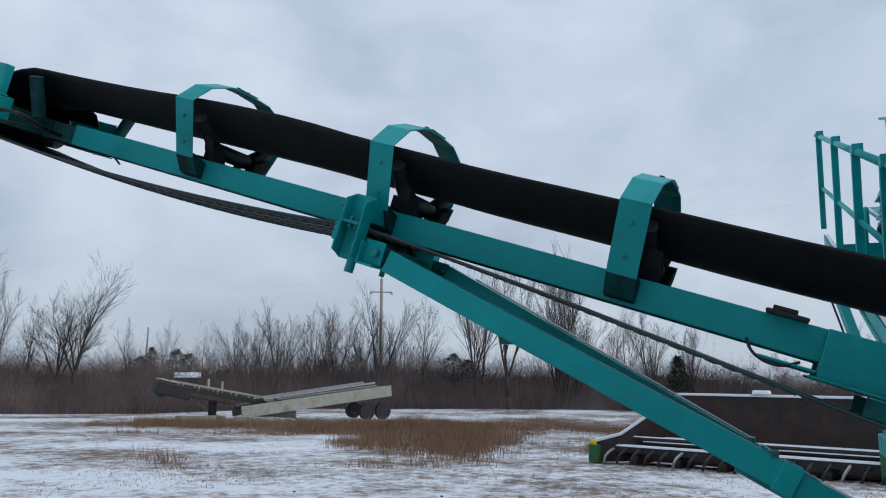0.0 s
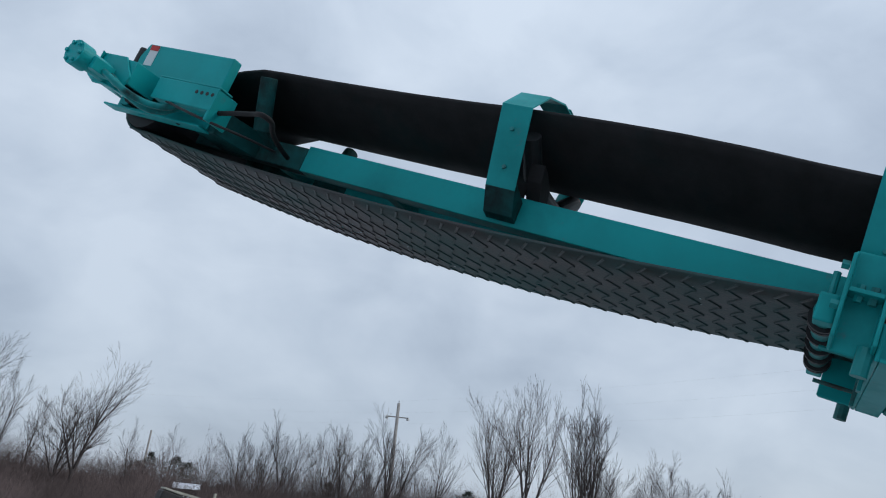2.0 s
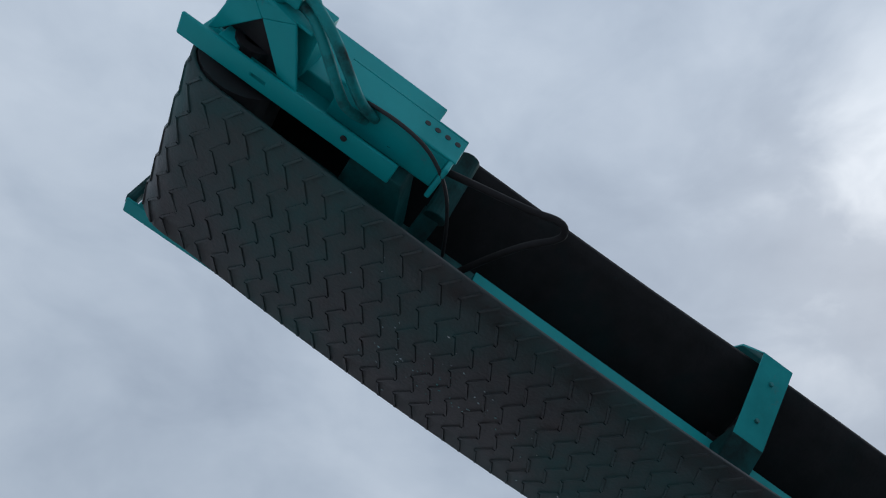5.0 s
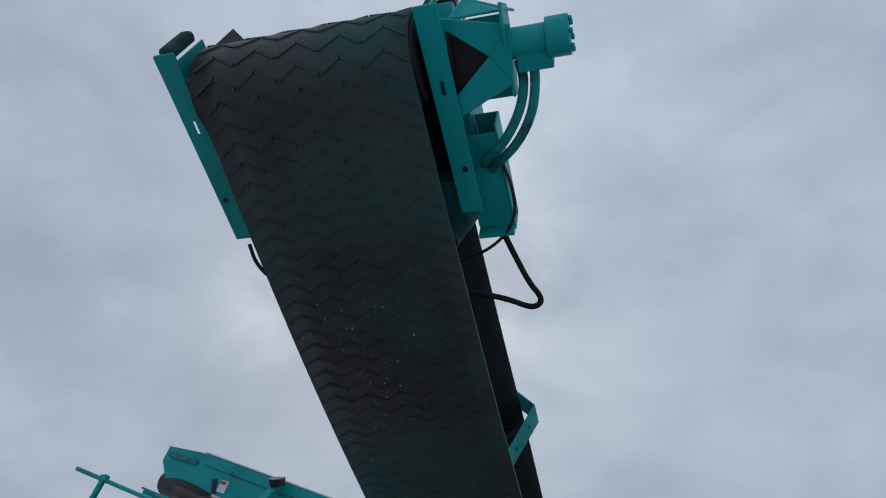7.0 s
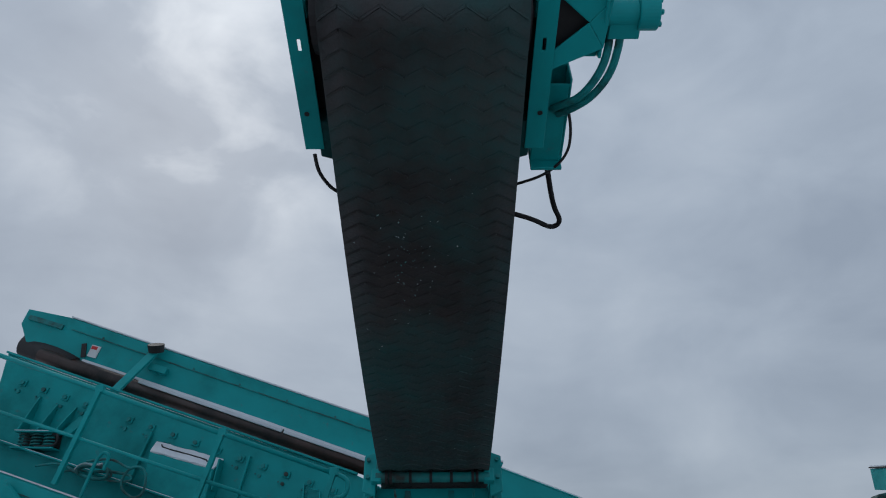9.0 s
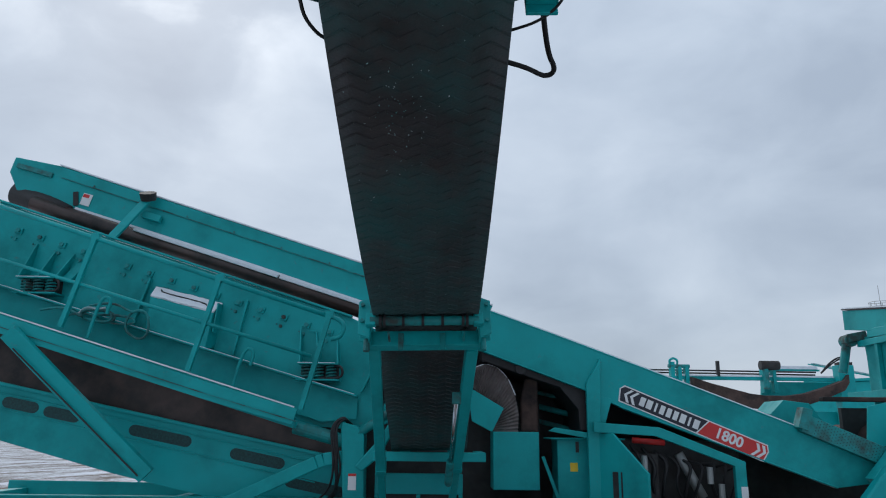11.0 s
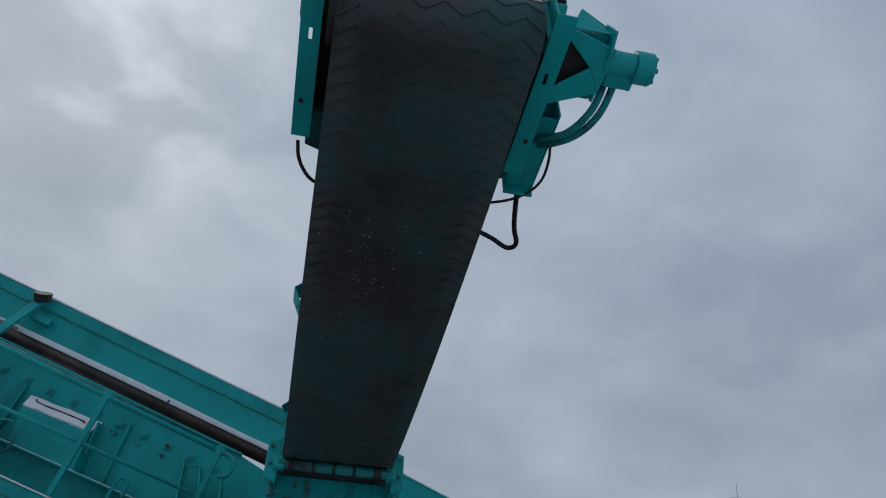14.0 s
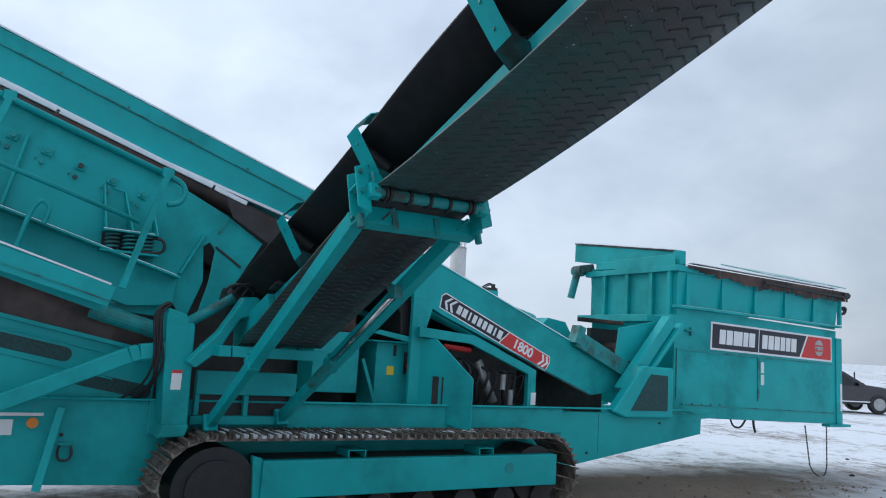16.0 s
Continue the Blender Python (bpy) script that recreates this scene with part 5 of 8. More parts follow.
# raised upper part of the main conveyor with its cover
UP = [(-4.42, 4.03), (-3.96, 3.94), (0.62, 2.47), (0.45, 2.165), (-0.73, 2.49), (-1.81, 2.85), (-3.11, 3.26), (-3.75, 3.46), (-4.05, 3.52), (-4.36, 3.66), (-4.46, 3.86)]
bm = prism(BM(), UP, 3.0, 3.012)
prism(bm, UP, 3.62, 3.632)
beam(bm, (-3.96, 3.31, 3.935), (0.62, 3.31, 2.465), 0.62, 0.01)
upper = mpart("upper_conveyor_cover", bm, TEAL, main_conv, "long teal side cover of the raised conveyor", 0.004, rest="cover_plate")
bm = beam(BM(), (-3.9, 2.992, 3.80), (0.55, 2.992, 2.36), 0.012, 0.010)
beam(bm, (-4.38, 2.985, 3.93), (-4.0, 2.985, 3.82), 0.03, 0.05)
mpart("cover_fold_line", bm, TEAL_WORN, upper)
mpart("cover_slot", beam(BM(), (-3.735, 2.992, 3.64), (-3.715, 2.992, 3.49), 0.014, 0.05, (1, 0, 0)), BLACK, upper, "dark slot beside the label")
bm = BM()
for i in range(18):
    x = -3.8 + 0.25 * i
    cyl(bm, (x, 3.0, 3.80 - 0.3236 * (x + 3.9) + 0.02 * (i % 2)), (x, 2.99, 3.80 - 0.3236 * (x + 3.9) + 0.02 * (i % 2)), 0.011, 6)
mpart("cover_rivet", bm, TEAL_WORN, upper, rest="cover_rivet")
bm = beam(BM(), (-3.94, 3.02, 3.948), (0.62, 3.02, 2.478), 0.05, 0.014)
for p, q in zip([(-3.7, 3.45), (-3.11, 3.265), (-1.81, 2.855), (-0.73, 2.495)], [(-3.11, 3.265), (-1.81, 2.855), (-0.73, 2.495), (0.45, 2.17)]):
    beam(bm, (p[0], 2.975, p[1]), (q[0], 2.975, q[1]), 0.045, 0.024)
mpart("lying_snow", bm, SNOW, upper, "thin line of snow along the cover", rest="lying_snow")
m = Matrix.Translation((-3.615, 2.99, 3.555)) @ Matrix.Rotation(radians(15), 4, "Y")
mpart("warning_label", bx(BM(), -0.05, 0.05, 0.0, 0.005, -0.065, 0.065, m), WHITE, upper, "small white warning label")
mpart("label_band", bx(BM(), -0.045, 0.02, -0.0025, -0.0005, 0.02, 0.055, m), RED, upper)
bm = cyl(BM(), (-4.15, 2.97, 3.505), (0.30, 2.97, 2.070), 0.076, 20)
mpart("upper_belt_edge", bm, BROWN_BELT, main_conv, "damp brown-black belt edge rolled under the cover", smooth=True)
mpart("head_wrap", cyl(BM(), (-4.40, 3.16, 3.66), (-3.78, 2.985, 3.40), 0.15, 20, 0.085), BLACK, main_conv, "black belt wrapping up under the cover end", smooth=True)
roll_z = lambda x: 3.505 - 0.3225 * (x + 4.15)
for xa, xb, w in ((-3.05, -1.55, 0.05), (-1.53, -0.35, 0.045), (-0.33, -0.05, 0.03)):
    mpart("roll_snow", beam(BM(), (xa, 2.915, roll_z(xa) + 0.066), (xb, 2.915, roll_z(xb) + 0.066), w, 0.04), SNOW, main_conv, "line of snow along the belt edge", 0.006)
mpart("feed_plate", prism(BM(), [(-0.36, 2.20), (-0.20, 2.135), (0.14, 2.04), (0.02, 1.86), (-0.28, 2.03)], 2.44, 2.46), DARK, main_conv, "dark worn feed plate", 0.003)
# arm with a lamp
bm = beam(BM(), (-2.93, 2.90, 3.55), (-3.17, 2.62, 3.0), 0.03, 0.09, (1, 0, 0))
beam(bm, (-3.17, 2.62, 3.0), (-3.42, 2.40, 2.55), 0.03, 0.09, (1, 0, 0))
beam(bm, (-2.80, 2.95, 3.33), (-2.98, 2.93, 3.38), 0.08, 0.07, (0, 0, 1))
arm = mpart("lamp_arm", bm, TEAL, main_conv, bevel=0.004)
bm = cyl(BM(), (-2.93, 2.90, 3.53), (-2.93, 2.86, 3.60), 0.075, 16, 0.085)
mpart("work_lamp", bm, DARK, arm, "round grey work lamp")

# ---- screen box ----
# the screen and its catwalk stand a little further back
stand[0] = ON_SLOPE @ Matrix.Translation((0.0, -4.52, 1.2)) @ Matrix.Scale(1.019, 4) @ Matrix.Translation((0.0, 4.52, -1.2))
SCR = [(-4.12, 3.32), (-3.65, 3.165), (-0.72, 2.225), (-0.293, 2.025), (-0.012, 1.849), (-0.25, 1.40), (-0.34, 1.27), (-0.455, 1.24), (-0.395, 1.50), (-0.37, 1.75), (-0.415, 1.805), (-0.46, 1.77), (-0.435, 1.50), (-0.53, 1.215), (-0.62, 1.20), (-1.11, 1.24), (-1.32, 1.36), (-2.36, 1.72), (-4.12, 2.305)]
bm = prism(BM(), SCR, 2.36, 2.375)
prism(bm, SCR, 4.165, 4.18)
beam(bm, (-4.11, 2.34, 3.327), (-0.72, 2.34, 2.235), 0.06, 0.02)
bx(bm, -4.12, -4.10, 2.376, 4.164, 2.38, 3.28)
screen = mpart("screen_box", bm, TEAL, label="sloping teal vibrating screen box with bolted side plates", bevel=0.004, rest="screen_plate")
for i in range(15):
    x = -3.89 + 0.2118 * i
    z = 1.795 - 0.3178 * x
    if abs(x + 2.99) < 0.1:
        continue
    m = Matrix.Translation((x, 2.36, z)) @ Matrix.Rotation(radians(17), 4, "Y")
    br = mpart("bolt_bracket", bx(BM(), -0.034, 0.034, -0.020, 0.0, -0.03, 0.03, m), TEAL, screen, bevel=0.004)
    bm = cyl(BM(), m @ Vector((0, -0.021, 0)), m @ Vector((0, -0.040, 0)), 0.020, 6)
    cyl(bm, m @ Vector((-0.002, -0.001, -0.088)), m @ Vector((-0.002, -0.022, -0.088)), 0.017, 6)
    cyl(bm, m @ Vector((-0.045, -0.001, -0.080)), m @ Vector((-0.045, -0.012, -0.080)), 0.008, 6)
    mpart("bolt_head", bm, TEAL_WORN, br, rest="bolt_head")
bm = BM()
for xa, za, xb, zb in ((-2.611, 2.577, -2.739, 2.091), (-1.698, 2.374, -1.795, 1.862), (-0.474, 1.863, -0.625, 1.54)):
    prism(bm, [(xa, za), (xa + 0.022, za), (xb + 0.022, zb), (xb, zb)], 2.31, 2.36)
mpart("stiffener_rib", bm, TEAL, screen, bevel=0.003, rest="stiffener_rib")
mpart("end_seam", beam(BM(), (-0.37, 2.355, 1.775), (-0.165, 2.355, 1.64), 0.006, 0.016), BLACK, screen)
mpart("end_seam", beam(BM(), (-0.30, 2.352, 2.01), (-0.36, 2.352, 1.88), 0.012, 0.014, (0, 1, 0)), TEAL_WORN, screen)
# drive cover with a slanting snowy lid
bm = BM()
lid = [(-2.54, 2.345, 2.495), (-1.913, 2.345, 2.342), (-1.958, 2.20, 2.228), (-2.536, 2.20, 2.373)]
low = [(-2.55, 2.36, 2.12), (-1.96, 2.36, 1.93), (-2.00, 2.20, 1.90), (-2.546, 2.20, 2.08)]
addmesh(bm, lid + low, ((0, 1, 2, 3), (7, 6, 5, 4), (3, 2, 6, 7), (2, 1, 5, 6), (1, 0, 4, 5), (0, 3, 7, 4)))
cov = mpart("drive_cover", bm, TEAL, screen, "boxed drive cover with a snowy lid", 0.005)
out_of = (Vector(lid[1]) - Vector(lid[0])).cross(Vector(lid[3]) - Vector(lid[0])).normalized()
if out_of.z < 0:
    out_of = -out_of
bm = BM()
rows = []
random.seed(31)
for i in range(15):
    k = i / 14
    pa, pb = Vector(lid[0]).lerp(Vector(lid[1]), k), Vector(lid[3]).lerp(Vector(lid[2]), k)
    rows.append([(pa.lerp(pb, 0.05 + 0.04 * random.random()) + out_of * h, pa.lerp(pb, 0.93 + 0.06 * random.random()) + out_of * h) for h in (0.002, 0.014 + 0.006 * random.random())])
vs = [p for (a0, b0), (a1, b1) in rows for p in (a0, b0, b1, a1)]
addmesh(bm, vs, [(4 * i + j, 4 * i + (j + 1) % 4, 4 * i + 4 + (j + 1) % 4, 4 * i + 4 + j) for i in range(14) for j in range(4)] + [(0, 1, 2, 3), (59, 58, 57, 56)])
mpart("lying_snow", bm, SNOW, cov, "snow lying on the lid")
crook = [Vector(lid[0]).lerp(Vector(lid[1]), u).lerp(Vector(lid[3]).lerp(Vector(lid[2]), u), v) + out_of * 0.02 for u, v in ((0.10, 0.30), (0.14, 0.50), (0.45, 0.48), (0.80, 0.50), (0.84, 0.62))]
mpart("lid_handle", tube(BM(), crook, 0.007, 6, 1), BLACK, cov, "bent dark handle in the snow")
mpart("cover_tab", prism(BM(), [(-1.93, 2.33), (-1.918, 2.33), (-1.948, 2.06), (-1.96, 2.06)], 2.22, 2.36), TEAL, cov)


# coil springs on their seats
def springs(x, z0, z1, tops):
    """Three springs between their seats, with a gusset over each; tops are the gussets' upper ends."""
    for i, dx in enumerate((-0.112, 0.0, 0.112)):
        turns = 4
        pts = []
        for k in range(turns * 10 + 1):
            a = k * math.pi / 5
            pts.append((x + dx + 0.042 * math.cos(a), 2.25 + 0.042 * math.sin(a), z0 + 0.008 + (z1 - z0 - 0.016) * k / (turns * 10)))
        mpart("spring_coil", tube(BM(), pts, 0.0080, 6, 1), TEAL_WORN, screen, "oversprayed coil spring", smooth=True)
    # dark sheet behind the coils paints the shade in their gaps
    mpart("spring_back", bx(BM(), x - 0.17, x + 0.17, 2.345, 2.352, z0, z1), DARK, screen)
    bm = bx(BM(), x - 0.19, x + 0.19, 2.18, 2.355, z0 - 0.015, z0)
    bx(bm, x - 0.18, x + 0.18, 2.18, 2.355, z1, z1 + 0.012)
    mpart("spring_seat", bm, TEAL, screen, bevel=0.003, rest="spring_seat")
    mpart("seat_snow", bx(BM(), x - 0.18, x + 0.15, 2.182, 2.20, z1 + 0.0125, z1 + 0.018), SNOW, screen)
    for dx, (lean, top) in zip((-0.17, 0.0, 0.165), tops):
        bm = BM()
        pts = [(0.0, 2.185, z1 + 0.013), (0.0, 2.358, z1 + 0.013), (lean, 2.358, top), (lean, 2.335, top)]
        addmesh(bm, [(x + dx + a, y, z) for a, y, z in pts] + [(x + dx + a + 0.012, y, z) for a, y, z in pts], [(0, 1, 2, 3), (7, 6, 5, 4)] + [(i, (i + 1) % 4, 4 + (i + 1) % 4, 4 + i) for i in range(4)])
        mpart("spring_gusset", bm, TEAL, screen, bevel=0.002)
    bm = tube(BM(), [(x + 0.15, 2.22, z1 - 0.01), (x + 0.215, 2.18, z1 - 0.02), (x + 0.225, 2.18, z0 + 0.03), (x + 0.17, 2.19, z0 + 0.005), (x + 0.02, 2.20, z0 + 0.005)], 0.012, 6)
    mpart("rubber_hose", bm, BLACK, screen, smooth=True)


springs(-3.58, 2.405, 2.535, ((0.05, 2.90), (0.06, 2.83), (0.07, 2.80)))
springs(-0.99, 1.645, 1.775, ((-0.03, 2.13), (-0.06, 2.09), (-0.03, 2.02)))
mpart("gusset_tip", beam(BM(), (-1.05, 2.33, 2.09), (-1.12, 2.33, 2.10), 0.02, 0.012), TEAL, screen)
random.seed(4)
for c, rx, rz, turns, rad in (((-2.95, 2.12, 2.18), 0.15, 0.055, 2.6, 0.012), ((-2.58, 2.10, 2.10), 0.115, 0.13, 1.35, 0.011), ((-2.80, 2.14, 2.15), 0.20, 0.04, 1.7, 0.010)):
    pts = []
    for k in range(int(turns * 12)):
        a = k * math.pi / 6 + 0.6
        w = 1 + 0.16 * noise.noise((k * 0.5, rx * 9, 2))
        pts.append(Vector(c) + Vector((rx * w * math.cos(a), 0.02 * math.sin(a * 0.7), rz * w * math.sin(a) - 0.10 * rx * math.cos(a))))
    pts.append(pts[-1] + Vector((-0.18, 0.02, 0.10)))
    pts.append(pts[-1] + Vector((-0.22, 0.03, -0.03)))
    mpart("coiled_hose", tube(BM(), pts, rad, 6, 2), TEAL_WORN, screen, "loose coil of oversprayed hose", smooth=True)
mpart("snowy_hose", tube(BM(), [(-3.12, 2.12, 2.20), (-3.05, 2.10, 2.26), (-2.95, 2.10, 2.235), (-2.88, 2.10, 2.25)], 0.010, 6), PALE_TEAL, screen, smooth=True)

# ---- catwalk along the screen ----
CY = 1.86
toe = [(-4.60, 2.43), (-3.62, 2.125), (-1.82, 1.575), (-1.088, 1.365), (-1.128, 1.235), (-1.84, 1.43), (-3.62, 1.97), (-4.60, 2.27)]
bm = prism(BM(), toe, CY, CY + 0.012)
catwalk = mpart("catwalk", bm, TEAL, label="sloping teal catwalk with toe board and handrail", bevel=0.003)
bm = BM()
for a, b in zip(toe[:3], toe[1:4]):
    beam(bm, (a[0], CY - 0.005, a[1] - 0.10), (b[0], CY - 0.005, b[1] - 0.10), 0.006, 0.008)
mpart("toe_board_fold", bm, TEAL_WORN, catwalk, rest="toe_board_fold")
bm = prism(BM(), [(-4.55, 2.645), (-0.64, 1.49), (-0.64, 1.30), (-0.95, 1.27), (-4.55, 2.36)], 2.31, 2.322)
mpart("walkway_panel", bm, TEAL, catwalk, bevel=0.003)
# bar treads with open gaps, seen from below
for i in range(58):
    x = -4.50 + 0.058 * i
    z = 2.43 - 0.306 * (x + 4.60) - 0.12
    mpart("tread_bar", bx(BM(), x, x + 0.022, CY + 0.013, 2.30, z, z + 0.03), TEAL, catwalk)
for y in (2.03, 2.18):
    mpart("tread_bearer", beam(BM(), (-4.5, y, 2.262), (-1.14, y, 1.235), 0.012, 0.05), TEAL, catwalk)


def rail_z(x):
    return 1.885 - 0.325 * x


bm = BM()
cyl(bm, (-4.55, CY, rail_z(-4.55)), (-0.90, CY, rail_z(-0.90)), 0.021, 10)
mpart("handrail", bm, TEAL, catwalk, "round teal handrail", smooth=True)
bm = tube(BM(), [(-0.90, CY, rail_z(-0.90)), (-0.76, CY, rail_z(-0.76)), (-0.73, CY, rail_z(-0.74) - 0.06), (-0.76, CY, rail_z(-0.76) - 0.15), (-0.84, CY, rail_z(-0.76) - 0.17)], 0.019, 8)
mpart("handrail_end", bm, TEAL, catwalk, smooth=True)
mpart("mid_rail", cyl(BM(), (-4.5, CY, 2.862), (-1.0, CY, 1.815), 0.016, 8), TEAL, catwalk, smooth=True)
for x in (-4.2, -2.93, -1.82, -0.86):
    bm = beam(BM(), (x, CY - 0.01, rail_z(x)), (x - 0.20, CY - 0.01, rail_z(x) - 0.80), 0.045, 0.04, (1, 0, 0))
    mpart("rail_post", bm, TEAL, catwalk, bevel=0.002)
    mpart("post_clamp", bx(BM(), x - 0.035, x + 0.035, CY - 0.03, CY + 0.03, rail_z(x) - 0.02, rail_z(x) + 0.045), TEAL, catwalk, bevel=0.004)
bm = beam(BM(), (-4.5, CY + 0.02, 2.412), (-1.12, CY + 0.02, 1.385), 0.02, 0.012)
mpart("snowy_ledge", bm, SNOW, catwalk, "thin snow along the toe board")
bm = beam(BM(), (-4.3, 2.20, 2.585), (-0.66, 2.20, 1.512), 0.03, 0.012)
mpart("snowy_ledge", bm, SNOW, catwalk, "thin snow on the screen flange")
mpart("flange", beam(BM(), (-4.4, 2.27, 2.608), (-0.64, 2.27, 1.498), 0.19, 0.015), TEAL, catwalk, bevel=0.003)
for x in (-1.62, -2.9):
    z = 1.08 - 0.345 * x
    bm = tube(BM(), [(x - 0.06, 2.0, z - 0.12), (x + 0.0, 2.0, z + 0.18), (x + 0.05, 2.0, z + 0.26), (x + 0.11, 2.0, z + 0.22), (x + 0.08, 2.0, z + 0.10)], 0.016, 6)
    mpart("hooked_post", bm, TEAL, catwalk, smooth=True)

stand[0] = ON_SLOPE

# ---- fines conveyor below the screen ----
bm = prism(BM(), [(-4.6, 2.30), (-1.20, 1.27), (-0.76, 1.10), (-0.80, 0.97), (-1.05, 0.985), (-4.6, 1.66)], 2.52, 2.60)
mpart("fines_belt", bm, BROWN_BELT, label="dark stained fines conveyor belt", bevel=0.01)
LC = [(-4.6, 1.73), (-3.76, 1.55), (-1.70, 1.13), (-0.72, 0.93), (-0.72, 0.56), (-1.75, 0.56), (-2.8, 0.80), (-4.6, 1.28)]
bm = prism(BM(), LC, 2.44, 2.452)
prism(bm, LC, 4.05, 4.062)
beam(bm, (-4.6, 2.43, 1.73), (-0.72, 2.43, 0.935), 0.05, 0.03)
beam(bm, (-4.6, 2.435, 1.65), (-0.80, 2.435, 0.87), 0.02, 0.012)
beam(bm, (-4.6, 2.435, 1.52), (-1.0, 2.435, 0.74), 0.02, 0.012)
fines = mpart("fines_conveyor_frame", bm, TEAL, label="teal fines conveyor side frame with long slots", bevel=0.004, rest="fines_flange")
slot = math.atan2(0.20, 1)
for x, z, hl in ((-4.25, 1.52, 0.12), (-3.68, 1.39, 0.12), (-3.30, 1.31, 0.12), (-2.40, 1.13, 0.24), (-1.52, 0.94, 0.20), (-1.0, 0.70, 0.22)):
    m = Matrix.Translation((x, 2.4385, z)) @ Matrix.Rotation(slot, 4, "Y")
    pts = [(-hl + 0.05 * math.cos(a), 0.05 * math.sin(a)) for a in [math.pi / 2 + k * math.pi / 6 for k in range(7)]] + [(hl + 0.05 * math.cos(a), 0.05 * math.sin(a)) for a in [-math.pi / 2 + k * math.pi / 6 for k in range(7)]]
    mpart("slot", prism(BM(), pts, -0.002, 0.0, m), SLOT, fines, "slot backed with dark mesh")
bm = beam(BM(), (-3.60, 1.92, 2.0), (-2.36, 2.10, 0.80), 0.06, 0.15, (1, 0, 0))
mpart("fines_drive", cyl(BM(), (-1.20, 2.38, 1.225), (-0.76, 2.38, 1.105), 0.062, 16), TEAL_WORN, fines, "oversprayed drive roller housing", bevel=0.004)
st = mpart("diagonal_strut", bm, TEAL, label="folded teal strut under the catwalk", bevel=0.005)
bm = beam(BM(), (-3.52, 1.885, 1.85), (-2.42, 2.06, 0.80), 0.012, 0.012)
mpart("strut_edge", bm, BLACK, st)
# bent support arm and post with hoses
bm = BM()
for a, b in zip([(-1.80, 0.525), (-0.95, 0.925), (-0.89, 0.948)], [(-0.95, 0.925), (-0.89, 0.948), (-0.72, 0.975)]):
    beam(bm, (a[0], 2.18, a[1]), (b[0], 2.18, b[1]), 0.10, 0.11)
mpart("bent_arm", bm, TEAL, label="bent teal support arm", bevel=0.01, rest="arm_section")
bm = prism(BM(), [(-0.70, 0.40), (-0.53, 0.42), (-0.55, 1.16), (-0.62, 1.235), (-0.74, 1.27), (-0.75, 1.20)], 2.12, 2.36)
prism(bm, [(-0.73, 0.37), (-0.55, 0.38), (-0.53, 0.46), (-0.70, 0.46)], 2.08, 2.36)
post = mpart("corner_column", bm, TEAL, label="teal corner column carrying the fold-out conveyor", bevel=0.008, rest="column_foot")
bm = bx(BM(), -0.672, -0.605, 2.115, 2.1185, 0.70, 0.835)
mpart("warning_label", bm, WHITE, post, "small white warning label")
bm = bx(BM(), -0.672, -0.605, 2.1135, 2.1155, 0.815, 0.836)
mpart("label_band", bm, RED, post)
bm = BM()
random.seed(8)
for k in range(6):
    q = lambda w: random.uniform(-w, w)
    x = -0.765 - 0.011 * k
    tube(bm, [(-0.66 - 0.01 * k, 2.26, 1.24), (-0.72 + q(0.01), 2.14 + q(0.01), 1.30 + 0.006 * k), (x - 0.02 + q(0.008), 2.10, 1.24 + q(0.01)), (x + q(0.01), 2.095 + q(0.01), 1.05), (x + 0.015 + q(0.015), 2.11, 0.88), (x + 0.01 + q(0.03), 2.20, 0.74), (x - 0.05 + q(0.05), 2.34, 0.64), (x - 0.12 + q(0.06), 2.42, 0.58)], 0.0085 + 0.003 * random.random(), 6)
mpart("bundled_hose", bm, BLACK, post, "black hydraulic hose", smooth=True, rest="bundled_hose")
slew = [(-0.61, 0.90), (-0.55, 0.86), (-0.40, 0.99), (-0.345, 1.10), (-0.27, 1.225), (-0.12, 1.285), (-0.10, 1.34), (-0.17, 1.395), (-0.265, 1.385), (-0.33, 1.27), (-0.42, 1.12), (-0.52, 1.01)]
bm = prism(BM(), slew, 1.98, 2.10)
mpart("slew_bracket", bm, TEAL, label="curved teal slewing bracket at the conveyor foot", bevel=0.012)
mpart("slew_cylinder", cyl(BM(), (-0.62, 2.16, 1.16), (-0.30, 2.12, 1.38), 0.038, 14), TEAL_WORN, label="stubby oversprayed slewing cylinder", smooth=True)
bm = BM()
for k in range(4):
    tube(bm, [(-0.40 + 0.07 * k, 2.04, 1.40), (-0.37 + 0.08 * k, 1.97, 1.47 + 0.02 * k), (-0.25 + 0.08 * k, 1.97, 1.475 + 0.01 * k), (-0.13 + 0.06 * k, 2.06, 1.38)], 0.011, 6)
mpart("hose_loops", bm, BLACK, smooth=True, label="looped black hydraulic hose", rest="looped_hose")

# ---- power unit ----
bm = BM()
bx(bm, 1.20, 1.80, 2.74, 3.1, 0.56, 1.14)
bx(bm, 1.12, 1.82, 2.66, 3.1, 1.1405, 1.155)
cab = mpart("control_cabinet", bm, TEAL, label="teal control cabinet with isolator and sticker", bevel=0.006, rest="cabinet_lid")
bm = bx(BM(), 1.315, 1.385, 2.735, 2.739, 0.845, 0.925)
mpart("yellow_sticker", bm, YELLOW, cab)
bm = bx(BM(), 1.37, 1.40, 2.733, 2.739, 1.02, 1.12)
bx(bm, 1.485, 1.585, 2.72, 2.739, 0.86, 1.06)
mpart("black_latch", bm, BLACK, cab, rest="black_latch")
bm = cyl(BM(), (1.535, 2.72, 0.93), (1.535, 2.70, 0.93), 0.036, 12)
mpart("isolator_switch", bm, RED, cab, "dull red isolator switch")
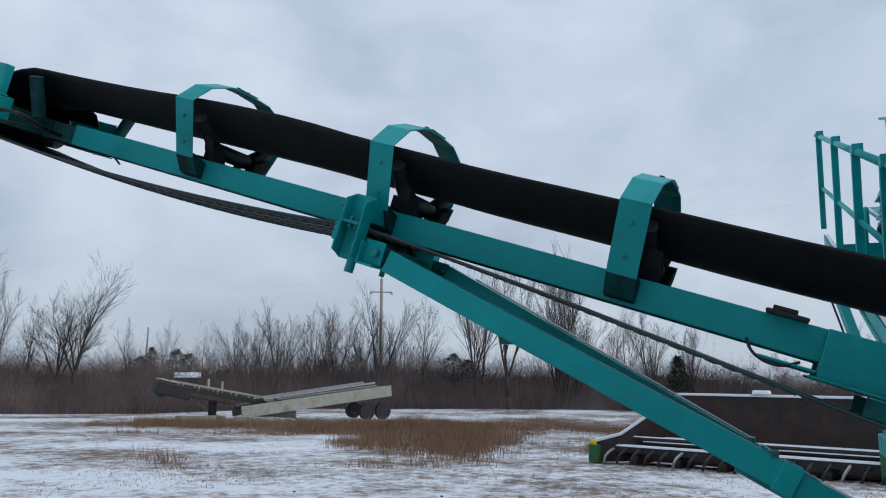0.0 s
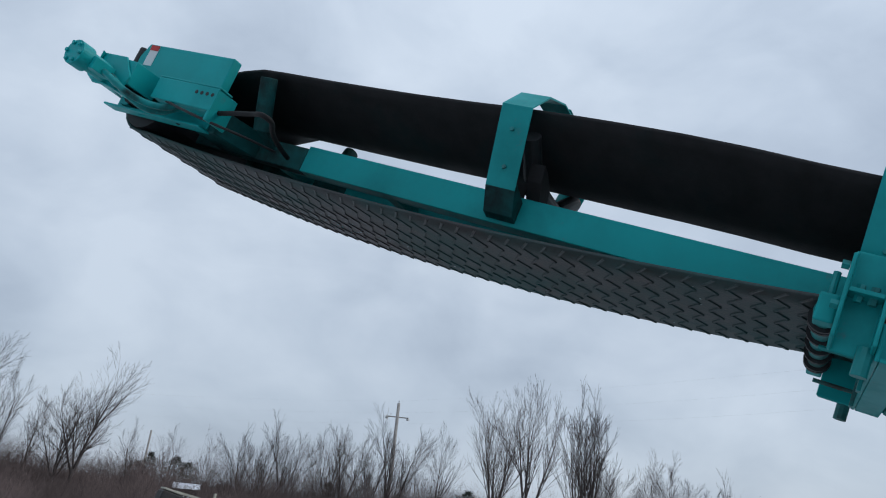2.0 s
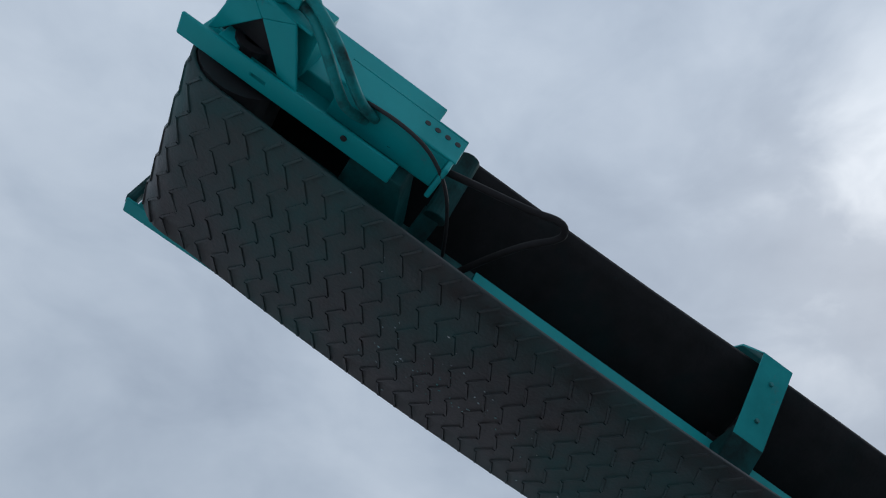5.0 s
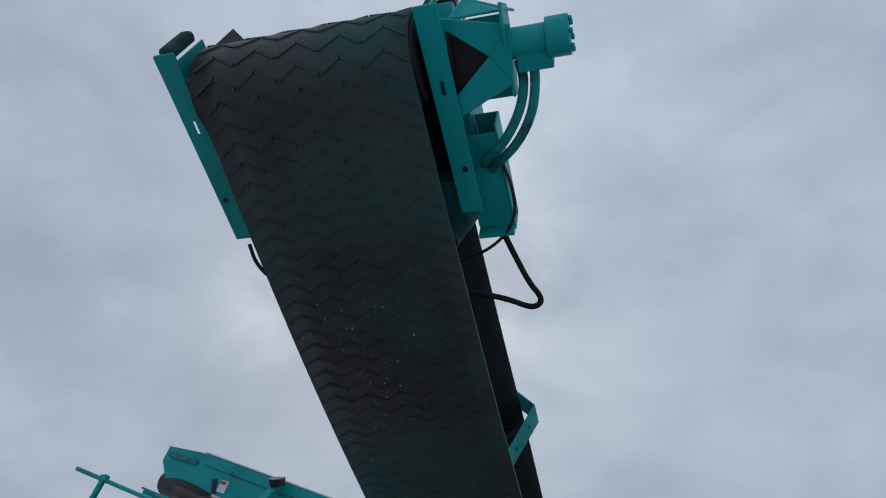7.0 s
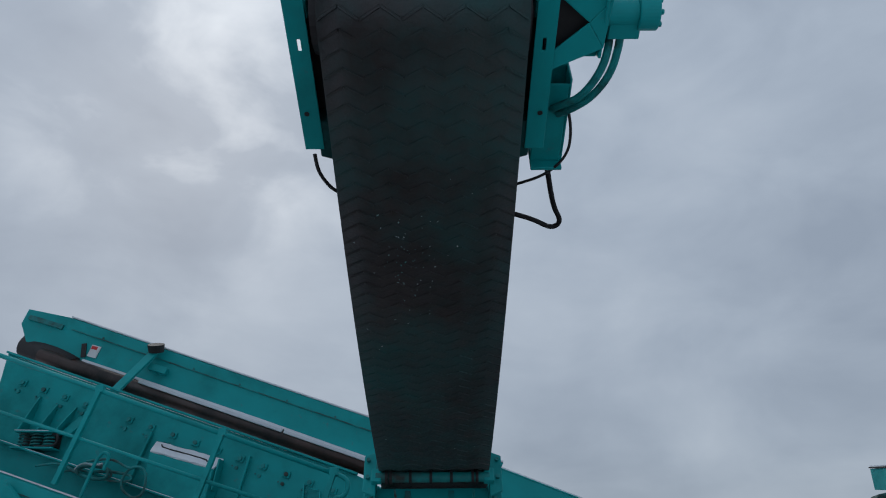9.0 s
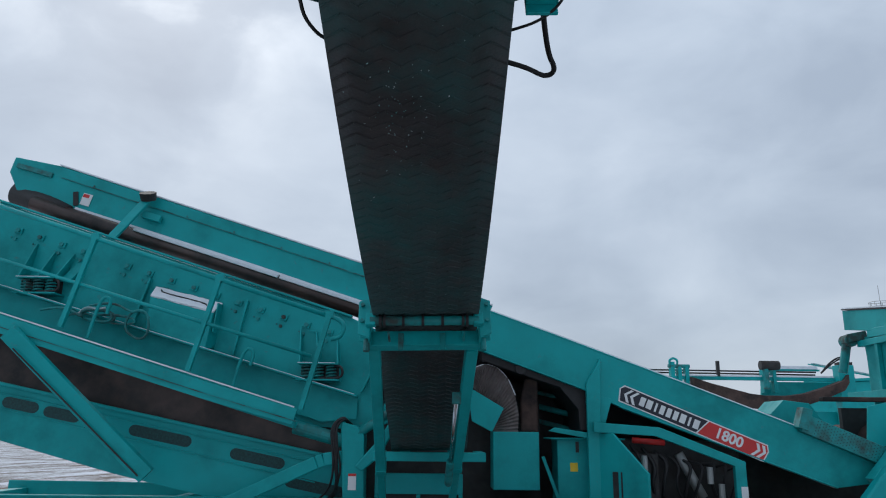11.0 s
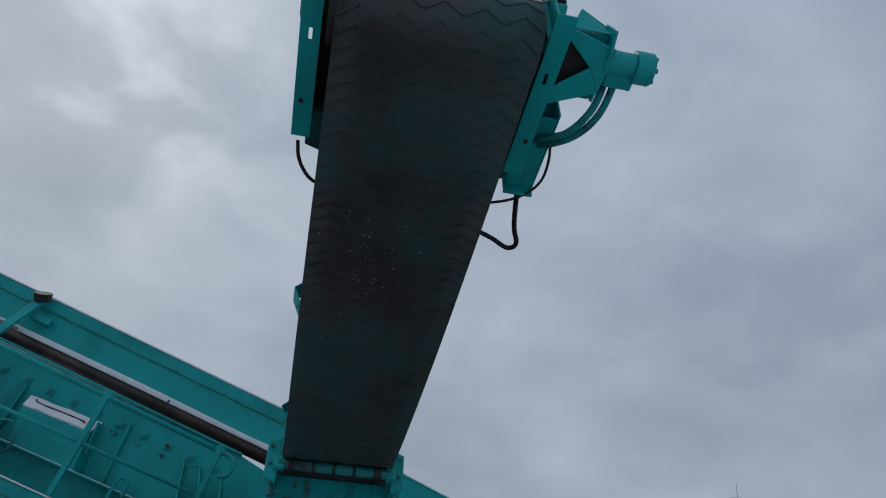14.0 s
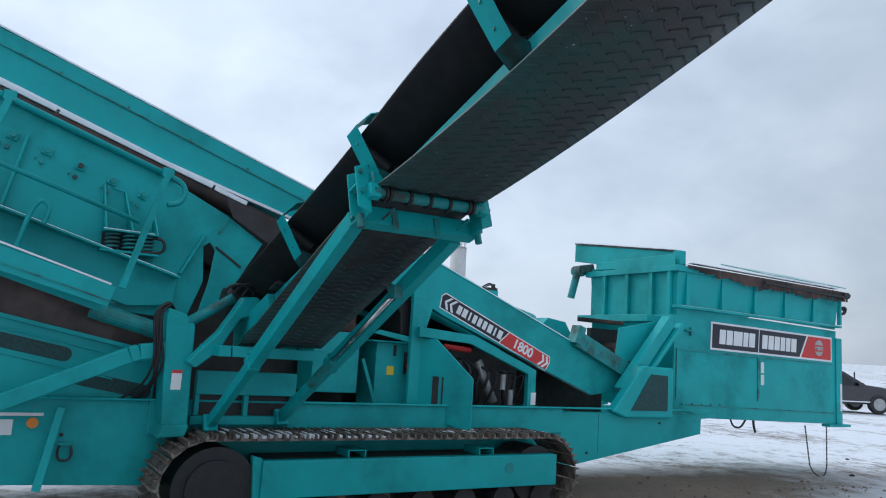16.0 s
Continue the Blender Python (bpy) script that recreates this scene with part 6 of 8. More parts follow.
bm = bx(BM(), 1.76, 1.79, 2.7355, 2.739, 0.9, 1.1)
mpart("sticker_strip", bm, WHITE, cab)
# open engine door swung out to the yard
bm = BM()
door = [(0.0, 0.60), (0.0, 1.20), (0.25, 1.20), (0.62, 0.86), (0.62, 0.36)]
md = Matrix.Translation((1.50, 2.66, 0.0)) @ Matrix.Rotation(radians(-52), 4, "Z")
prism(bm, door, 0, 0.03, md)
dr = mpart("engine_door", bm, TEAL, label="engine bay door standing open", bevel=0.004)
bm = bx(BM(), 0.24, 0.30, -0.004, 0.0, 0.52, 0.86, md)
bx(bm, 0.33, 0.345, -0.004, 0.0, 0.50, 0.86, md)
mpart("door_louvre", bm, DARK, dr, rest="door_louvre")
bm = BM()
FR = [(1.50, 1.30), (2.10, 1.26), (2.86, 0.96), (2.86, 0.58), (2.76, 0.58), (2.76, 0.92), (2.06, 1.18), (1.50, 1.21)]
prism(bm, FR, 2.50, 2.56)
prism(bm, [(1.46, 0.56), (1.56, 0.56), (1.60, 1.9), (1.46, 1.66)], 2.58, 2.63)
prism(bm, [(1.10, 1.215), (1.50, 1.145), (1.50, 1.20), (1.16, 1.25)], 2.62, 2.63)
mpart("engine_bay_frame", bm, TEAL, label="teal arch over the engine bay", bevel=0.005, rest="bay_strut")
bm = bx(BM(), 2.80, 2.86, 2.495, 2.499, 0.62, 0.74)
mpart("frame_label", bm, WHITE, label="small white label")
bm = bx(BM(), 1.85, 3.0, 3.0, 3.7, 0.5, 1.15)
bx(bm, 1.9, 2.15, 2.75, 3.0, 0.56, 1.02)
eng = mpart("engine", bm, DARK, label="dark grimy diesel engine block", bevel=0.015, rest="engine_block")
bm = BM()
cyl(bm, (2.35, 2.8, 1.02), (2.55, 2.78, 0.62), 0.045, 12)
mpart("exhaust_pipe", bm, GREY_METAL, eng, smooth=True)
bm = cyl(BM(), (1.9, 2.72, 1.14), (2.2, 2.72, 1.12), 0.028, 10)
mpart("red_pipe", bm, RED, eng, smooth=True)
bm = BM()
random.seed(5)
for k in range(9):
    x = 1.9 + 0.11 * k
    tube(bm, [(x, 2.8, 1.1 - 0.03 * k), (x + 0.1, 2.7, 0.95 - 0.05 * random.random()), (x + 0.05, 2.72, 0.75), (x + 0.15 * random.random(), 2.8, 0.58)], 0.012 + 0.008 * random.random(), 6)
mpart("engine_hose", bm, BLACK, eng, smooth=True, rest="engine_hose")
bm = BM()
for k, (x, z) in enumerate(((2.0, 0.95), (2.6, 0.85), (2.7, 0.7))):
    cyl(bm, (x, 2.7, z - 0.1), (x, 2.7, z + 0.05), 0.028, 10)
mpart("oil_filter", bm, GREY_METAL, eng, rest="oil_filter")
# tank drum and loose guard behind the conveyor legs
# dark block added to paint the deep shade inside the machine
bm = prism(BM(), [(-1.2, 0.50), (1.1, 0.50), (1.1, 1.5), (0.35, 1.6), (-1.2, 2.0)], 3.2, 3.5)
mpart("inner_bulkhead", bm, DARK, label="added dark block for the shade inside the machine")
# ribbed rubber curtain, bowed over the opening
rim = [Vector((x, 2.80, z)) for x, z in ((0.40, 1.78), (0.453, 1.822), (0.531, 1.849), (0.637, 1.823), (0.744, 1.719), (0.814, 1.552), (0.847, 1.379), (0.839, 1.20))]
inner = [Vector((x, 2.90, z)) for x, z in ((0.38, 1.70), (0.40, 1.66), (0.45, 1.60), (0.53, 1.53), (0.62, 1.46), (0.66, 1.38), (0.65, 1.29), (0.60, 1.20))]
bm = BM()
prev = None
for i in range(64):
    u = i / 63 * 6.999
    j = int(u)
    p, q = rim[j].lerp(rim[j + 1], u - j), inner[j].lerp(inner[j + 1], u - j)
    lift = Vector((0, -0.012 * (i % 2), 0))
    cur = [bm.verts.new(p.lerp(q, w) + lift * (1 - w * 0.4) + Vector((0, -0.03 * math.sin(math.pi * w), 0))) for w in (0, 0.33, 0.66, 1)]
    if prev:
        for a in range(3):
            bm.faces.new((prev[a], cur[a], cur[a + 1], prev[a + 1]))
    prev = cur
cu = mpart("rubber_curtain", bm, CURTAIN, label="grey-brown ribbed rubber curtain")
mod = cu.modifiers.new("thickness", "SOLIDIFY")
mod.thickness = 0.012
mpart("curtain_rim", tube(BM(), rim[:6], 0.011, 6), SNOW, cu, "snowy curtain rim", smooth=True)
# dark panel added as painted shade at the back of the bay
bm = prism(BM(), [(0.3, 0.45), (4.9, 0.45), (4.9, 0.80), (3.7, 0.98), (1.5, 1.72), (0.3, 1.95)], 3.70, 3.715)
mpart("bay_back_panel", bm, DARK, label="added dark panel for the shade behind the engine bay")
bm = prism(BM(), [(0.36, 1.63), (0.703, 1.426), (0.59, 1.20), (0.40, 1.30)], 2.74, 2.76)
mpart("chute_side_plate", bm, TEAL, label="teal chute side plate", bevel=0.003)
bm = prism(BM(), [(0.925, 1.72), (1.045, 1.72), (1.04, 1.20), (0.875, 1.20), (0.878, 1.52)], 2.86, 2.94)
mpart("rusty_chute", bm, RUSTBELT, label="rusty brown curtain post", bevel=0.02)
arch = [(0.473, 1.99), (0.775, 1.90), (1.056, 1.79), (1.374, 1.77), (1.507, 1.53), (1.585, 1.22), (1.411, 1.22), (1.399, 1.42), (1.23, 1.628), (0.95, 1.72), (0.492, 1.876)]
mpart("belt_return_guard", prism(BM(), arch, 2.70, 3.60), BLACK, label="black rubber sheet curving under the main conveyor", bevel=0.01)
mpart("conveyor_gusset", prism(BM(), [(1.486, 1.57), (1.702, 1.52), (1.611, 1.215), (1.52, 1.215)], 2.62, 2.64), TEAL, label="teal gusset under the main conveyor", bevel=0.003)
for x, z, r in ((1.08, 1.62, 0.022), (1.10, 1.47, 0.030), (1.06, 1.33, 0.025)):
    mpart("cross_tube", cyl(BM(), (x, 3.35, z), (x + 0.40, 3.30, z - 0.10), r, 12), TEAL_WORN, label="oversprayed tube under the conveyor", smooth=True)
mpart("roller_bracket", cyl(BM(), (0.86, 2.66, 1.80), (0.86, 2.72, 1.80), 0.055, 14), BLACK, label="dark roller end under the conveyor", bevel=0.005)
bm = bx(BM(), 0.60, 1.03, 2.74, 3.1, 0.67, 1.205)
mpart("side_locker", bm, TEAL, label="plain teal locker beside the cabinet", bevel=0.006)
mpart("cabinet_stay", beam(BM(), (1.06, 2.72, 0.98), (1.20, 2.70, 0.58), 0.02, 0.03), TEAL, label="thin diagonal teal stay", bevel=0.003)
# panelled box and chute before the hopper
bm = prism(BM(), [(3.73, 0.58), (3.92, 0.52), (4.63, 0.52), (4.63, 1.07), (4.16, 1.075)], 2.30, 2.42)
pb = mpart("triangular_box", bm, TEAL, label="teal triangular box with a dark mesh panel", bevel=0.02)
bm = prism(BM(), [(3.98, 0.60), (4.53, 0.60), (4.53, 0.98), (4.27, 0.99)], 2.292, 2.298)
mpart("mesh_panel", bm, SLOT, pb, "dark teal mesh panel")
bm = beam(BM(), (3.98, 2.45, 0.78), (4.78, 2.52, 1.62), 0.12, 0.14)
beam(bm, (4.1, 2.42, 0.74), (4.92, 2.48, 1.58), 0.10, 0.05)
mpart("inclined_chute", bm, TEAL, label="inclined teal chute beside the hopper", bevel=0.006, rest="chute_side")
bm = cyl(BM(), (4.36, 2.75, 1.18), (4.36, 3.7, 1.18), 0.145, 28)
mpart("chute_drum", bm, RUSTBELT, label="rusty tail drum")
mpart("rusty_lip", bx(BM(), 3.86, 4.50, 2.95, 3.05, 1.54, 1.585), RUSTBELT, label="rusty lip of the feed opening", bevel=0.01)
# black panel added to paint the shade inside the feed opening
mpart("feed_opening", bx(BM(), 4.08, 4.66, 3.06, 3.12, 1.08, 1.48), BLACK, label="black panel for the shade behind the tail drum")
bm = prism(BM(), [(4.05, 1.10), (4.10, 1.48), (4.72, 1.61), (4.80, 1.56), (4.30, 1.12)], 2.62, 2.64)
prism(bm, [(3.50, 1.26), (3.46, 1.42), (3.60, 1.56), (3.86, 1.53), (4.02, 1.30), (3.75, 1.27)], 3.25, 3.7)
bx(bm, 4.62, 4.9, 2.7, 3.9, 1.60, 1.68)
mpart("deflector_plate", bm, TEAL, label="teal deflector plates", bevel=0.004, rest="deflector_plate")
# dark boot where the raised conveyor feeds the screen
bm = prism(BM(), [(-0.45, 2.30), (0.62, 2.05), (0.70, 1.60), (0.1, 1.50), (-0.45, 1.75)], 2.98, 3.6)
mpart("feed_boot", bm, RUBBER_TOP, label="black rubber feed boot", bevel=0.02)

# ---- yard and distance ----
def gz(x, y):
    return ground_height(x, y)


def root(name, x, y, label, category, group="", kind="", z=None):
    ob = empty(name, (x, y, gz(x, y) if z is None else z))
    tagged(ob, label, category, group, kind)
    return ob


def tpart(name, bm, material, thing, label="", bevel=0.0, smooth=False):
    """A part given in world coordinates, hung under its thing."""
    ob = part(name, bm, material, None, label, bevel, smooth)
    ob.parent = thing
    if thing.parent is None:
        ob.matrix_parent_inverse = Matrix.LocRotScale(thing.location, thing.rotation_euler, None).inverted()
    return ob


# utility poles with their cables
POLES = ((-62.7, -34.4, 10.8), (-60.3, -63.4, 6.4), (-38.3, 19.5, 12.2))
for i, (x, y, top) in enumerate(POLES):
    p = root("utility_pole", x, y, "weathered grey wooden utility pole with a crossarm", "utility pole", "power line poles")
    g = gz(x, y)
    tpart("pole_shaft", cyl(BM(), (x, y, g - 0.2), (x, y, top), 0.23 if i != 1 else 0.15, 12, 0.15 if i != 1 else 0.10), WOODGREY, p, smooth=True)
    if i != 1:
        d = Vector((0.87, 0.5, 0)) if i == 0 else Vector((0.9, 0.4, 0))
        d = Vector((-d.y, d.x, 0))
        c = Vector((x, y, top - 1.35))
        tpart("crossarm", beam(BM(), c - d * 1.1, c + d * 1.1, 0.12, 0.10), WOODGREY, p)
        for k in (-1.05, 1.05):
            q = c + d * k
            tpart("lamp_head", cyl(BM(), q + Vector((0, 0, -0.22)), q + Vector((0, 0, 0.03)), 0.17, 10, 0.09), GREY_METAL, p)
        tpart("insulator", cyl(BM(), (x, y, top), (x, y, top + 0.25), 0.05, 8), GREY_METAL, p)


def cable(a, b, sag, r=0.0022):
    a, b = Vector(a), Vector(b)
    pts = [a.lerp(b, i / 24) - Vector((0, 0, 4 * sag * (i / 24) * (1 - i / 24))) for i in range(25)]
    return tube(BM(), pts, r, 4, 0)


for dz, sag in ((0.2, 0.5), (-0.9, 0.7), (-1.9, 0.9)):
    for a, b in ((POLES[0], POLES[2]), (POLES[2], (-60.0, 90.0, 13.0)), (POLES[0], (-66.0, -100.0, 11.5))):
        ob = part("power_cable", cable((a[0], a[1], a[2] + dz), (b[0], b[1], b[2] + dz), sag), GREY_METAL)
        tagged(ob, "thin dark power cable strung between poles", "cable", "power cables")


# bare trees
def grow(bm, p, d, r, length, depth, rng, opening=0.7, seg=4):
    """A limb that bends upwards and bears finer limbs along its length."""
    steps = 4 if depth > 1 else (3 if depth == 1 else 1)
    ring = None
    s = d.orthogonal().normalized()
    for i in range(steps + 1):
        k = i / steps
        rad = max(0.0045, r * (1 - 0.75 * k))
        u = d.cross(s).normalized()
        s = u.cross(d).normalized()
        new_ring = [bm.verts.new(p + (s * math.cos(a) + u * math.sin(a)) * rad) for a in [2 * math.pi * j / seg for j in range(seg)]]
        if ring:
            for j in range(seg):
                bm.faces.new((ring[j], ring[(j + 1) % seg], new_ring[(j + 1) % seg], new_ring[j]))
        ring = new_ring
        if depth > 0 and i > 0:
            for _ in range(2 if rng.random() < 0.8 else 1):
                a = rng.uniform(0, 2 * math.pi)
                side = (s * math.cos(a) + u * math.sin(a))
                bd = (d + side * rng.uniform(0.45, 1.0) * opening + Vector((0, 0, 0.12))).normalized()
                grow(bm, p.copy(), bd, rad * 0.6, length * rng.uniform(0.45, 0.72) * (1.1 - 0.45 * k), depth - 1, rng, opening, 3)
        if i < steps:
            d = (d + Vector((rng.uniform(-1, 1), rng.uniform(-1, 1), 0.25)) * 0.07).normalized()
            p = p + d * (length / steps)


def tree_kind(seed, spread, stems, opening, depth, trunk_h, lean=0.0):
    """A tree of about 8 m with its crown leaning to local +x."""
    rng = random.Random(seed)
    t = empty("bare_tree")
    bm = BM()
    fork = Vector((0.1 + lean * trunk_h * 0.4, 0.05, trunk_h))
    cyl(bm, (0, 0, -0.5), fork * 0.5, 0.15, 8, 0.12)
    cyl(bm, fork * 0.5, fork, 0.12, 8, 0.10)
    part("trunk", bm, BARK, t, smooth=True)
    bm = BM()
    for i in range(stems):
        a = 2 * math.pi * (i + rng.uniform(-0.3, 0.3)) / stems
        sp = spread * rng.uniform(0.45, 1.0) if i else 0.08
        d = Vector((math.cos(a) * sp + lean, math.sin(a) * sp, 1)).normalized()
        grow(bm, fork * rng.uniform(0.75, 1.0), d, 0.07 if i else 0.085, rng.uniform(3.4, 4.6) if i else 4.9, depth, rng, opening)
    crown = part("crown", bm, BARK, t, "fine leafless twigs")
    return t, max(v.co.z for v in crown.data.vertices)


KINDS = [tree_kind(11, 0.35, 3, 0.55, 3, 2.2), tree_kind(23, 0.5, 4, 0.6, 3, 1.8), tree_kind(37, 0.22, 4, 0.5, 3, 1.0),
         tree_kind(44, 0.95, 5, 0.72, 3, 2.7, 0.14), tree_kind(53, 0.25, 2, 0.6, 3, 2.0)]
TREES = ((-25.6, -45.2, 10.2, 3), (-29.4, -45.0, 8.6, 4), (-32.4, -41.5, 10.1, 3), (-32.3, -42.9, 8.0, 3), (-33.4, -47.1, 7.5, 4), (-38.5, -42.8, 6.4, 4), (-51.1, -51.4, 7.8, 4), (-57.2, -52.1, 7.8, 4),
         (-54.7, -45.9, 8.8, 1), (-54.4, -43.0, 9.1, 1), (-53.9, -40.4, 9.9, 1), (-57.3, -39.0, 9.2, 4), (-56.2, -36.9, 9.5, 0), (-55.1, -34.9, 9.3, 0), (-58.0, -33.9, 9.9, 1), (-55.4, -30.4, 9.9, 1),
         (-64.3, -32.7, 8.7, 4), (-55.3, -26.1, 8.8, 4), (-53.3, -20.4, 10.8, 0), (-59.1, -22.2, 11.0, 4), (-52.4, -17.3, 12.0, 0), (-57.2, -14.8, 12.6, 2), (-55.5, -13.5, 12.0, 2), (-57.6, -13.2, 8.3, 1),
         (-62.1, -11.2, 7.5, 1), (-60.4, -9.5, 8.3, 4), (-62.6, -8.0, 8.2, 1), (-59.0, -4.4, 7.1, 2), (-77.2, -1.4, 5.3, 3), (-23.1, -44.3, 9.0, 3), (-22.9, -46.7, 8.8, 1), (-72.2, 2.6, 5.6, 1),
         (-66.0, 9.0, 8.0, 1), (-66.0, 16.0, 9.0, 0))
used = set()
for i, (x, y, h, k) in enumerate(TREES):
    src, tall = KINDS[k]
    turn = 2.2 + 0.5 * math.sin(i * 1.7) if k == 3 else i * 2.4
    m = Matrix.Translation((x, y, gz(x, y))) @ Matrix.Rotation(turn, 4, "Z") @ Matrix.Scale((h * (1.14 if -32 < y < -3 else 1.0) + 0.8) / tall, 4)
    if k not in used:
        used.add(k)
        t = src
    else:
        t = copy_thing(src, m)
    t.matrix_basis = m
    tagged(t, "broad leafless tree with a rounded crown of fine twigs" if k == 3 else "tall leafless tree with fine grey-brown twigs", "tree", "bare trees at the field edge")

# evergreens: a cedar in the open, a round dark clump and some behind the brush by the house
EVERGREENS = ((-56.9, -5.0, 5.0, 0.30), (-58.6, -24.6, 5.5, 0.42), (-57.6, -22.8, 4.9, 0.40), (-59.3, -61.6, 6.4, 0.30), (-61.1, -59.7, 6.2, 0.36), (-60.5, -57.4, 5.7, 0.38), (-58.5, -62.4, 5.4, 0.34),
              (-61.0, -40.0, 5.2, 0.3), (-62.0, -33.0, 4.8, 0.34))
for x, y, h, wide in EVERGREENS:
    t = root("evergreen_tree", x, y, "dark bushy evergreen among the bare trees", "tree", "evergreens")
    g = gz(x, y)
    tpart("trunk", cyl(BM(), (x, y, g - 0.1), (x, y, g + h * 0.95), 0.12, 6, 0.02), BARK, t)
    rng = random.Random(int(-x * 10))
    bm = BM()
    for i in range(3200):
        k = rng.random()
        lobe = 1 + 0.25 * math.sin(k * 31 + rng.uniform(-0.4, 0.4))
        rr = h * wide * math.sin(math.pi * min(1.0, 0.18 + 0.82 * k)) ** 0.8 * lobe + 0.1 if wide > 0.3 else (1 - k) ** 0.75 * h * wide * lobe + 0.1
        a = rng.uniform(0, 2 * math.pi)
        q = rng.uniform(0.25, 1.05)
        p = Vector((x + rr * q * math.cos(a), y + rr * q * math.sin(a), g + 0.2 + k * (h - 0.3)))
        d = Vector((math.cos(a), math.sin(a), rng.uniform(-0.4, 0.7))) * rng.uniform(0.15, 0.38)
        w = Vector((-math.sin(a), math.cos(a), rng.uniform(-0.6, 0.6))) * rng.uniform(0.025, 0.07)
        addmesh(bm, [p - w, p + w, p + d], ((0, 1, 2),))
    tpart("needles", bm, CEDAR, t)


# brush belt behind the field: countless stems
def belt(deg):
    """Nearest distance of the brush along an azimuth, from the side conveyor's tail."""
    near = min(1.0, max(0.0, (deg - 214) / 20))
    return 58.5 - 9 * near * near * (3 - 2 * near)


def brush_top(deg, D):
    """Usual height of the thicket: rounded clumps with dips between them."""
    a = 5.9 + 1.2 * noise.noise((deg * 0.16, 0.5, 0)) + 0.9 * noise.noise((deg * 0.55, D * 0.06, 3)) + 0.5 * noise.noise((deg * 1.7, D * 0.2, 6))
    return a * (1.0 - 0.28 * min(1.0, max(0.0, (196 - deg) / 16)) - 0.2 * min(1.0, max(0.0, (deg - 222) / 8)))


rng = random.Random(3)
bm_v, bm_f = [], []
for i in range(70000):
    deg = rng.uniform(166, 246)
    az = radians(deg)
    base = belt(deg)
    dep = rng.random() ** 1.2
    D = base + 20 * dep
    ca, sa = math.cos(az), math.sin(az)
    x, y = 3 + D * ca, 1.4 + D * sa
    hgt = brush_top(deg, D) * rng.uniform(0.3, 1.08) * (0.45 + 0.55 * min(1.0, dep * 2.5)) * (D / 72) ** 0.5
    if rng.random() < 0.05:
        hgt *= rng.uniform(1.1, 1.5)
    g = gz(x, y)
    lx, ly = rng.gauss(0, 0.38) * hgt, rng.gauss(0, 0.38) * hgt
    if 221 < deg < 224.6 and D < 70:
        hgt *= 0.6
    w = rng.uniform(0.008, 0.02)
    n0 = len(bm_v)
    bm_v += [(x + sa * w, y - ca * w, g), (x - sa * w, y + ca * w, g), (x + lx, y + ly, g + hgt)]
    bm_f.append((n0, n0 + 1, n0 + 2))
    for _ in range(7):
        k = rng.uniform(0.1, 0.95)
        qx, qy, qz = x + lx * k, y + ly * k, g + hgt * k
        e = rng.uniform(-0.9, 0.9)
        v = w * 0.5
        n0 = len(bm_v)
        bm_v += [(qx + sa * v, qy - ca * v, qz), (qx - sa * v, qy + ca * v, qz), (qx - sa * e, qy + ca * e, qz + rng.uniform(-0.1, 0.7))]
        bm_f.append((n0, n0 + 1, n0 + 2))
me = bpy.data.meshes.new("brush")
me.from_pydata(bm_v, [], bm_f)
me.materials.append(BRUSH)
tagged(new("brush", me), "dense brown leafless brush along the field edge", "brush", kind="stuff")
# low wooded bank inside the brush
bm = BM()
prev = None
for i in range(801):
    deg = 166 + 0.1 * i
    az = radians(deg)
    D = belt(deg) + 17
    x, y = 3 + D * math.cos(az), 1.4 + D * math.sin(az)
    hgt = 0.62 * brush_top(deg, D) + rng.uniform(-0.35, 0.35)
    cur = (bm.verts.new((x, y, gz(x, y) - 0.4)), bm.verts.new((x * 1.01, y * 1.01, gz(x, y) + max(0.8, hgt))), bm.verts.new((x * 1.08, y * 1.08, gz(x, y) - 0.6)))
    if prev:
        bm.faces.new((prev[0], cur[0], cur[1], prev[1]))
        bm.faces.new((prev[1], cur[1], cur[2], prev[2]))
    prev = cur
tagged(part("wooded_bank", bm, BANK), "dim brown wooded bank inside the brush", "bank", kind="structure")

# dead weeds in the field
bm_v, bm_f = [], []
for i in range(60000):
    az = radians(rng.uniform(178, 226))
    D = 14 + (38 if math.degrees(az) < 207 else 26) * rng.random() ** 0.75
    x, y = 3 + D * math.cos(az), 1.4 + D * math.sin(az)
    thick = noise.noise((x * 0.10 + 3, y * 0.15, 2)) + 0.5 * noise.noise((x * 0.55, y * 0.55, 7)) + 0.25 * noise.noise((x * 2.1, y * 2.1, 1))
    thick -= 0.05 + (0.25 if D < 19 else 0) + (0.30 if math.degrees(az) > 212 and D < 27 else 0) - 0.34 * math.exp(-((math.degrees(az) - 202) / 7) ** 2)
    if thick < rng.uniform(-0.1, 0.25):
        continue
    g = gz(x, y)
    hgt = rng.uniform(0.10, 0.34) + 0.6 * max(0.0, thick) * rng.random()
    tan = Vector((-math.sin(az), math.cos(az), 0))
    w = tan * rng.uniform(0.003, 0.009)
    for _ in range(3):
        q = Vector((x + rng.gauss(0, 0.12), y + rng.gauss(0, 0.12), g - 0.02))
        e2 = q + Vector((rng.gauss(0, 0.10), rng.gauss(0, 0.10), hgt * rng.uniform(0.5, 1.1)))
        n0 = len(bm_v)
        bm_v += [q - w, q + w, e2]
        bm_f.append((n0, n0 + 1, n0 + 2))
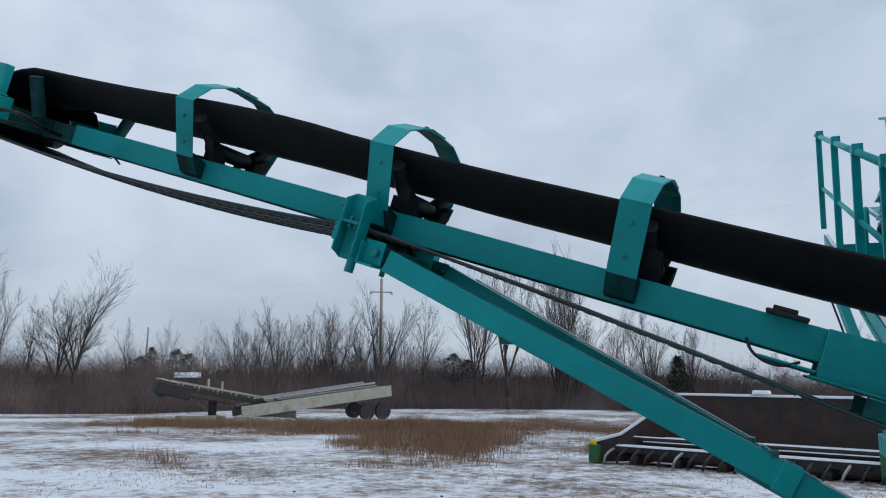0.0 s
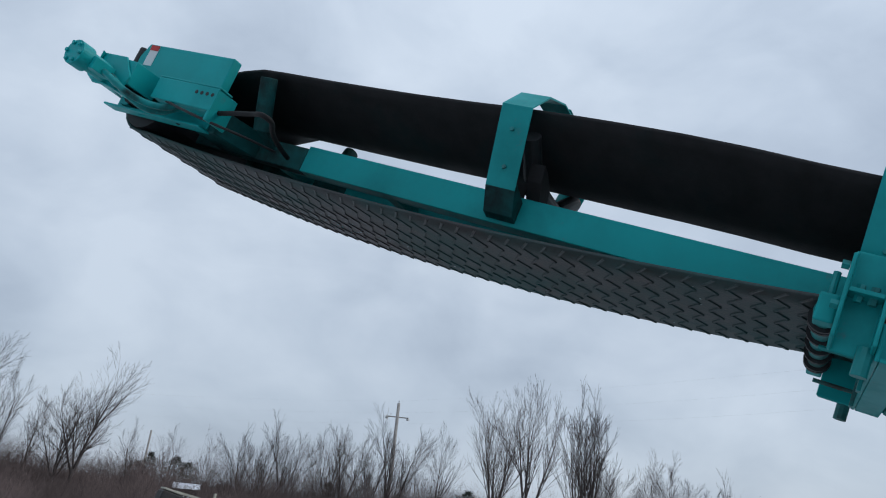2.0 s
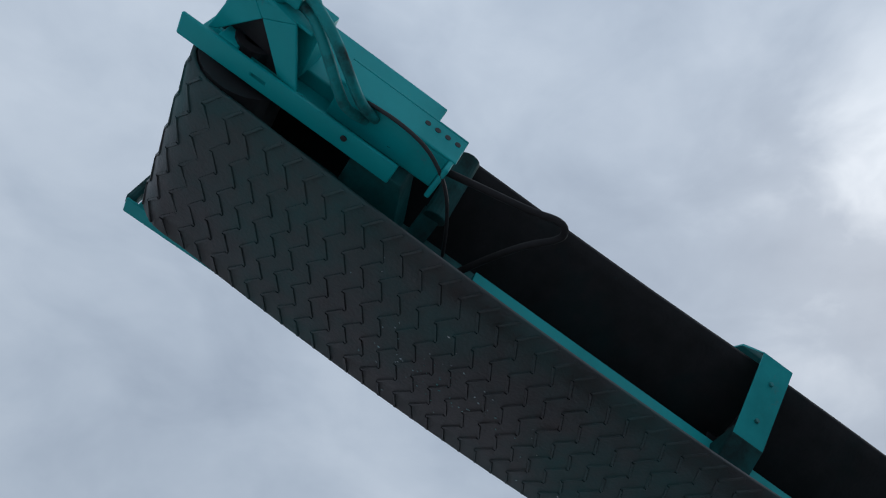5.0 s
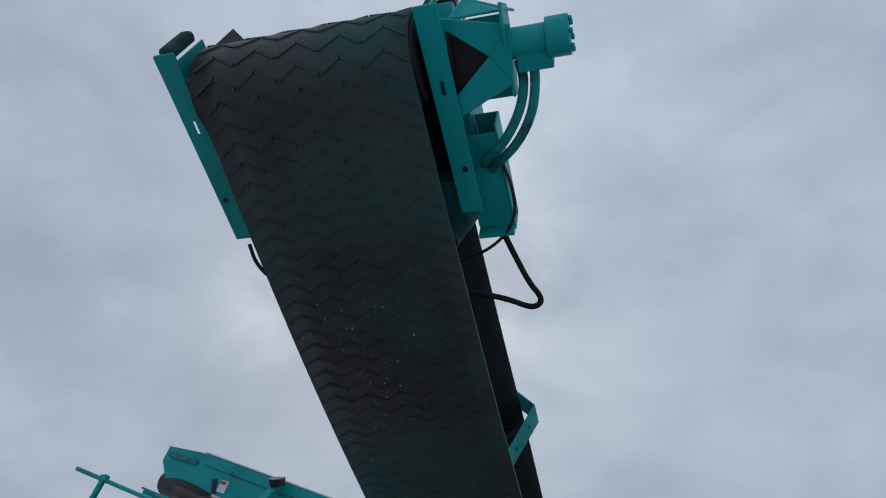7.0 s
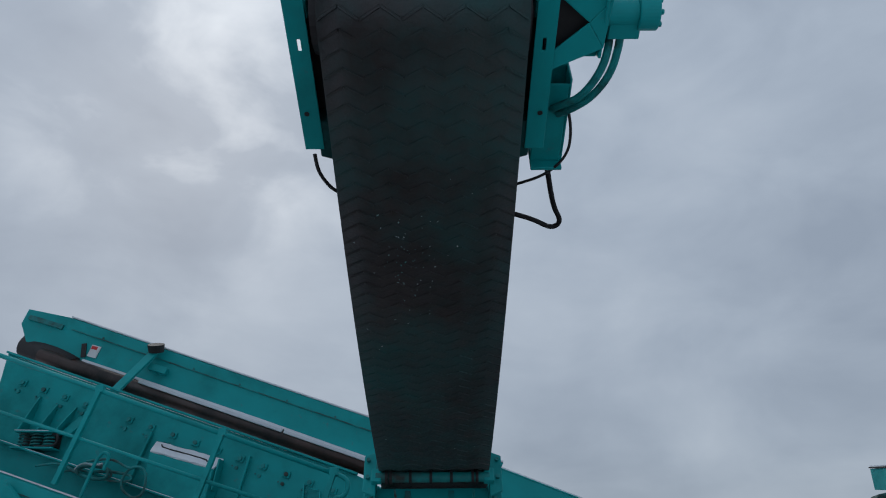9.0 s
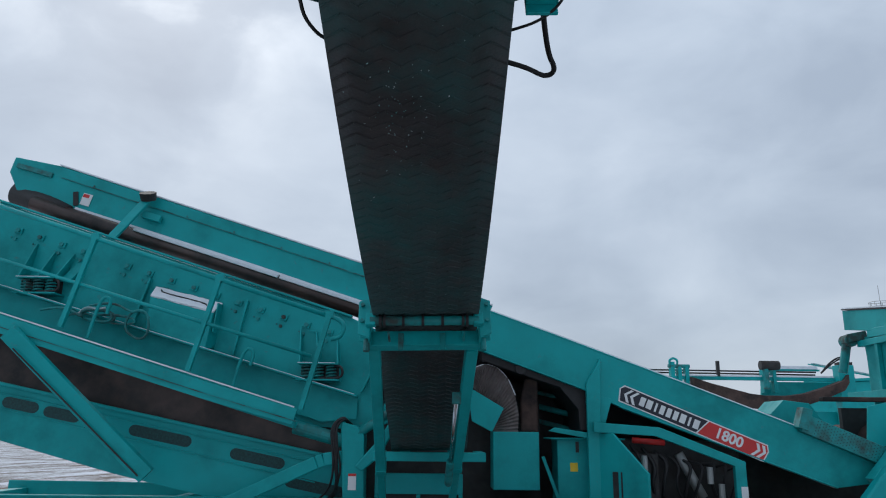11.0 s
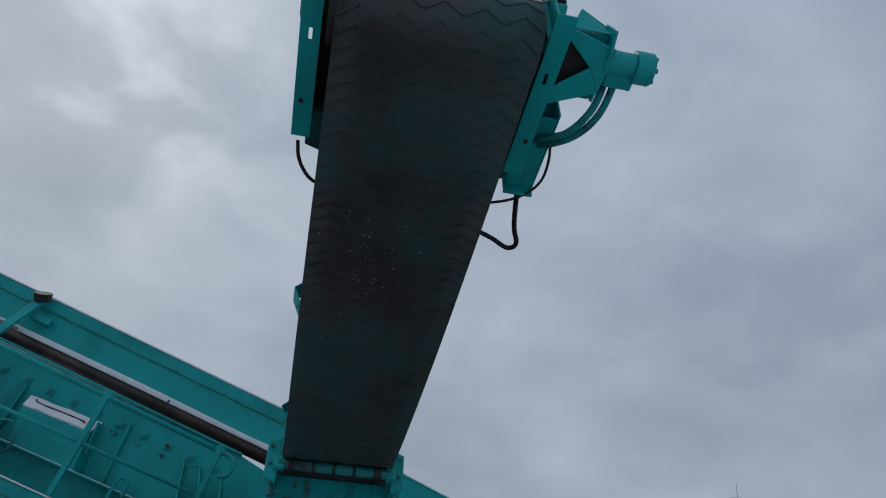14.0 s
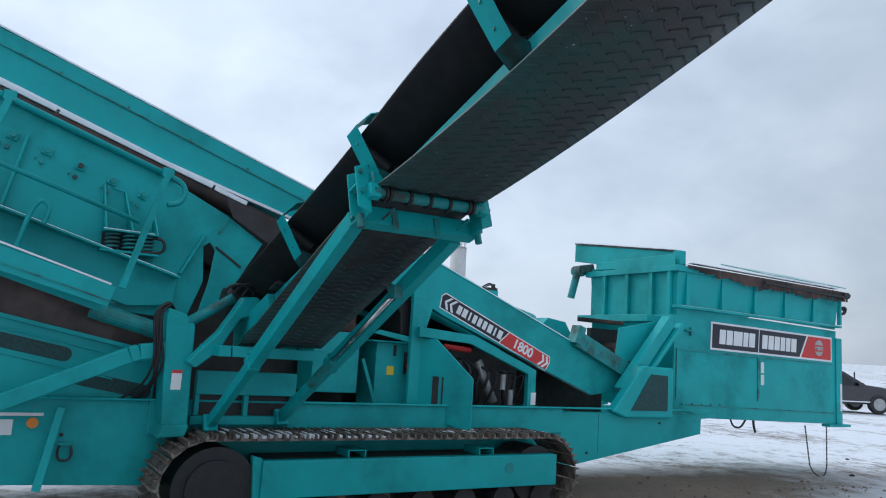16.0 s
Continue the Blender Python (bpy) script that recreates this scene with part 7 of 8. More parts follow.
# low reddish litter and weeds round the trailer
for i in range(15000):
    deg = rng.uniform(200, 229)
    az = radians(deg)
    D = rng.uniform(26, 44)
    x, y = 3 + D * math.cos(az), 1.4 + D * math.sin(az)
    thick = 0.25 + noise.noise((x * 0.25, y * 0.25, 4)) + 0.4 * noise.noise((x * 1.1, y * 1.1, 8)) - abs(D - 36) / 14
    if thick < rng.uniform(-0.2, 0.3):
        continue
    g = gz(x, y)
    hgt = rng.uniform(0.06, 0.2) + 0.5 * max(0.0, thick) * rng.random()
    for _ in range(3):
        qx, qy = x + rng.gauss(0, 0.15), y + rng.gauss(0, 0.15)
        w = rng.uniform(0.004, 0.010)
        n0 = len(bm_v)
        bm_v += [Vector((qx + math.sin(az) * w, qy - math.cos(az) * w, g - 0.02)), Vector((qx - math.sin(az) * w, qy + math.cos(az) * w, g - 0.02)),
                 Vector((qx + rng.gauss(0, 0.14), qy + rng.gauss(0, 0.14), g + hgt * rng.uniform(0.4, 1.1)))]
        bm_f.append((n0, n0 + 1, n0 + 2))
# taller reddish tufts in the open field
for cx, cy, along, across, count, tall in ((-15.6, -6.3, 3.4, 0.9, 5200, 0.42), (-27.5, -13.0, 5.0, 6.0, 7000, 0.55), (-18.5, -3.0, 2.6, 1.0, 1800, 0.26), (-22.5, -8.5, 3.5, 1.8, 3500, 0.40)):
    d = Vector((cx - 3, cy - 1.4, 0)).normalized()
    sd = Vector((-d.y, d.x, 0))
    for i in range(count):
        q = Vector((cx, cy, 0)) + d * rng.gauss(0, along * 0.6) + sd * rng.gauss(0, across * 0.6)
        k = noise.noise((q.x * 0.9, q.y * 0.9, 3)) + 0.5 * noise.noise((q.x * 2.7, q.y * 2.7, 6))
        if k < rng.uniform(-0.35, 0.2):
            continue
        q.z = gz(q.x, q.y) - 0.02
        w = sd * rng.uniform(0.003, 0.007)
        n0 = len(bm_v)
        bm_v += [q - w, q + w, q + Vector((rng.gauss(0, 0.09), rng.gauss(0, 0.09), tall * rng.uniform(0.35, 1.1)))]
        bm_f.append((n0, n0 + 1, n0 + 2))
# short stubble pricking through the thin snow nearer by
for i in range(26000):
    az = radians(rng.uniform(172, 232))
    D = 7 + 22 * rng.random() ** 0.8
    x, y = 3 + D * math.cos(az), 1.4 + D * math.sin(az)
    if noise.noise((x * 0.35, y * 0.35, 12)) + 0.6 * noise.noise((x * 1.4, y * 1.4, 5)) < rng.uniform(-0.05, 0.35):
        continue
    q = Vector((x, y, gz(x, y) - 0.01))
    w = Vector((-math.sin(az), math.cos(az), 0)) * rng.uniform(0.003, 0.008)
    n0 = len(bm_v)
    bm_v += [q - w, q + w, q + Vector((rng.gauss(0, 0.03), rng.gauss(0, 0.03), rng.uniform(0.015, 0.06)))]
    bm_f.append((n0, n0 + 1, n0 + 2))
me = bpy.data.meshes.new("dead_weeds")
me.from_pydata([tuple(v) for v in bm_v], [], bm_f)
me.materials.append(WEED)
tagged(new("dead_weeds", me), "patches of tall dead brown weeds in snow", "weeds", kind="stuff")
# snowy road strip beyond the weeds
bm = BM()
prev = None
for i in range(40):
    k = i / 39
    p = Vector((-54, -34, 0)).lerp(Vector((-50, 14, 0)), k)
    z = max(gz(p.x, p.y), gz(p.x - 4, p.y)) + 0.28
    cur = (bm.verts.new((p.x + 2.2, p.y, z - 0.25)), bm.verts.new((p.x + 1.6, p.y, z)), bm.verts.new((p.x - 4, p.y, z + 0.12)), bm.verts.new((p.x - 4.8, p.y, z - 0.4)))
    if prev:
        for j in range(3):
            bm.faces.new((prev[j], cur[j], cur[j + 1], prev[j + 1]))
    prev = cur
tagged(part("road", bm, SNOW, smooth=True), "snow-covered track along the field edge", "road", kind="structure")

# clods of frozen dirt in the mud beside the tracks
rng = random.Random(17)
bm = BM()
for i in range(300):
    x, y = rng.uniform(2.6, 8.0), 2.1 + rng.gauss(0, 0.45)
    r = 0.007 + 0.022 * rng.random() ** 3
    c = Vector((x, y, gz(x, y) + r * 0.25))
    addmesh(bm, [c + Vector(v) * r * rng.uniform(0.7, 1.3) for v in ((1, 0, 0), (0, 1, 0), (-1, 0, 0), (0, -1, 0), (0, 0, 0.8), (0, 0, -0.8))],
            ((0, 1, 4), (1, 2, 4), (2, 3, 4), (3, 0, 4), (1, 0, 5), (2, 1, 5), (3, 2, 5), (0, 3, 5)))
DIRT = mat("frozen_dirt", (0.17, 0.115, 0.085), 0.9, 0, 0.4, 8.0, (0.30, 0.24, 0.2), 0.3, 6.0, pieces=0.35)
tagged(part("dirt_clods", bm, DIRT), "scattered clods of frozen brown dirt", "dirt", kind="stuff")

# low-loader style conveyor trailer
def trailer():
    a, b = Vector((-29.6, -25.1, 0)), Vector((-36.7, -19.9, 0))
    d = (b - a).normalized()
    sd = Vector((-d.y, d.x, 0))
    g = gz(-33, -22)
    th = root("conveyor_trailer", -33, -22, "weathered cream flatbed conveyor trailer lying in the weeds", "trailer")
    for k, lab in ((-1.0, "long weathered cream side beam"), (1.0, "")):
        p, q = a + sd * k + Vector((0, 0, g + 0.58)), b + sd * k + Vector((0, 0, g + 1.62))
        tpart("side_beam", beam(BM(), p, q, 0.12, 0.62), CREAM, th, lab, 0.01)
    tpart("deck", beam(BM(), a + Vector((0, 0, g + 0.8)), b + Vector((0, 0, g + 1.82)), 1.8, 0.08), DARK, th)
    for k in (-0.85, 0.85):
        p, q = a + d * 1.2 + sd * k + Vector((0, 0, g + 1.25)), b - d * 1.0 + sd * k + Vector((0, 0, g + 2.08))
        tpart("upper_rail", beam(BM(), p, q, 0.12, 0.10), GREY_METAL, th)
    for i in range(7):
        p = a.lerp(b, 0.15 + 0.12 * i) + Vector((0, 0, g + 1.0 + 0.07 * i))
        tpart("cross_bar", beam(BM(), p - sd * 0.95, p + sd * 0.95, 0.08, 0.2), DARK, th)
    # folded front arm: a tilted truss with a dark belt and a lumpy head
    e2 = a - d * 3.4
    for k in (-0.55, 0.55):
        p, q = a + d * 1.5 + sd * k + Vector((0, 0, g + 1.0)), e2 + sd * k + Vector((0, 0, g + 1.95))
        up = Vector((0, 0, 0.30))
        tpart("arm_beam", beam(BM(), p, q, 0.10, 0.24), DARK, th)
        tpart("arm_rail", beam(BM(), p + up, q + up - d * 0.2, 0.10, 0.09), CREAM, th, "pale snow-dusted rail")
        for f in (0.15, 0.35, 0.55, 0.75, 0.92):
            c = p.lerp(q, f)
            tpart("arm_post", beam(BM(), c, c + up, 0.07, 0.10, (1, 0, 0)), GREY_METAL, th)
    tpart("arm_belt", beam(BM(), a + d * 1.3 + Vector((0, 0, g + 1.12)), e2 - d * 0.3 + Vector((0, 0, g + 2.05)), 0.95, 0.10), BLACK, th)
    tpart("belt_sag", beam(BM(), a - d * 0.2 + Vector((0, 0, g + 0.95)), e2 + d * 0.2 + Vector((0, 0, g + 1.55)), 0.85, 0.06), BLACK, th)
    for f in (0.45, 0.6):
        c = (a + d * 1.5).lerp(e2, f) + sd * 0.62 + Vector((0, 0, g + 1.0 + 0.95 * f))
        tpart("upright", beam(BM(), c + Vector((0, 0, -0.1)), c + Vector((0, 0, 0.75)), 0.08, 0.14, (1, 0, 0)), CREAM, th)
    hm = Matrix.Translation(e2 + Vector((0, 0, g + 1.85))) @ Matrix.Rotation(math.atan2(d.y, d.x), 4, "Z") @ Matrix.Rotation(radians(14), 4, "Y")
    tpart("arm_head", bx(BM(), -0.9, 0.9, -0.7, 0.7, -0.42, 0.22, hm), DARK, th, bevel=0.06)
    tpart("head_hood", bx(BM(), -0.85, 0.10, -0.62, 0.62, 0.262, 0.36, hm), CREAM, th, "snow-dusted hood", 0.03)
    tpart("drive_motor", cyl(BM(), e2 + sd * 0.72 + Vector((0, 0, g + 1.7)), e2 + sd * 1.15 + Vector((0, 0, g + 1.66)), 0.18, 12), GREY_METAL, th)
    tpart("arm_brace", beam(BM(), a - d * 1.2 + sd * 0.5 + Vector((0, 0, g + 0.5)), e2 + d * 0.8 + sd * 0.5 + Vector((0, 0, g + 1.5)), 0.10, 0.10), CREAM, th)
    tpart("prop", beam(BM(), a - d * 1.3 + Vector((0, 0, g)), a - d * 1.3 + Vector((0, 0, g + 1.2)), 0.3, 0.3, (1, 0, 0)), DARK, th)
    tpart("pulley", cyl(BM(), e2 - d * 0.6 - sd * 0.6 + Vector((0, 0, g + 1.62)), e2 - d * 0.6 + sd * 0.6 + Vector((0, 0, g + 1.62)), 0.22, 14), DARK, th)
    for off in (-0.55, -1.55):
        for k in (-1.0, 1.0):
            c = b + d * off + sd * k + Vector((0, 0, g + 0.46))
            w = tpart("wheel", cyl(BM(), c - sd * 0.15, c + sd * 0.15, 0.48, 18), BLACK, th, bevel=0.03)
            tpart("rim", cyl(BM(), c - sd * 0.16, c + sd * 0.16, 0.24, 14), DARK, w)
    tpart("ballast_block", bx(BM(), -1.1, 1.1, -0.5, 0.5, 0, 0.55, Matrix.Translation(a.lerp(b, 0.3) + sd * 1.6 + Vector((0, 0, g))) @ Matrix.Rotation(math.atan2(d.y, d.x), 4, "Z")), GREY_METAL, th, bevel=0.02)
    return th


trailer()
for i in range(9):
    rr = random.Random(90 + i)
    x, y = -27 - 5 * rr.random(), -27 + 6 * rr.random()
    a = rr.uniform(0, 3.1)
    m = Matrix.Translation((x, y, gz(x, y) + 0.09)) @ Matrix.Rotation(a, 4, "Z")
    ob = part("timber", bx(BM(), -rr.uniform(0.6, 1.4), 1.0, -0.11, 0.11, -0.12, 0.12, m), CREAM, bevel=0.01)
    tagged(ob, "snow-dusted scrap timber lying by the trailer", "timber", "scrap timbers")


# combine pick-up header
def header():
    a, b = Vector((-13.55, -2.1, 0)), Vector((-11.6, 4.5, 0))
    d = (b - a).normalized()
    back = Vector((-d.y, d.x, 0))
    if back.x > 0:
        back = -back
    g = gz(-12.9, 1.3) - 0.02
    th = root("crop_header", -12.9, 1.3, "dark rusty combine header with green ends and snow", "crop header", z=g)
    L = (b - a).length
    R = Matrix((d, back, Vector((0, 0, 1)))).transposed().to_4x4()
    R.translation = Vector((a.x, a.y, g))
    pr = lambda pts, x0, x1: [R @ Vector((x, yy, z)) for x in (x0, x1) for yy, z in pts]

    def extr(pts, x0, x1):
        bm = BM()
        n = len(pts)
        addmesh(bm, pr(pts, x0, x1), [tuple(range(n)), tuple(range(2 * n - 1, n - 1, -1))] + [(i, (i + 1) % n, n + (i + 1) % n, n + i) for i in range(n)])
        return bm

    tpart("back_sheet", extr([(1.15, 0.10), (1.20, 0.10), (1.42, 1.46), (1.35, 1.46)], 1.37, L), BROWN_STEEL, th, "dark brown back sheet")
    tpart("snow_cap", extr([(1.31, 1.465), (1.46, 1.465), (1.44, 1.515), (1.33, 1.515)], 1.35, L), SNOW, th, "line of snow on the top edge", 0.01)
    tpart("snow_lump", extr([(1.25, 1.516), (1.51, 1.516), (1.45, 1.60), (1.31, 1.60)], 3.0, 3.35), SNOW, th, bevel=0.03)
    tpart("pan", extr([(0.5, 0.08), (1.15, 0.02), (1.15, 0.16), (0.5, 0.13)], 0.75, L), BROWN_STEEL, th)
    tpart("front_beam", extr([(0.3, 0.24), (0.5, 0.24), (0.5, 0.37), (0.3, 0.37)], 0.1, L), DARK, th)
    tpart("beam_snow", extr([(0.29, 0.372), (0.5, 0.372), (0.48, 0.405), (0.32, 0.405)], 0.1, L), SNOW, th, "snow along the front beam")
    for k, (yy, z) in enumerate(((0.75, 0.42), (1.1, 0.50), (0.60, 0.53))):
        tpart("reel_bar", cyl(BM(), R @ Vector((0.15, yy, z)), R @ Vector((L, yy, z)), 0.035, 8), DARK, th)
        tpart("bar_snow", extr([(yy - 0.03, z + 0.034), (yy + 0.03, z + 0.034), (yy, z + 0.055)], 0.2, L), SNOW, th)
    for i in range(22):
        x = 0.3 + 0.31 * i
        bm = BM()
        tube(bm, [R @ Vector(p) for p in ((x, 0.35, 0.32), (x + 0.02, 0.12, 0.30), (x - 0.03, -0.05, 0.20), (x - 0.10, 0.0, 0.04))], 0.028, 5, 2)
        tpart("tine", bm, DARK if i % 5 else GREY_METAL, th)
    for i in range(7):
        x = 0.7 + 0.95 * i
        tpart("skid", extr([(0.2, 0.0), (1.2, 0.0), (1.2, 0.08), (0.5, 0.3), (0.2, 0.12)], x, x + 0.16), BROWN_STEEL, th)
    # splayed end wall, rising from the front corner to the back sheet
    wall = [((-0.05, -0.05), 0.04, 0.44), ((0.42, 0.40), 0.04, 0.60), ((1.37, 1.35), 0.08, 1.44)]
    for nm, lo, hi, w, mt, lab in (("end_plate", 0, 1, 0.05, BROWN_STEEL, "dark splayed end wall"), ("end_snow", 2, 3, 0.09, SNOW, "snow along the sloping end")):
        bm = BM()
        rows = []
        for (x, yy), z0, z1 in wall:
            za, zb = (z0, z1) if nm == "end_plate" else (z1 + 0.002, z1 + 0.055)
            rows.append([bm.verts.new(R @ Vector((x + sgn * w * 0.7, yy - sgn * w * 0.7, z))) for sgn in (-0.5, 0.5) for z in (za, zb)])
        for p, q in zip(rows, rows[1:]):
            for i, j in ((0, 1), (1, 3), (3, 2), (2, 0)):
                bm.faces.new((p[i], q[i], q[j], p[j]))
        for p in (rows[0], rows[-1]):
            bm.faces.new((p[0], p[1], p[3], p[2]))
        tpart(nm, bm, mt, th, lab)
    tpart("end_shoe", extr([(-0.12, 0.02), (0.40, 0.02), (0.42, 0.36), (-0.08, 0.42)], -0.12, 0.10), GREEN, th, "green end shoe", 0.03)
    tpart("end_lamp", cyl(BM(), R @ Vector((-0.05, -0.08, 0.46)), R @ Vector((0.05, -0.08, 0.46)), 0.06, 10), YELLOW, th)
    tpart("gear_case", extr([(0.0, 0.0), (0.9, 0.0), (0.9, 0.72), (0.0, 0.6)], L - 1.4, L - 0.9), GREEN, th, "green gear case", 0.03)


header()

# far buildings and machines
th = root("farm_shed", -47.5, -45.3, "distant low shed with a snowy roof", "shed")
g = gz(-47.5, -45.3)
m = Matrix.Translation((-47.5, -45.3, g)) @ Matrix.Rotation(radians(132.8), 4, "Z")
tpart("wall", bx(BM(), -0.95, 0.95, -1.2, 1.2, 0, 2.85, m), DARK, th)
bm = BM()
addmesh(bm, [m @ Vector(v) for v in ((-1.1, -1.35, 2.8), (1.1, -1.35, 2.8), (1.1, 1.35, 2.8), (-1.1, 1.35, 2.8), (-1.1, 0, 3.25), (1.1, 0, 3.25))],
      ((0, 1, 5, 4), (2, 3, 4, 5), (0, 4, 3), (1, 2, 5), (3, 2, 1, 0)))
tpart("roof", bm, SNOW, th, "snow-covered roof")
tpart("lean_to", bx(BM(), -2.3, -0.96, -0.8, 0.8, 0, 2.2, m), DARK, th)
tpart("lean_to_roof", bx(BM(), -2.4, -0.97, -0.9, 0.9, 2.21, 2.35, m), SNOW, th, "snow-covered lean-to roof")

th = root("storage_silo", 52.0, 79.2, "tall slim grey silo with a top railing", "silo")
g = gz(52.0, 79.2)
tpart("silo_shell", cyl(BM(), (52.0, 79.2, g), (52.0, 79.2, 14.2), 1.08, 28), CONCRETE, th, smooth=True)
tpart("silo_roof", cyl(BM(), (52.0, 79.2, 14.2), (52.0, 79.2, 14.35), 1.15, 28, 0.9), GREY_METAL, th)
for i in range(10):
    a = i * math.pi / 5
    p = Vector((52.0 + 1.0 * math.cos(a), 79.2 + 1.0 * math.sin(a), 14.3))
    tpart("rail_post", cyl(BM(), p, p + Vector((0, 0, 1.1)), 0.03, 6), GREY_METAL, th)
for z in (14.85, 15.4):
    tpart("rail_ring", tube(BM(), [(52.0 + 1.0 * math.cos(i * math.pi / 10), 79.2 + 1.0 * math.sin(i * math.pi / 10), z) for i in range(21)], 0.03, 5, 0), GREY_METAL, th)
tpart("mast", cyl(BM(), (52.2, 79.2, 14.3), (52.2, 79.2, 17.4), 0.03, 6), GREY_METAL, th)
bm = BM()
for i in range(24):
    c = Vector((52.0 - 0.85, 79.2 - 0.75, 2 + 0.5 * i))
    tpart("ladder_rung", beam(BM(), c, c + Vector((-0.18, -0.12, 0)), 0.04, 0.04), GREY_METAL, th)
bm.free()

# second plant parked behind
th = root("second_screening_plant", 8.4, 10.0, "another teal screening plant parked behind", "screening machine")
g = -0.45


def splant(name, bm, material, thing, label="", bevel=0.0, smooth=False):
    bmesh.ops.transform(bm, matrix=ON_SLOPE, verts=bm.verts)
    return tpart(name, bm, material, thing, label, bevel, smooth)


# its folded conveyor: laid out small, then set at its distance
AWAY = Matrix.Translation((0.06, -4.52, 1.2)) @ Matrix.Scale(1.952, 4) @ Matrix.Translation((-0.06, 4.52, -1.2))


def fplant(name, bm, material, label="", bevel=0.0, smooth=False):
    bmesh.ops.transform(bm, matrix=AWAY, verts=bm.verts)
    return splant(name, bm, material, th, label, bevel, smooth)


fplant("conveyor_bar", bx(BM(), 2.45, 4.74, 4.30, 4.36, 1.845, 1.885), TEAL, "long teal bar", 0.006)
fplant("body_panel", prism(BM(), [(3.92, 1.84), (4.79, 1.84), (4.79, 1.66), (3.90, 1.66)], 4.44, 4.48), TEAL, bevel=0.006)
fplant("body_box", prism(BM(), [(3.95, 1.50), (4.85, 1.49), (4.85, 0.36), (3.2, 0.36), (3.2, 0.95)], 4.40, 4.80), TEAL, bevel=0.006)
fplant("bar_snow", bx(BM(), 2.95, 4.70, 4.302, 4.358, 1.8855, 1.905), SNOW, "snow along the bar", 0.004)
fplant("upper_bar", bx(BM(), 3.95, 4.60, 4.40, 4.44, 1.97, 1.99), TEAL)
fplant("bar_snow", bx(BM(), 3.97, 4.58, 4.402, 4.438, 1.9905, 2.03), SNOW, bevel=0.006)
for x, h in ((2.80, 2.05), (2.88, 2.00), (2.965, 2.02)):
    fplant("clevis_post", bx(BM(), x, x + 0.045, 4.27, 4.37, 1.78, h), TEAL, bevel=0.008)
fplant("clevis_pin", cyl(BM(), (2.77, 4.29, 2.00), (3.02, 4.29, 2.00), 0.022, 10), TEAL_WORN)
fplant("lifting_eye", tube(BM(), [(2.80, 4.30, 2.02), (2.79, 4.30, 2.07), (2.84, 4.30, 2.10), (2.89, 4.30, 2.07), (2.88, 4.30, 2.02)], 0.014, 6), TEAL, smooth=True)
fplant("stake", bx(BM(), 3.345, 3.38, 4.30, 4.34, 1.886, 2.07), DARK, bevel=0.004)
for x in (3.87, 3.99):
    fplant("clevis_post", bx(BM(), x, x + 0.04, 4.28, 4.38, 1.70, 2.03), TEAL, bevel=0.008)
fplant("clevis_boss", cyl(BM(), (3.84, 4.27, 2.02), (4.06, 4.27, 2.02), 0.055, 14), DARK, bevel=0.006)
fplant("spring_rod", cyl(BM(), (3.90, 4.27, 1.74), (3.90, 4.27, 2.0), 0.035, 12), TEAL_WORN)
fplant("end_post", bx(BM(), 4.72, 4.90, 4.20, 4.34, 1.30, 2.03), TEAL, bevel=0.008)
fplant("valve_block", bx(BM(), 4.73, 4.89, 4.20, 4.30, 2.031, 2.065), DARK, bevel=0.006)
fplant("beacon", cyl(BM(), (4.85, 4.25, 2.066), (4.85, 4.25, 2.12), 0.028, 12), DARK, bevel=0.004)
bm = BM()
sag = ((3.0, 1.815, 0.055), (3.2, 1.73, 0.075), (3.44, 1.66, 0.085), (3.65, 1.605, 0.085), (3.86, 1.58, 0.085), (4.08, 1.585, 0.08), (4.29, 1.625, 0.07), (4.52, 1.70, 0.065), (4.74, 1.79, 0.06), (4.80, 1.87, 0.05))
vs = [Vector((x, 4.24 + dy, z + dz * h)) for x, z, h in sag for dy, dz in ((-0.10, -1), (0.0, -1), (0.0, 1), (-0.10, 0.86))]
nv = len(sag)
addmesh(bm, vs, [(4 * i + j, 4 * i + (j + 1) % 4, 4 * i + 4 + (j + 1) % 4, 4 * i + 4 + j) for i in range(nv - 1) for j in range(4)] + [(0, 1, 2, 3), (4 * nv - 1, 4 * nv - 2, 4 * nv - 3, 4 * nv - 4)])
fplant("sagging_belt", bm, RUSTBELT, "sagging rusty-brown belt")
for k in range(2):
    fplant("hose", tube(BM(), [(4.52, 4.22, 1.93), (4.62, 4.18, 2.03 + 0.03 * k), (4.74, 4.16, 2.11 + 0.02 * k), (4.82, 4.16, 2.06)], 0.010, 6), BLACK, smooth=True)
for z, y in ((1.965, 4.40), (1.935, 4.42)):
    fplant("pipe", cyl(BM(), (2.3, y, z), (4.55, y, z - 0.01), 0.010, 6), DARK)
# its hopper under a slatted lid
PB = Matrix(((0.828, -0.561, 0, 11.62), (0.561, 0.828, 0, 15.30), (0, 0, 1, 0), (0, 0, 0, 1))) @ Matrix.Rotation(radians(2.6), 4, "Y")
splant("hopper_box", bx(BM(), 0.05, 3.35, 0.0, 2.0, g + 0.3, 2.70, PB), TEAL, th, "teal hopper of the second plant", 0.01)
splant("hopper_rim", bx(BM(), -0.02, 3.45, -0.06, 2.06, 2.705, 2.78, PB), TEAL, th, bevel=0.01)
for i in range(11):
    y = 0.02 + 0.17 * i
    splant("lid_slat", bx(BM(), 0.0, 3.4, y, y + 0.09, 2.80 + 0.045 * i, 2.83 + 0.045 * i, PB), PALE_TEAL, th)
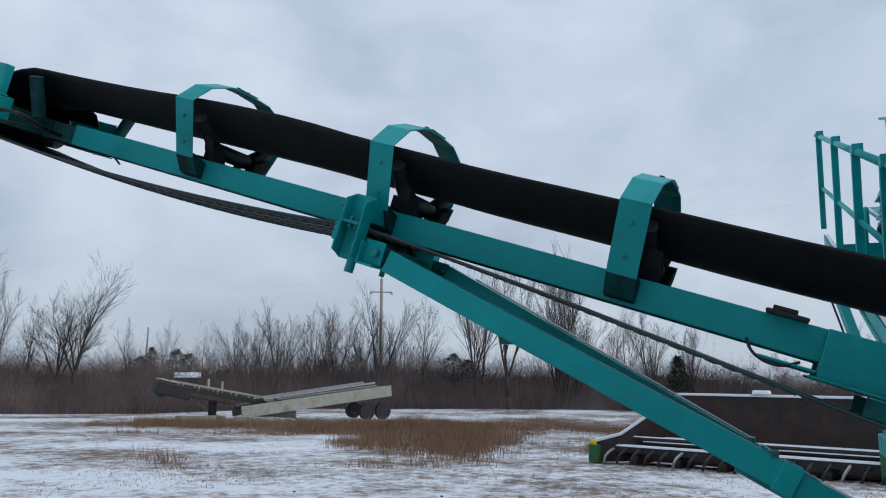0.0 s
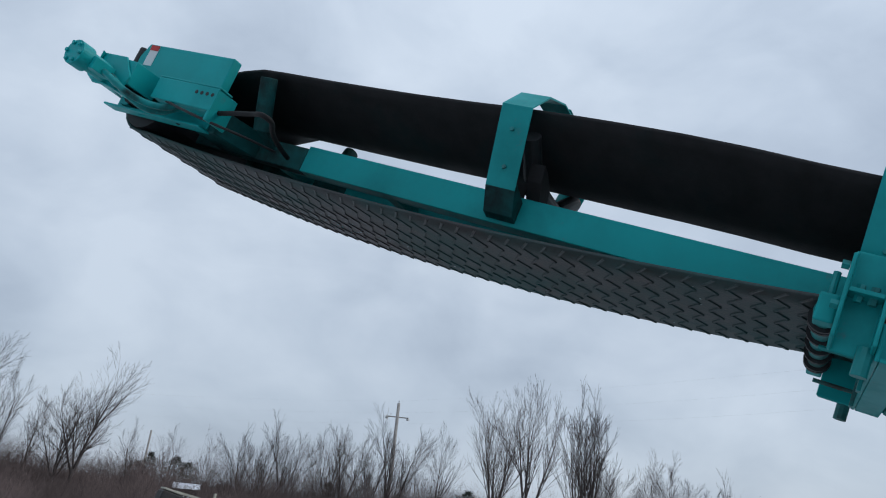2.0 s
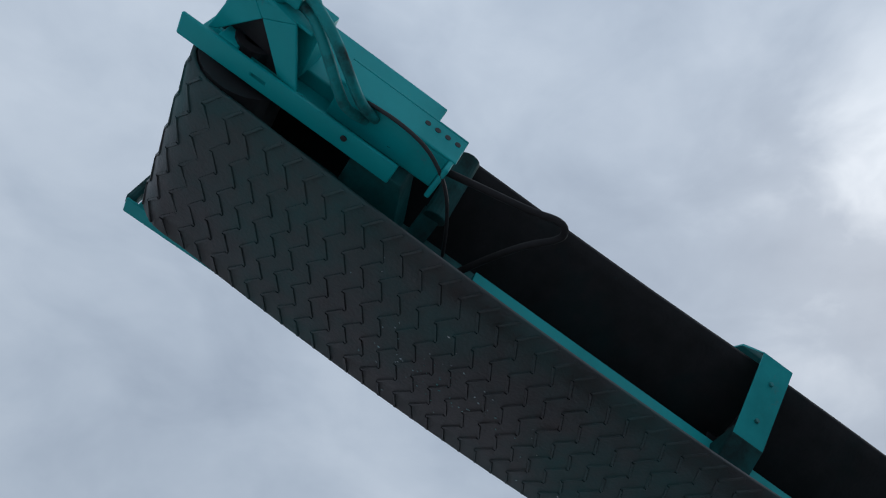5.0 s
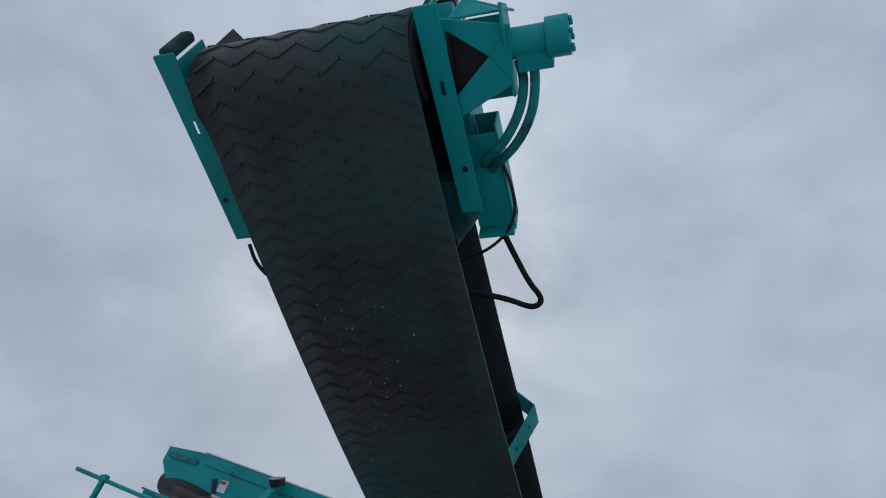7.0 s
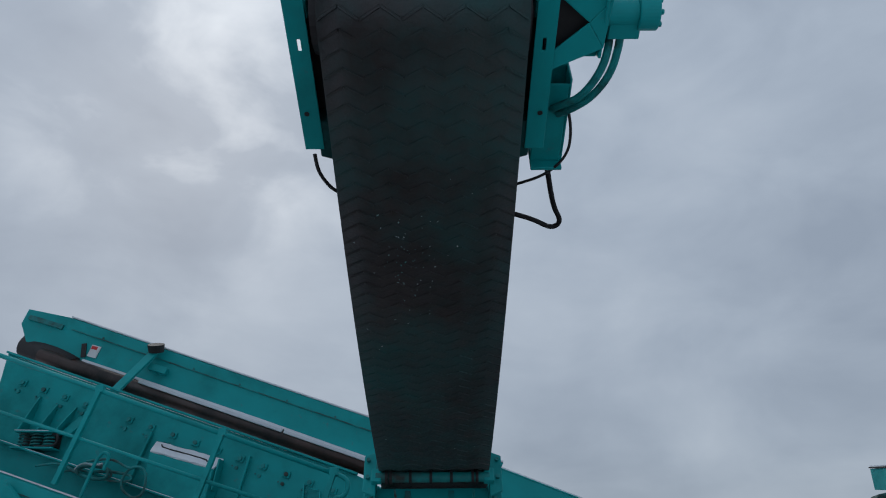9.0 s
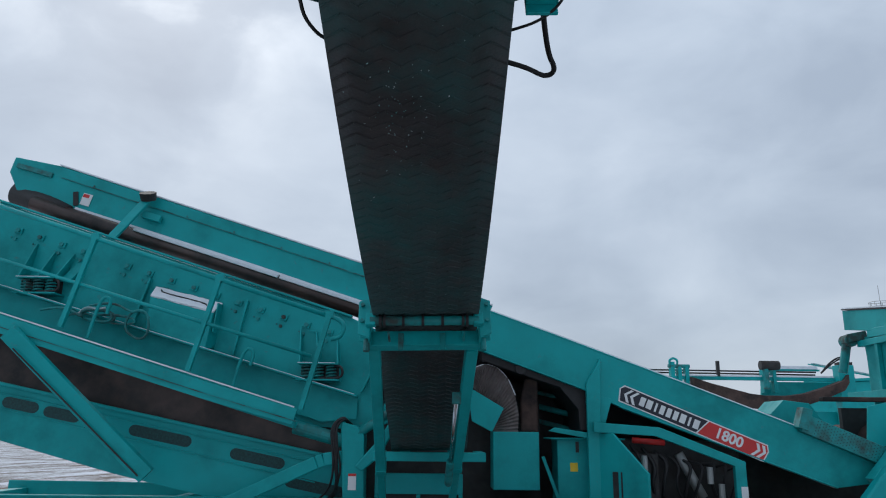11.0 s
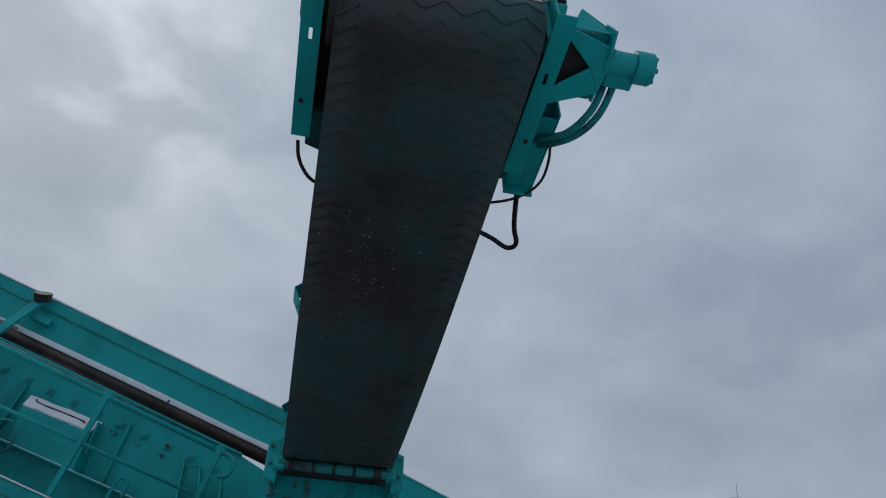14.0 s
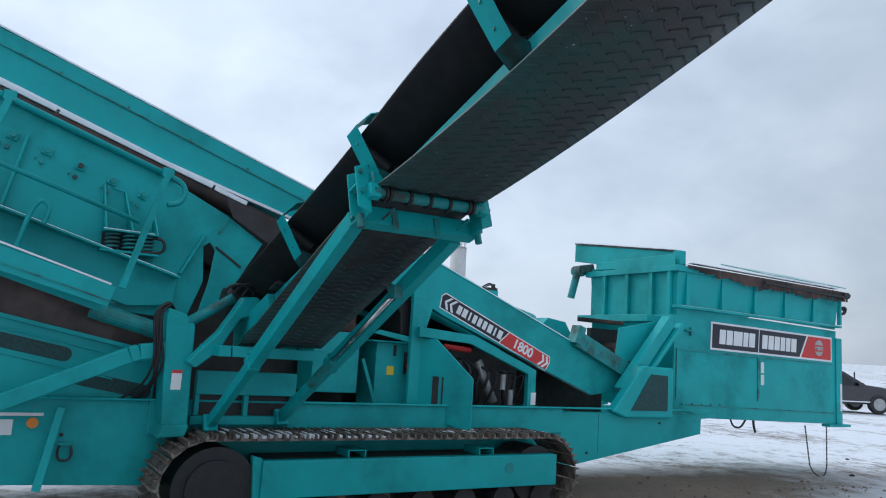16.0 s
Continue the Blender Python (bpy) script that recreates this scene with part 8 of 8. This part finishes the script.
for x in (0.02, 1.1, 2.2, 3.3):
    splant("lid_bearer", beam(BM(), PB @ Vector((x, 0.0, 2.775)), PB @ Vector((x, 1.9, 3.265)), 0.05, 0.03), TEAL, th)


# parked car
def suv():
    c = Vector((26.6, 13.2, 0))
    g = gz(c.x, c.y)
    th = root("parked_suv", c.x, c.y, "dark grey sport utility car parked on the snow", "car", z=g)
    d = Vector((0.85, -0.527, 0))
    n = Vector((0.527, 0.85, 0))
    R = Matrix((d, n, Vector((0, 0, 1)))).transposed().to_4x4()
    R.translation = Vector((c.x, c.y, g))
    bm = BM()
    prof = [(-2.3, 0.32), (-2.35, 0.85), (-2.2, 1.0), (-1.75, 1.48), (-1.5, 1.55), (0.1, 1.56), (0.95, 1.08), (2.0, 0.95), (2.3, 0.75), (2.3, 0.35)]
    prism(bm, [(x, z) for x, z in prof], -0.9, 0.9, R)
    tpart("body", bm, CARPAINT, th, bevel=0.06)
    for x0, x1, t0, t1 in ((-1.85, -1.2, -1.6, -1.2), (-1.12, -0.25, -1.12, -0.25), (-0.17, 0.72, -0.17, 0.12)):
        tpart("side_window", prism(BM(), [(x0, 1.02), (x1, 1.02), (t1, 1.45), (t0, 1.45)], -0.915, -0.905, R), GLASS, th)
    tpart("chrome_strip", prism(BM(), [(-1.6, 0.42), (1.1, 0.42), (1.1, 0.46), (-1.6, 0.46)], -0.925, -0.905, R), CHROME, th)
    tpart("mirror", bx(BM(), 0.55, 0.75, -1.08, -0.92, 1.02, 1.16, R), CARPAINT, th, bevel=0.03)
    for x in (-1.4, 1.4):
        for y in (-0.82, 0.82):
            w = tpart("wheel", cyl(BM(), R @ Vector((x, y - 0.12, 0.36)), R @ Vector((x, y + 0.12, 0.36)), 0.36, 20), BLACK, th, bevel=0.03)
            tpart("rim", cyl(BM(), R @ Vector((x, y - 0.13, 0.36)), R @ Vector((x, y + 0.13, 0.36)), 0.23, 16), GREY_METAL, w)


suv()
th = root("marker_post", 50.6, 25.3, "thin dark post in the far yard", "post")
g = gz(50.6, 25.3)
tpart("post_rod", cyl(BM(), (50.6, 25.3, g), (50.6, 25.3, 0.6), 0.05, 6), DARK, th)

# stones and clods on the snow
src = None
rng = random.Random(12)
for i in range(70):
    x, y = rng.uniform(-9, 12), rng.uniform(-6, 8)
    if -5 < x < 8.6 and 1.6 < y < 4.8:
        continue
    s = rng.uniform(0.015, 0.05)
    if src is None:
        bm = BM()
        bmesh.ops.create_icosphere(bm, subdivisions=1, radius=1)
        for v in bm.verts:
            v.co *= 1 + 0.35 * noise.noise(v.co * 1.3)
            v.co.z *= 0.6
        src = part("clod", bm, BROWN_STEEL)
        ob = src
    else:
        ob = new("clod", src.data)
    ob.matrix_basis = Matrix.Translation((x, y, gz(x, y) + s * 0.2)) @ Matrix.Rotation(rng.uniform(0, 6), 4, "Z") @ Matrix.Scale(s, 4)
    tagged(ob, "small frozen clod of brown earth on snow", "clod", "clods of earth")
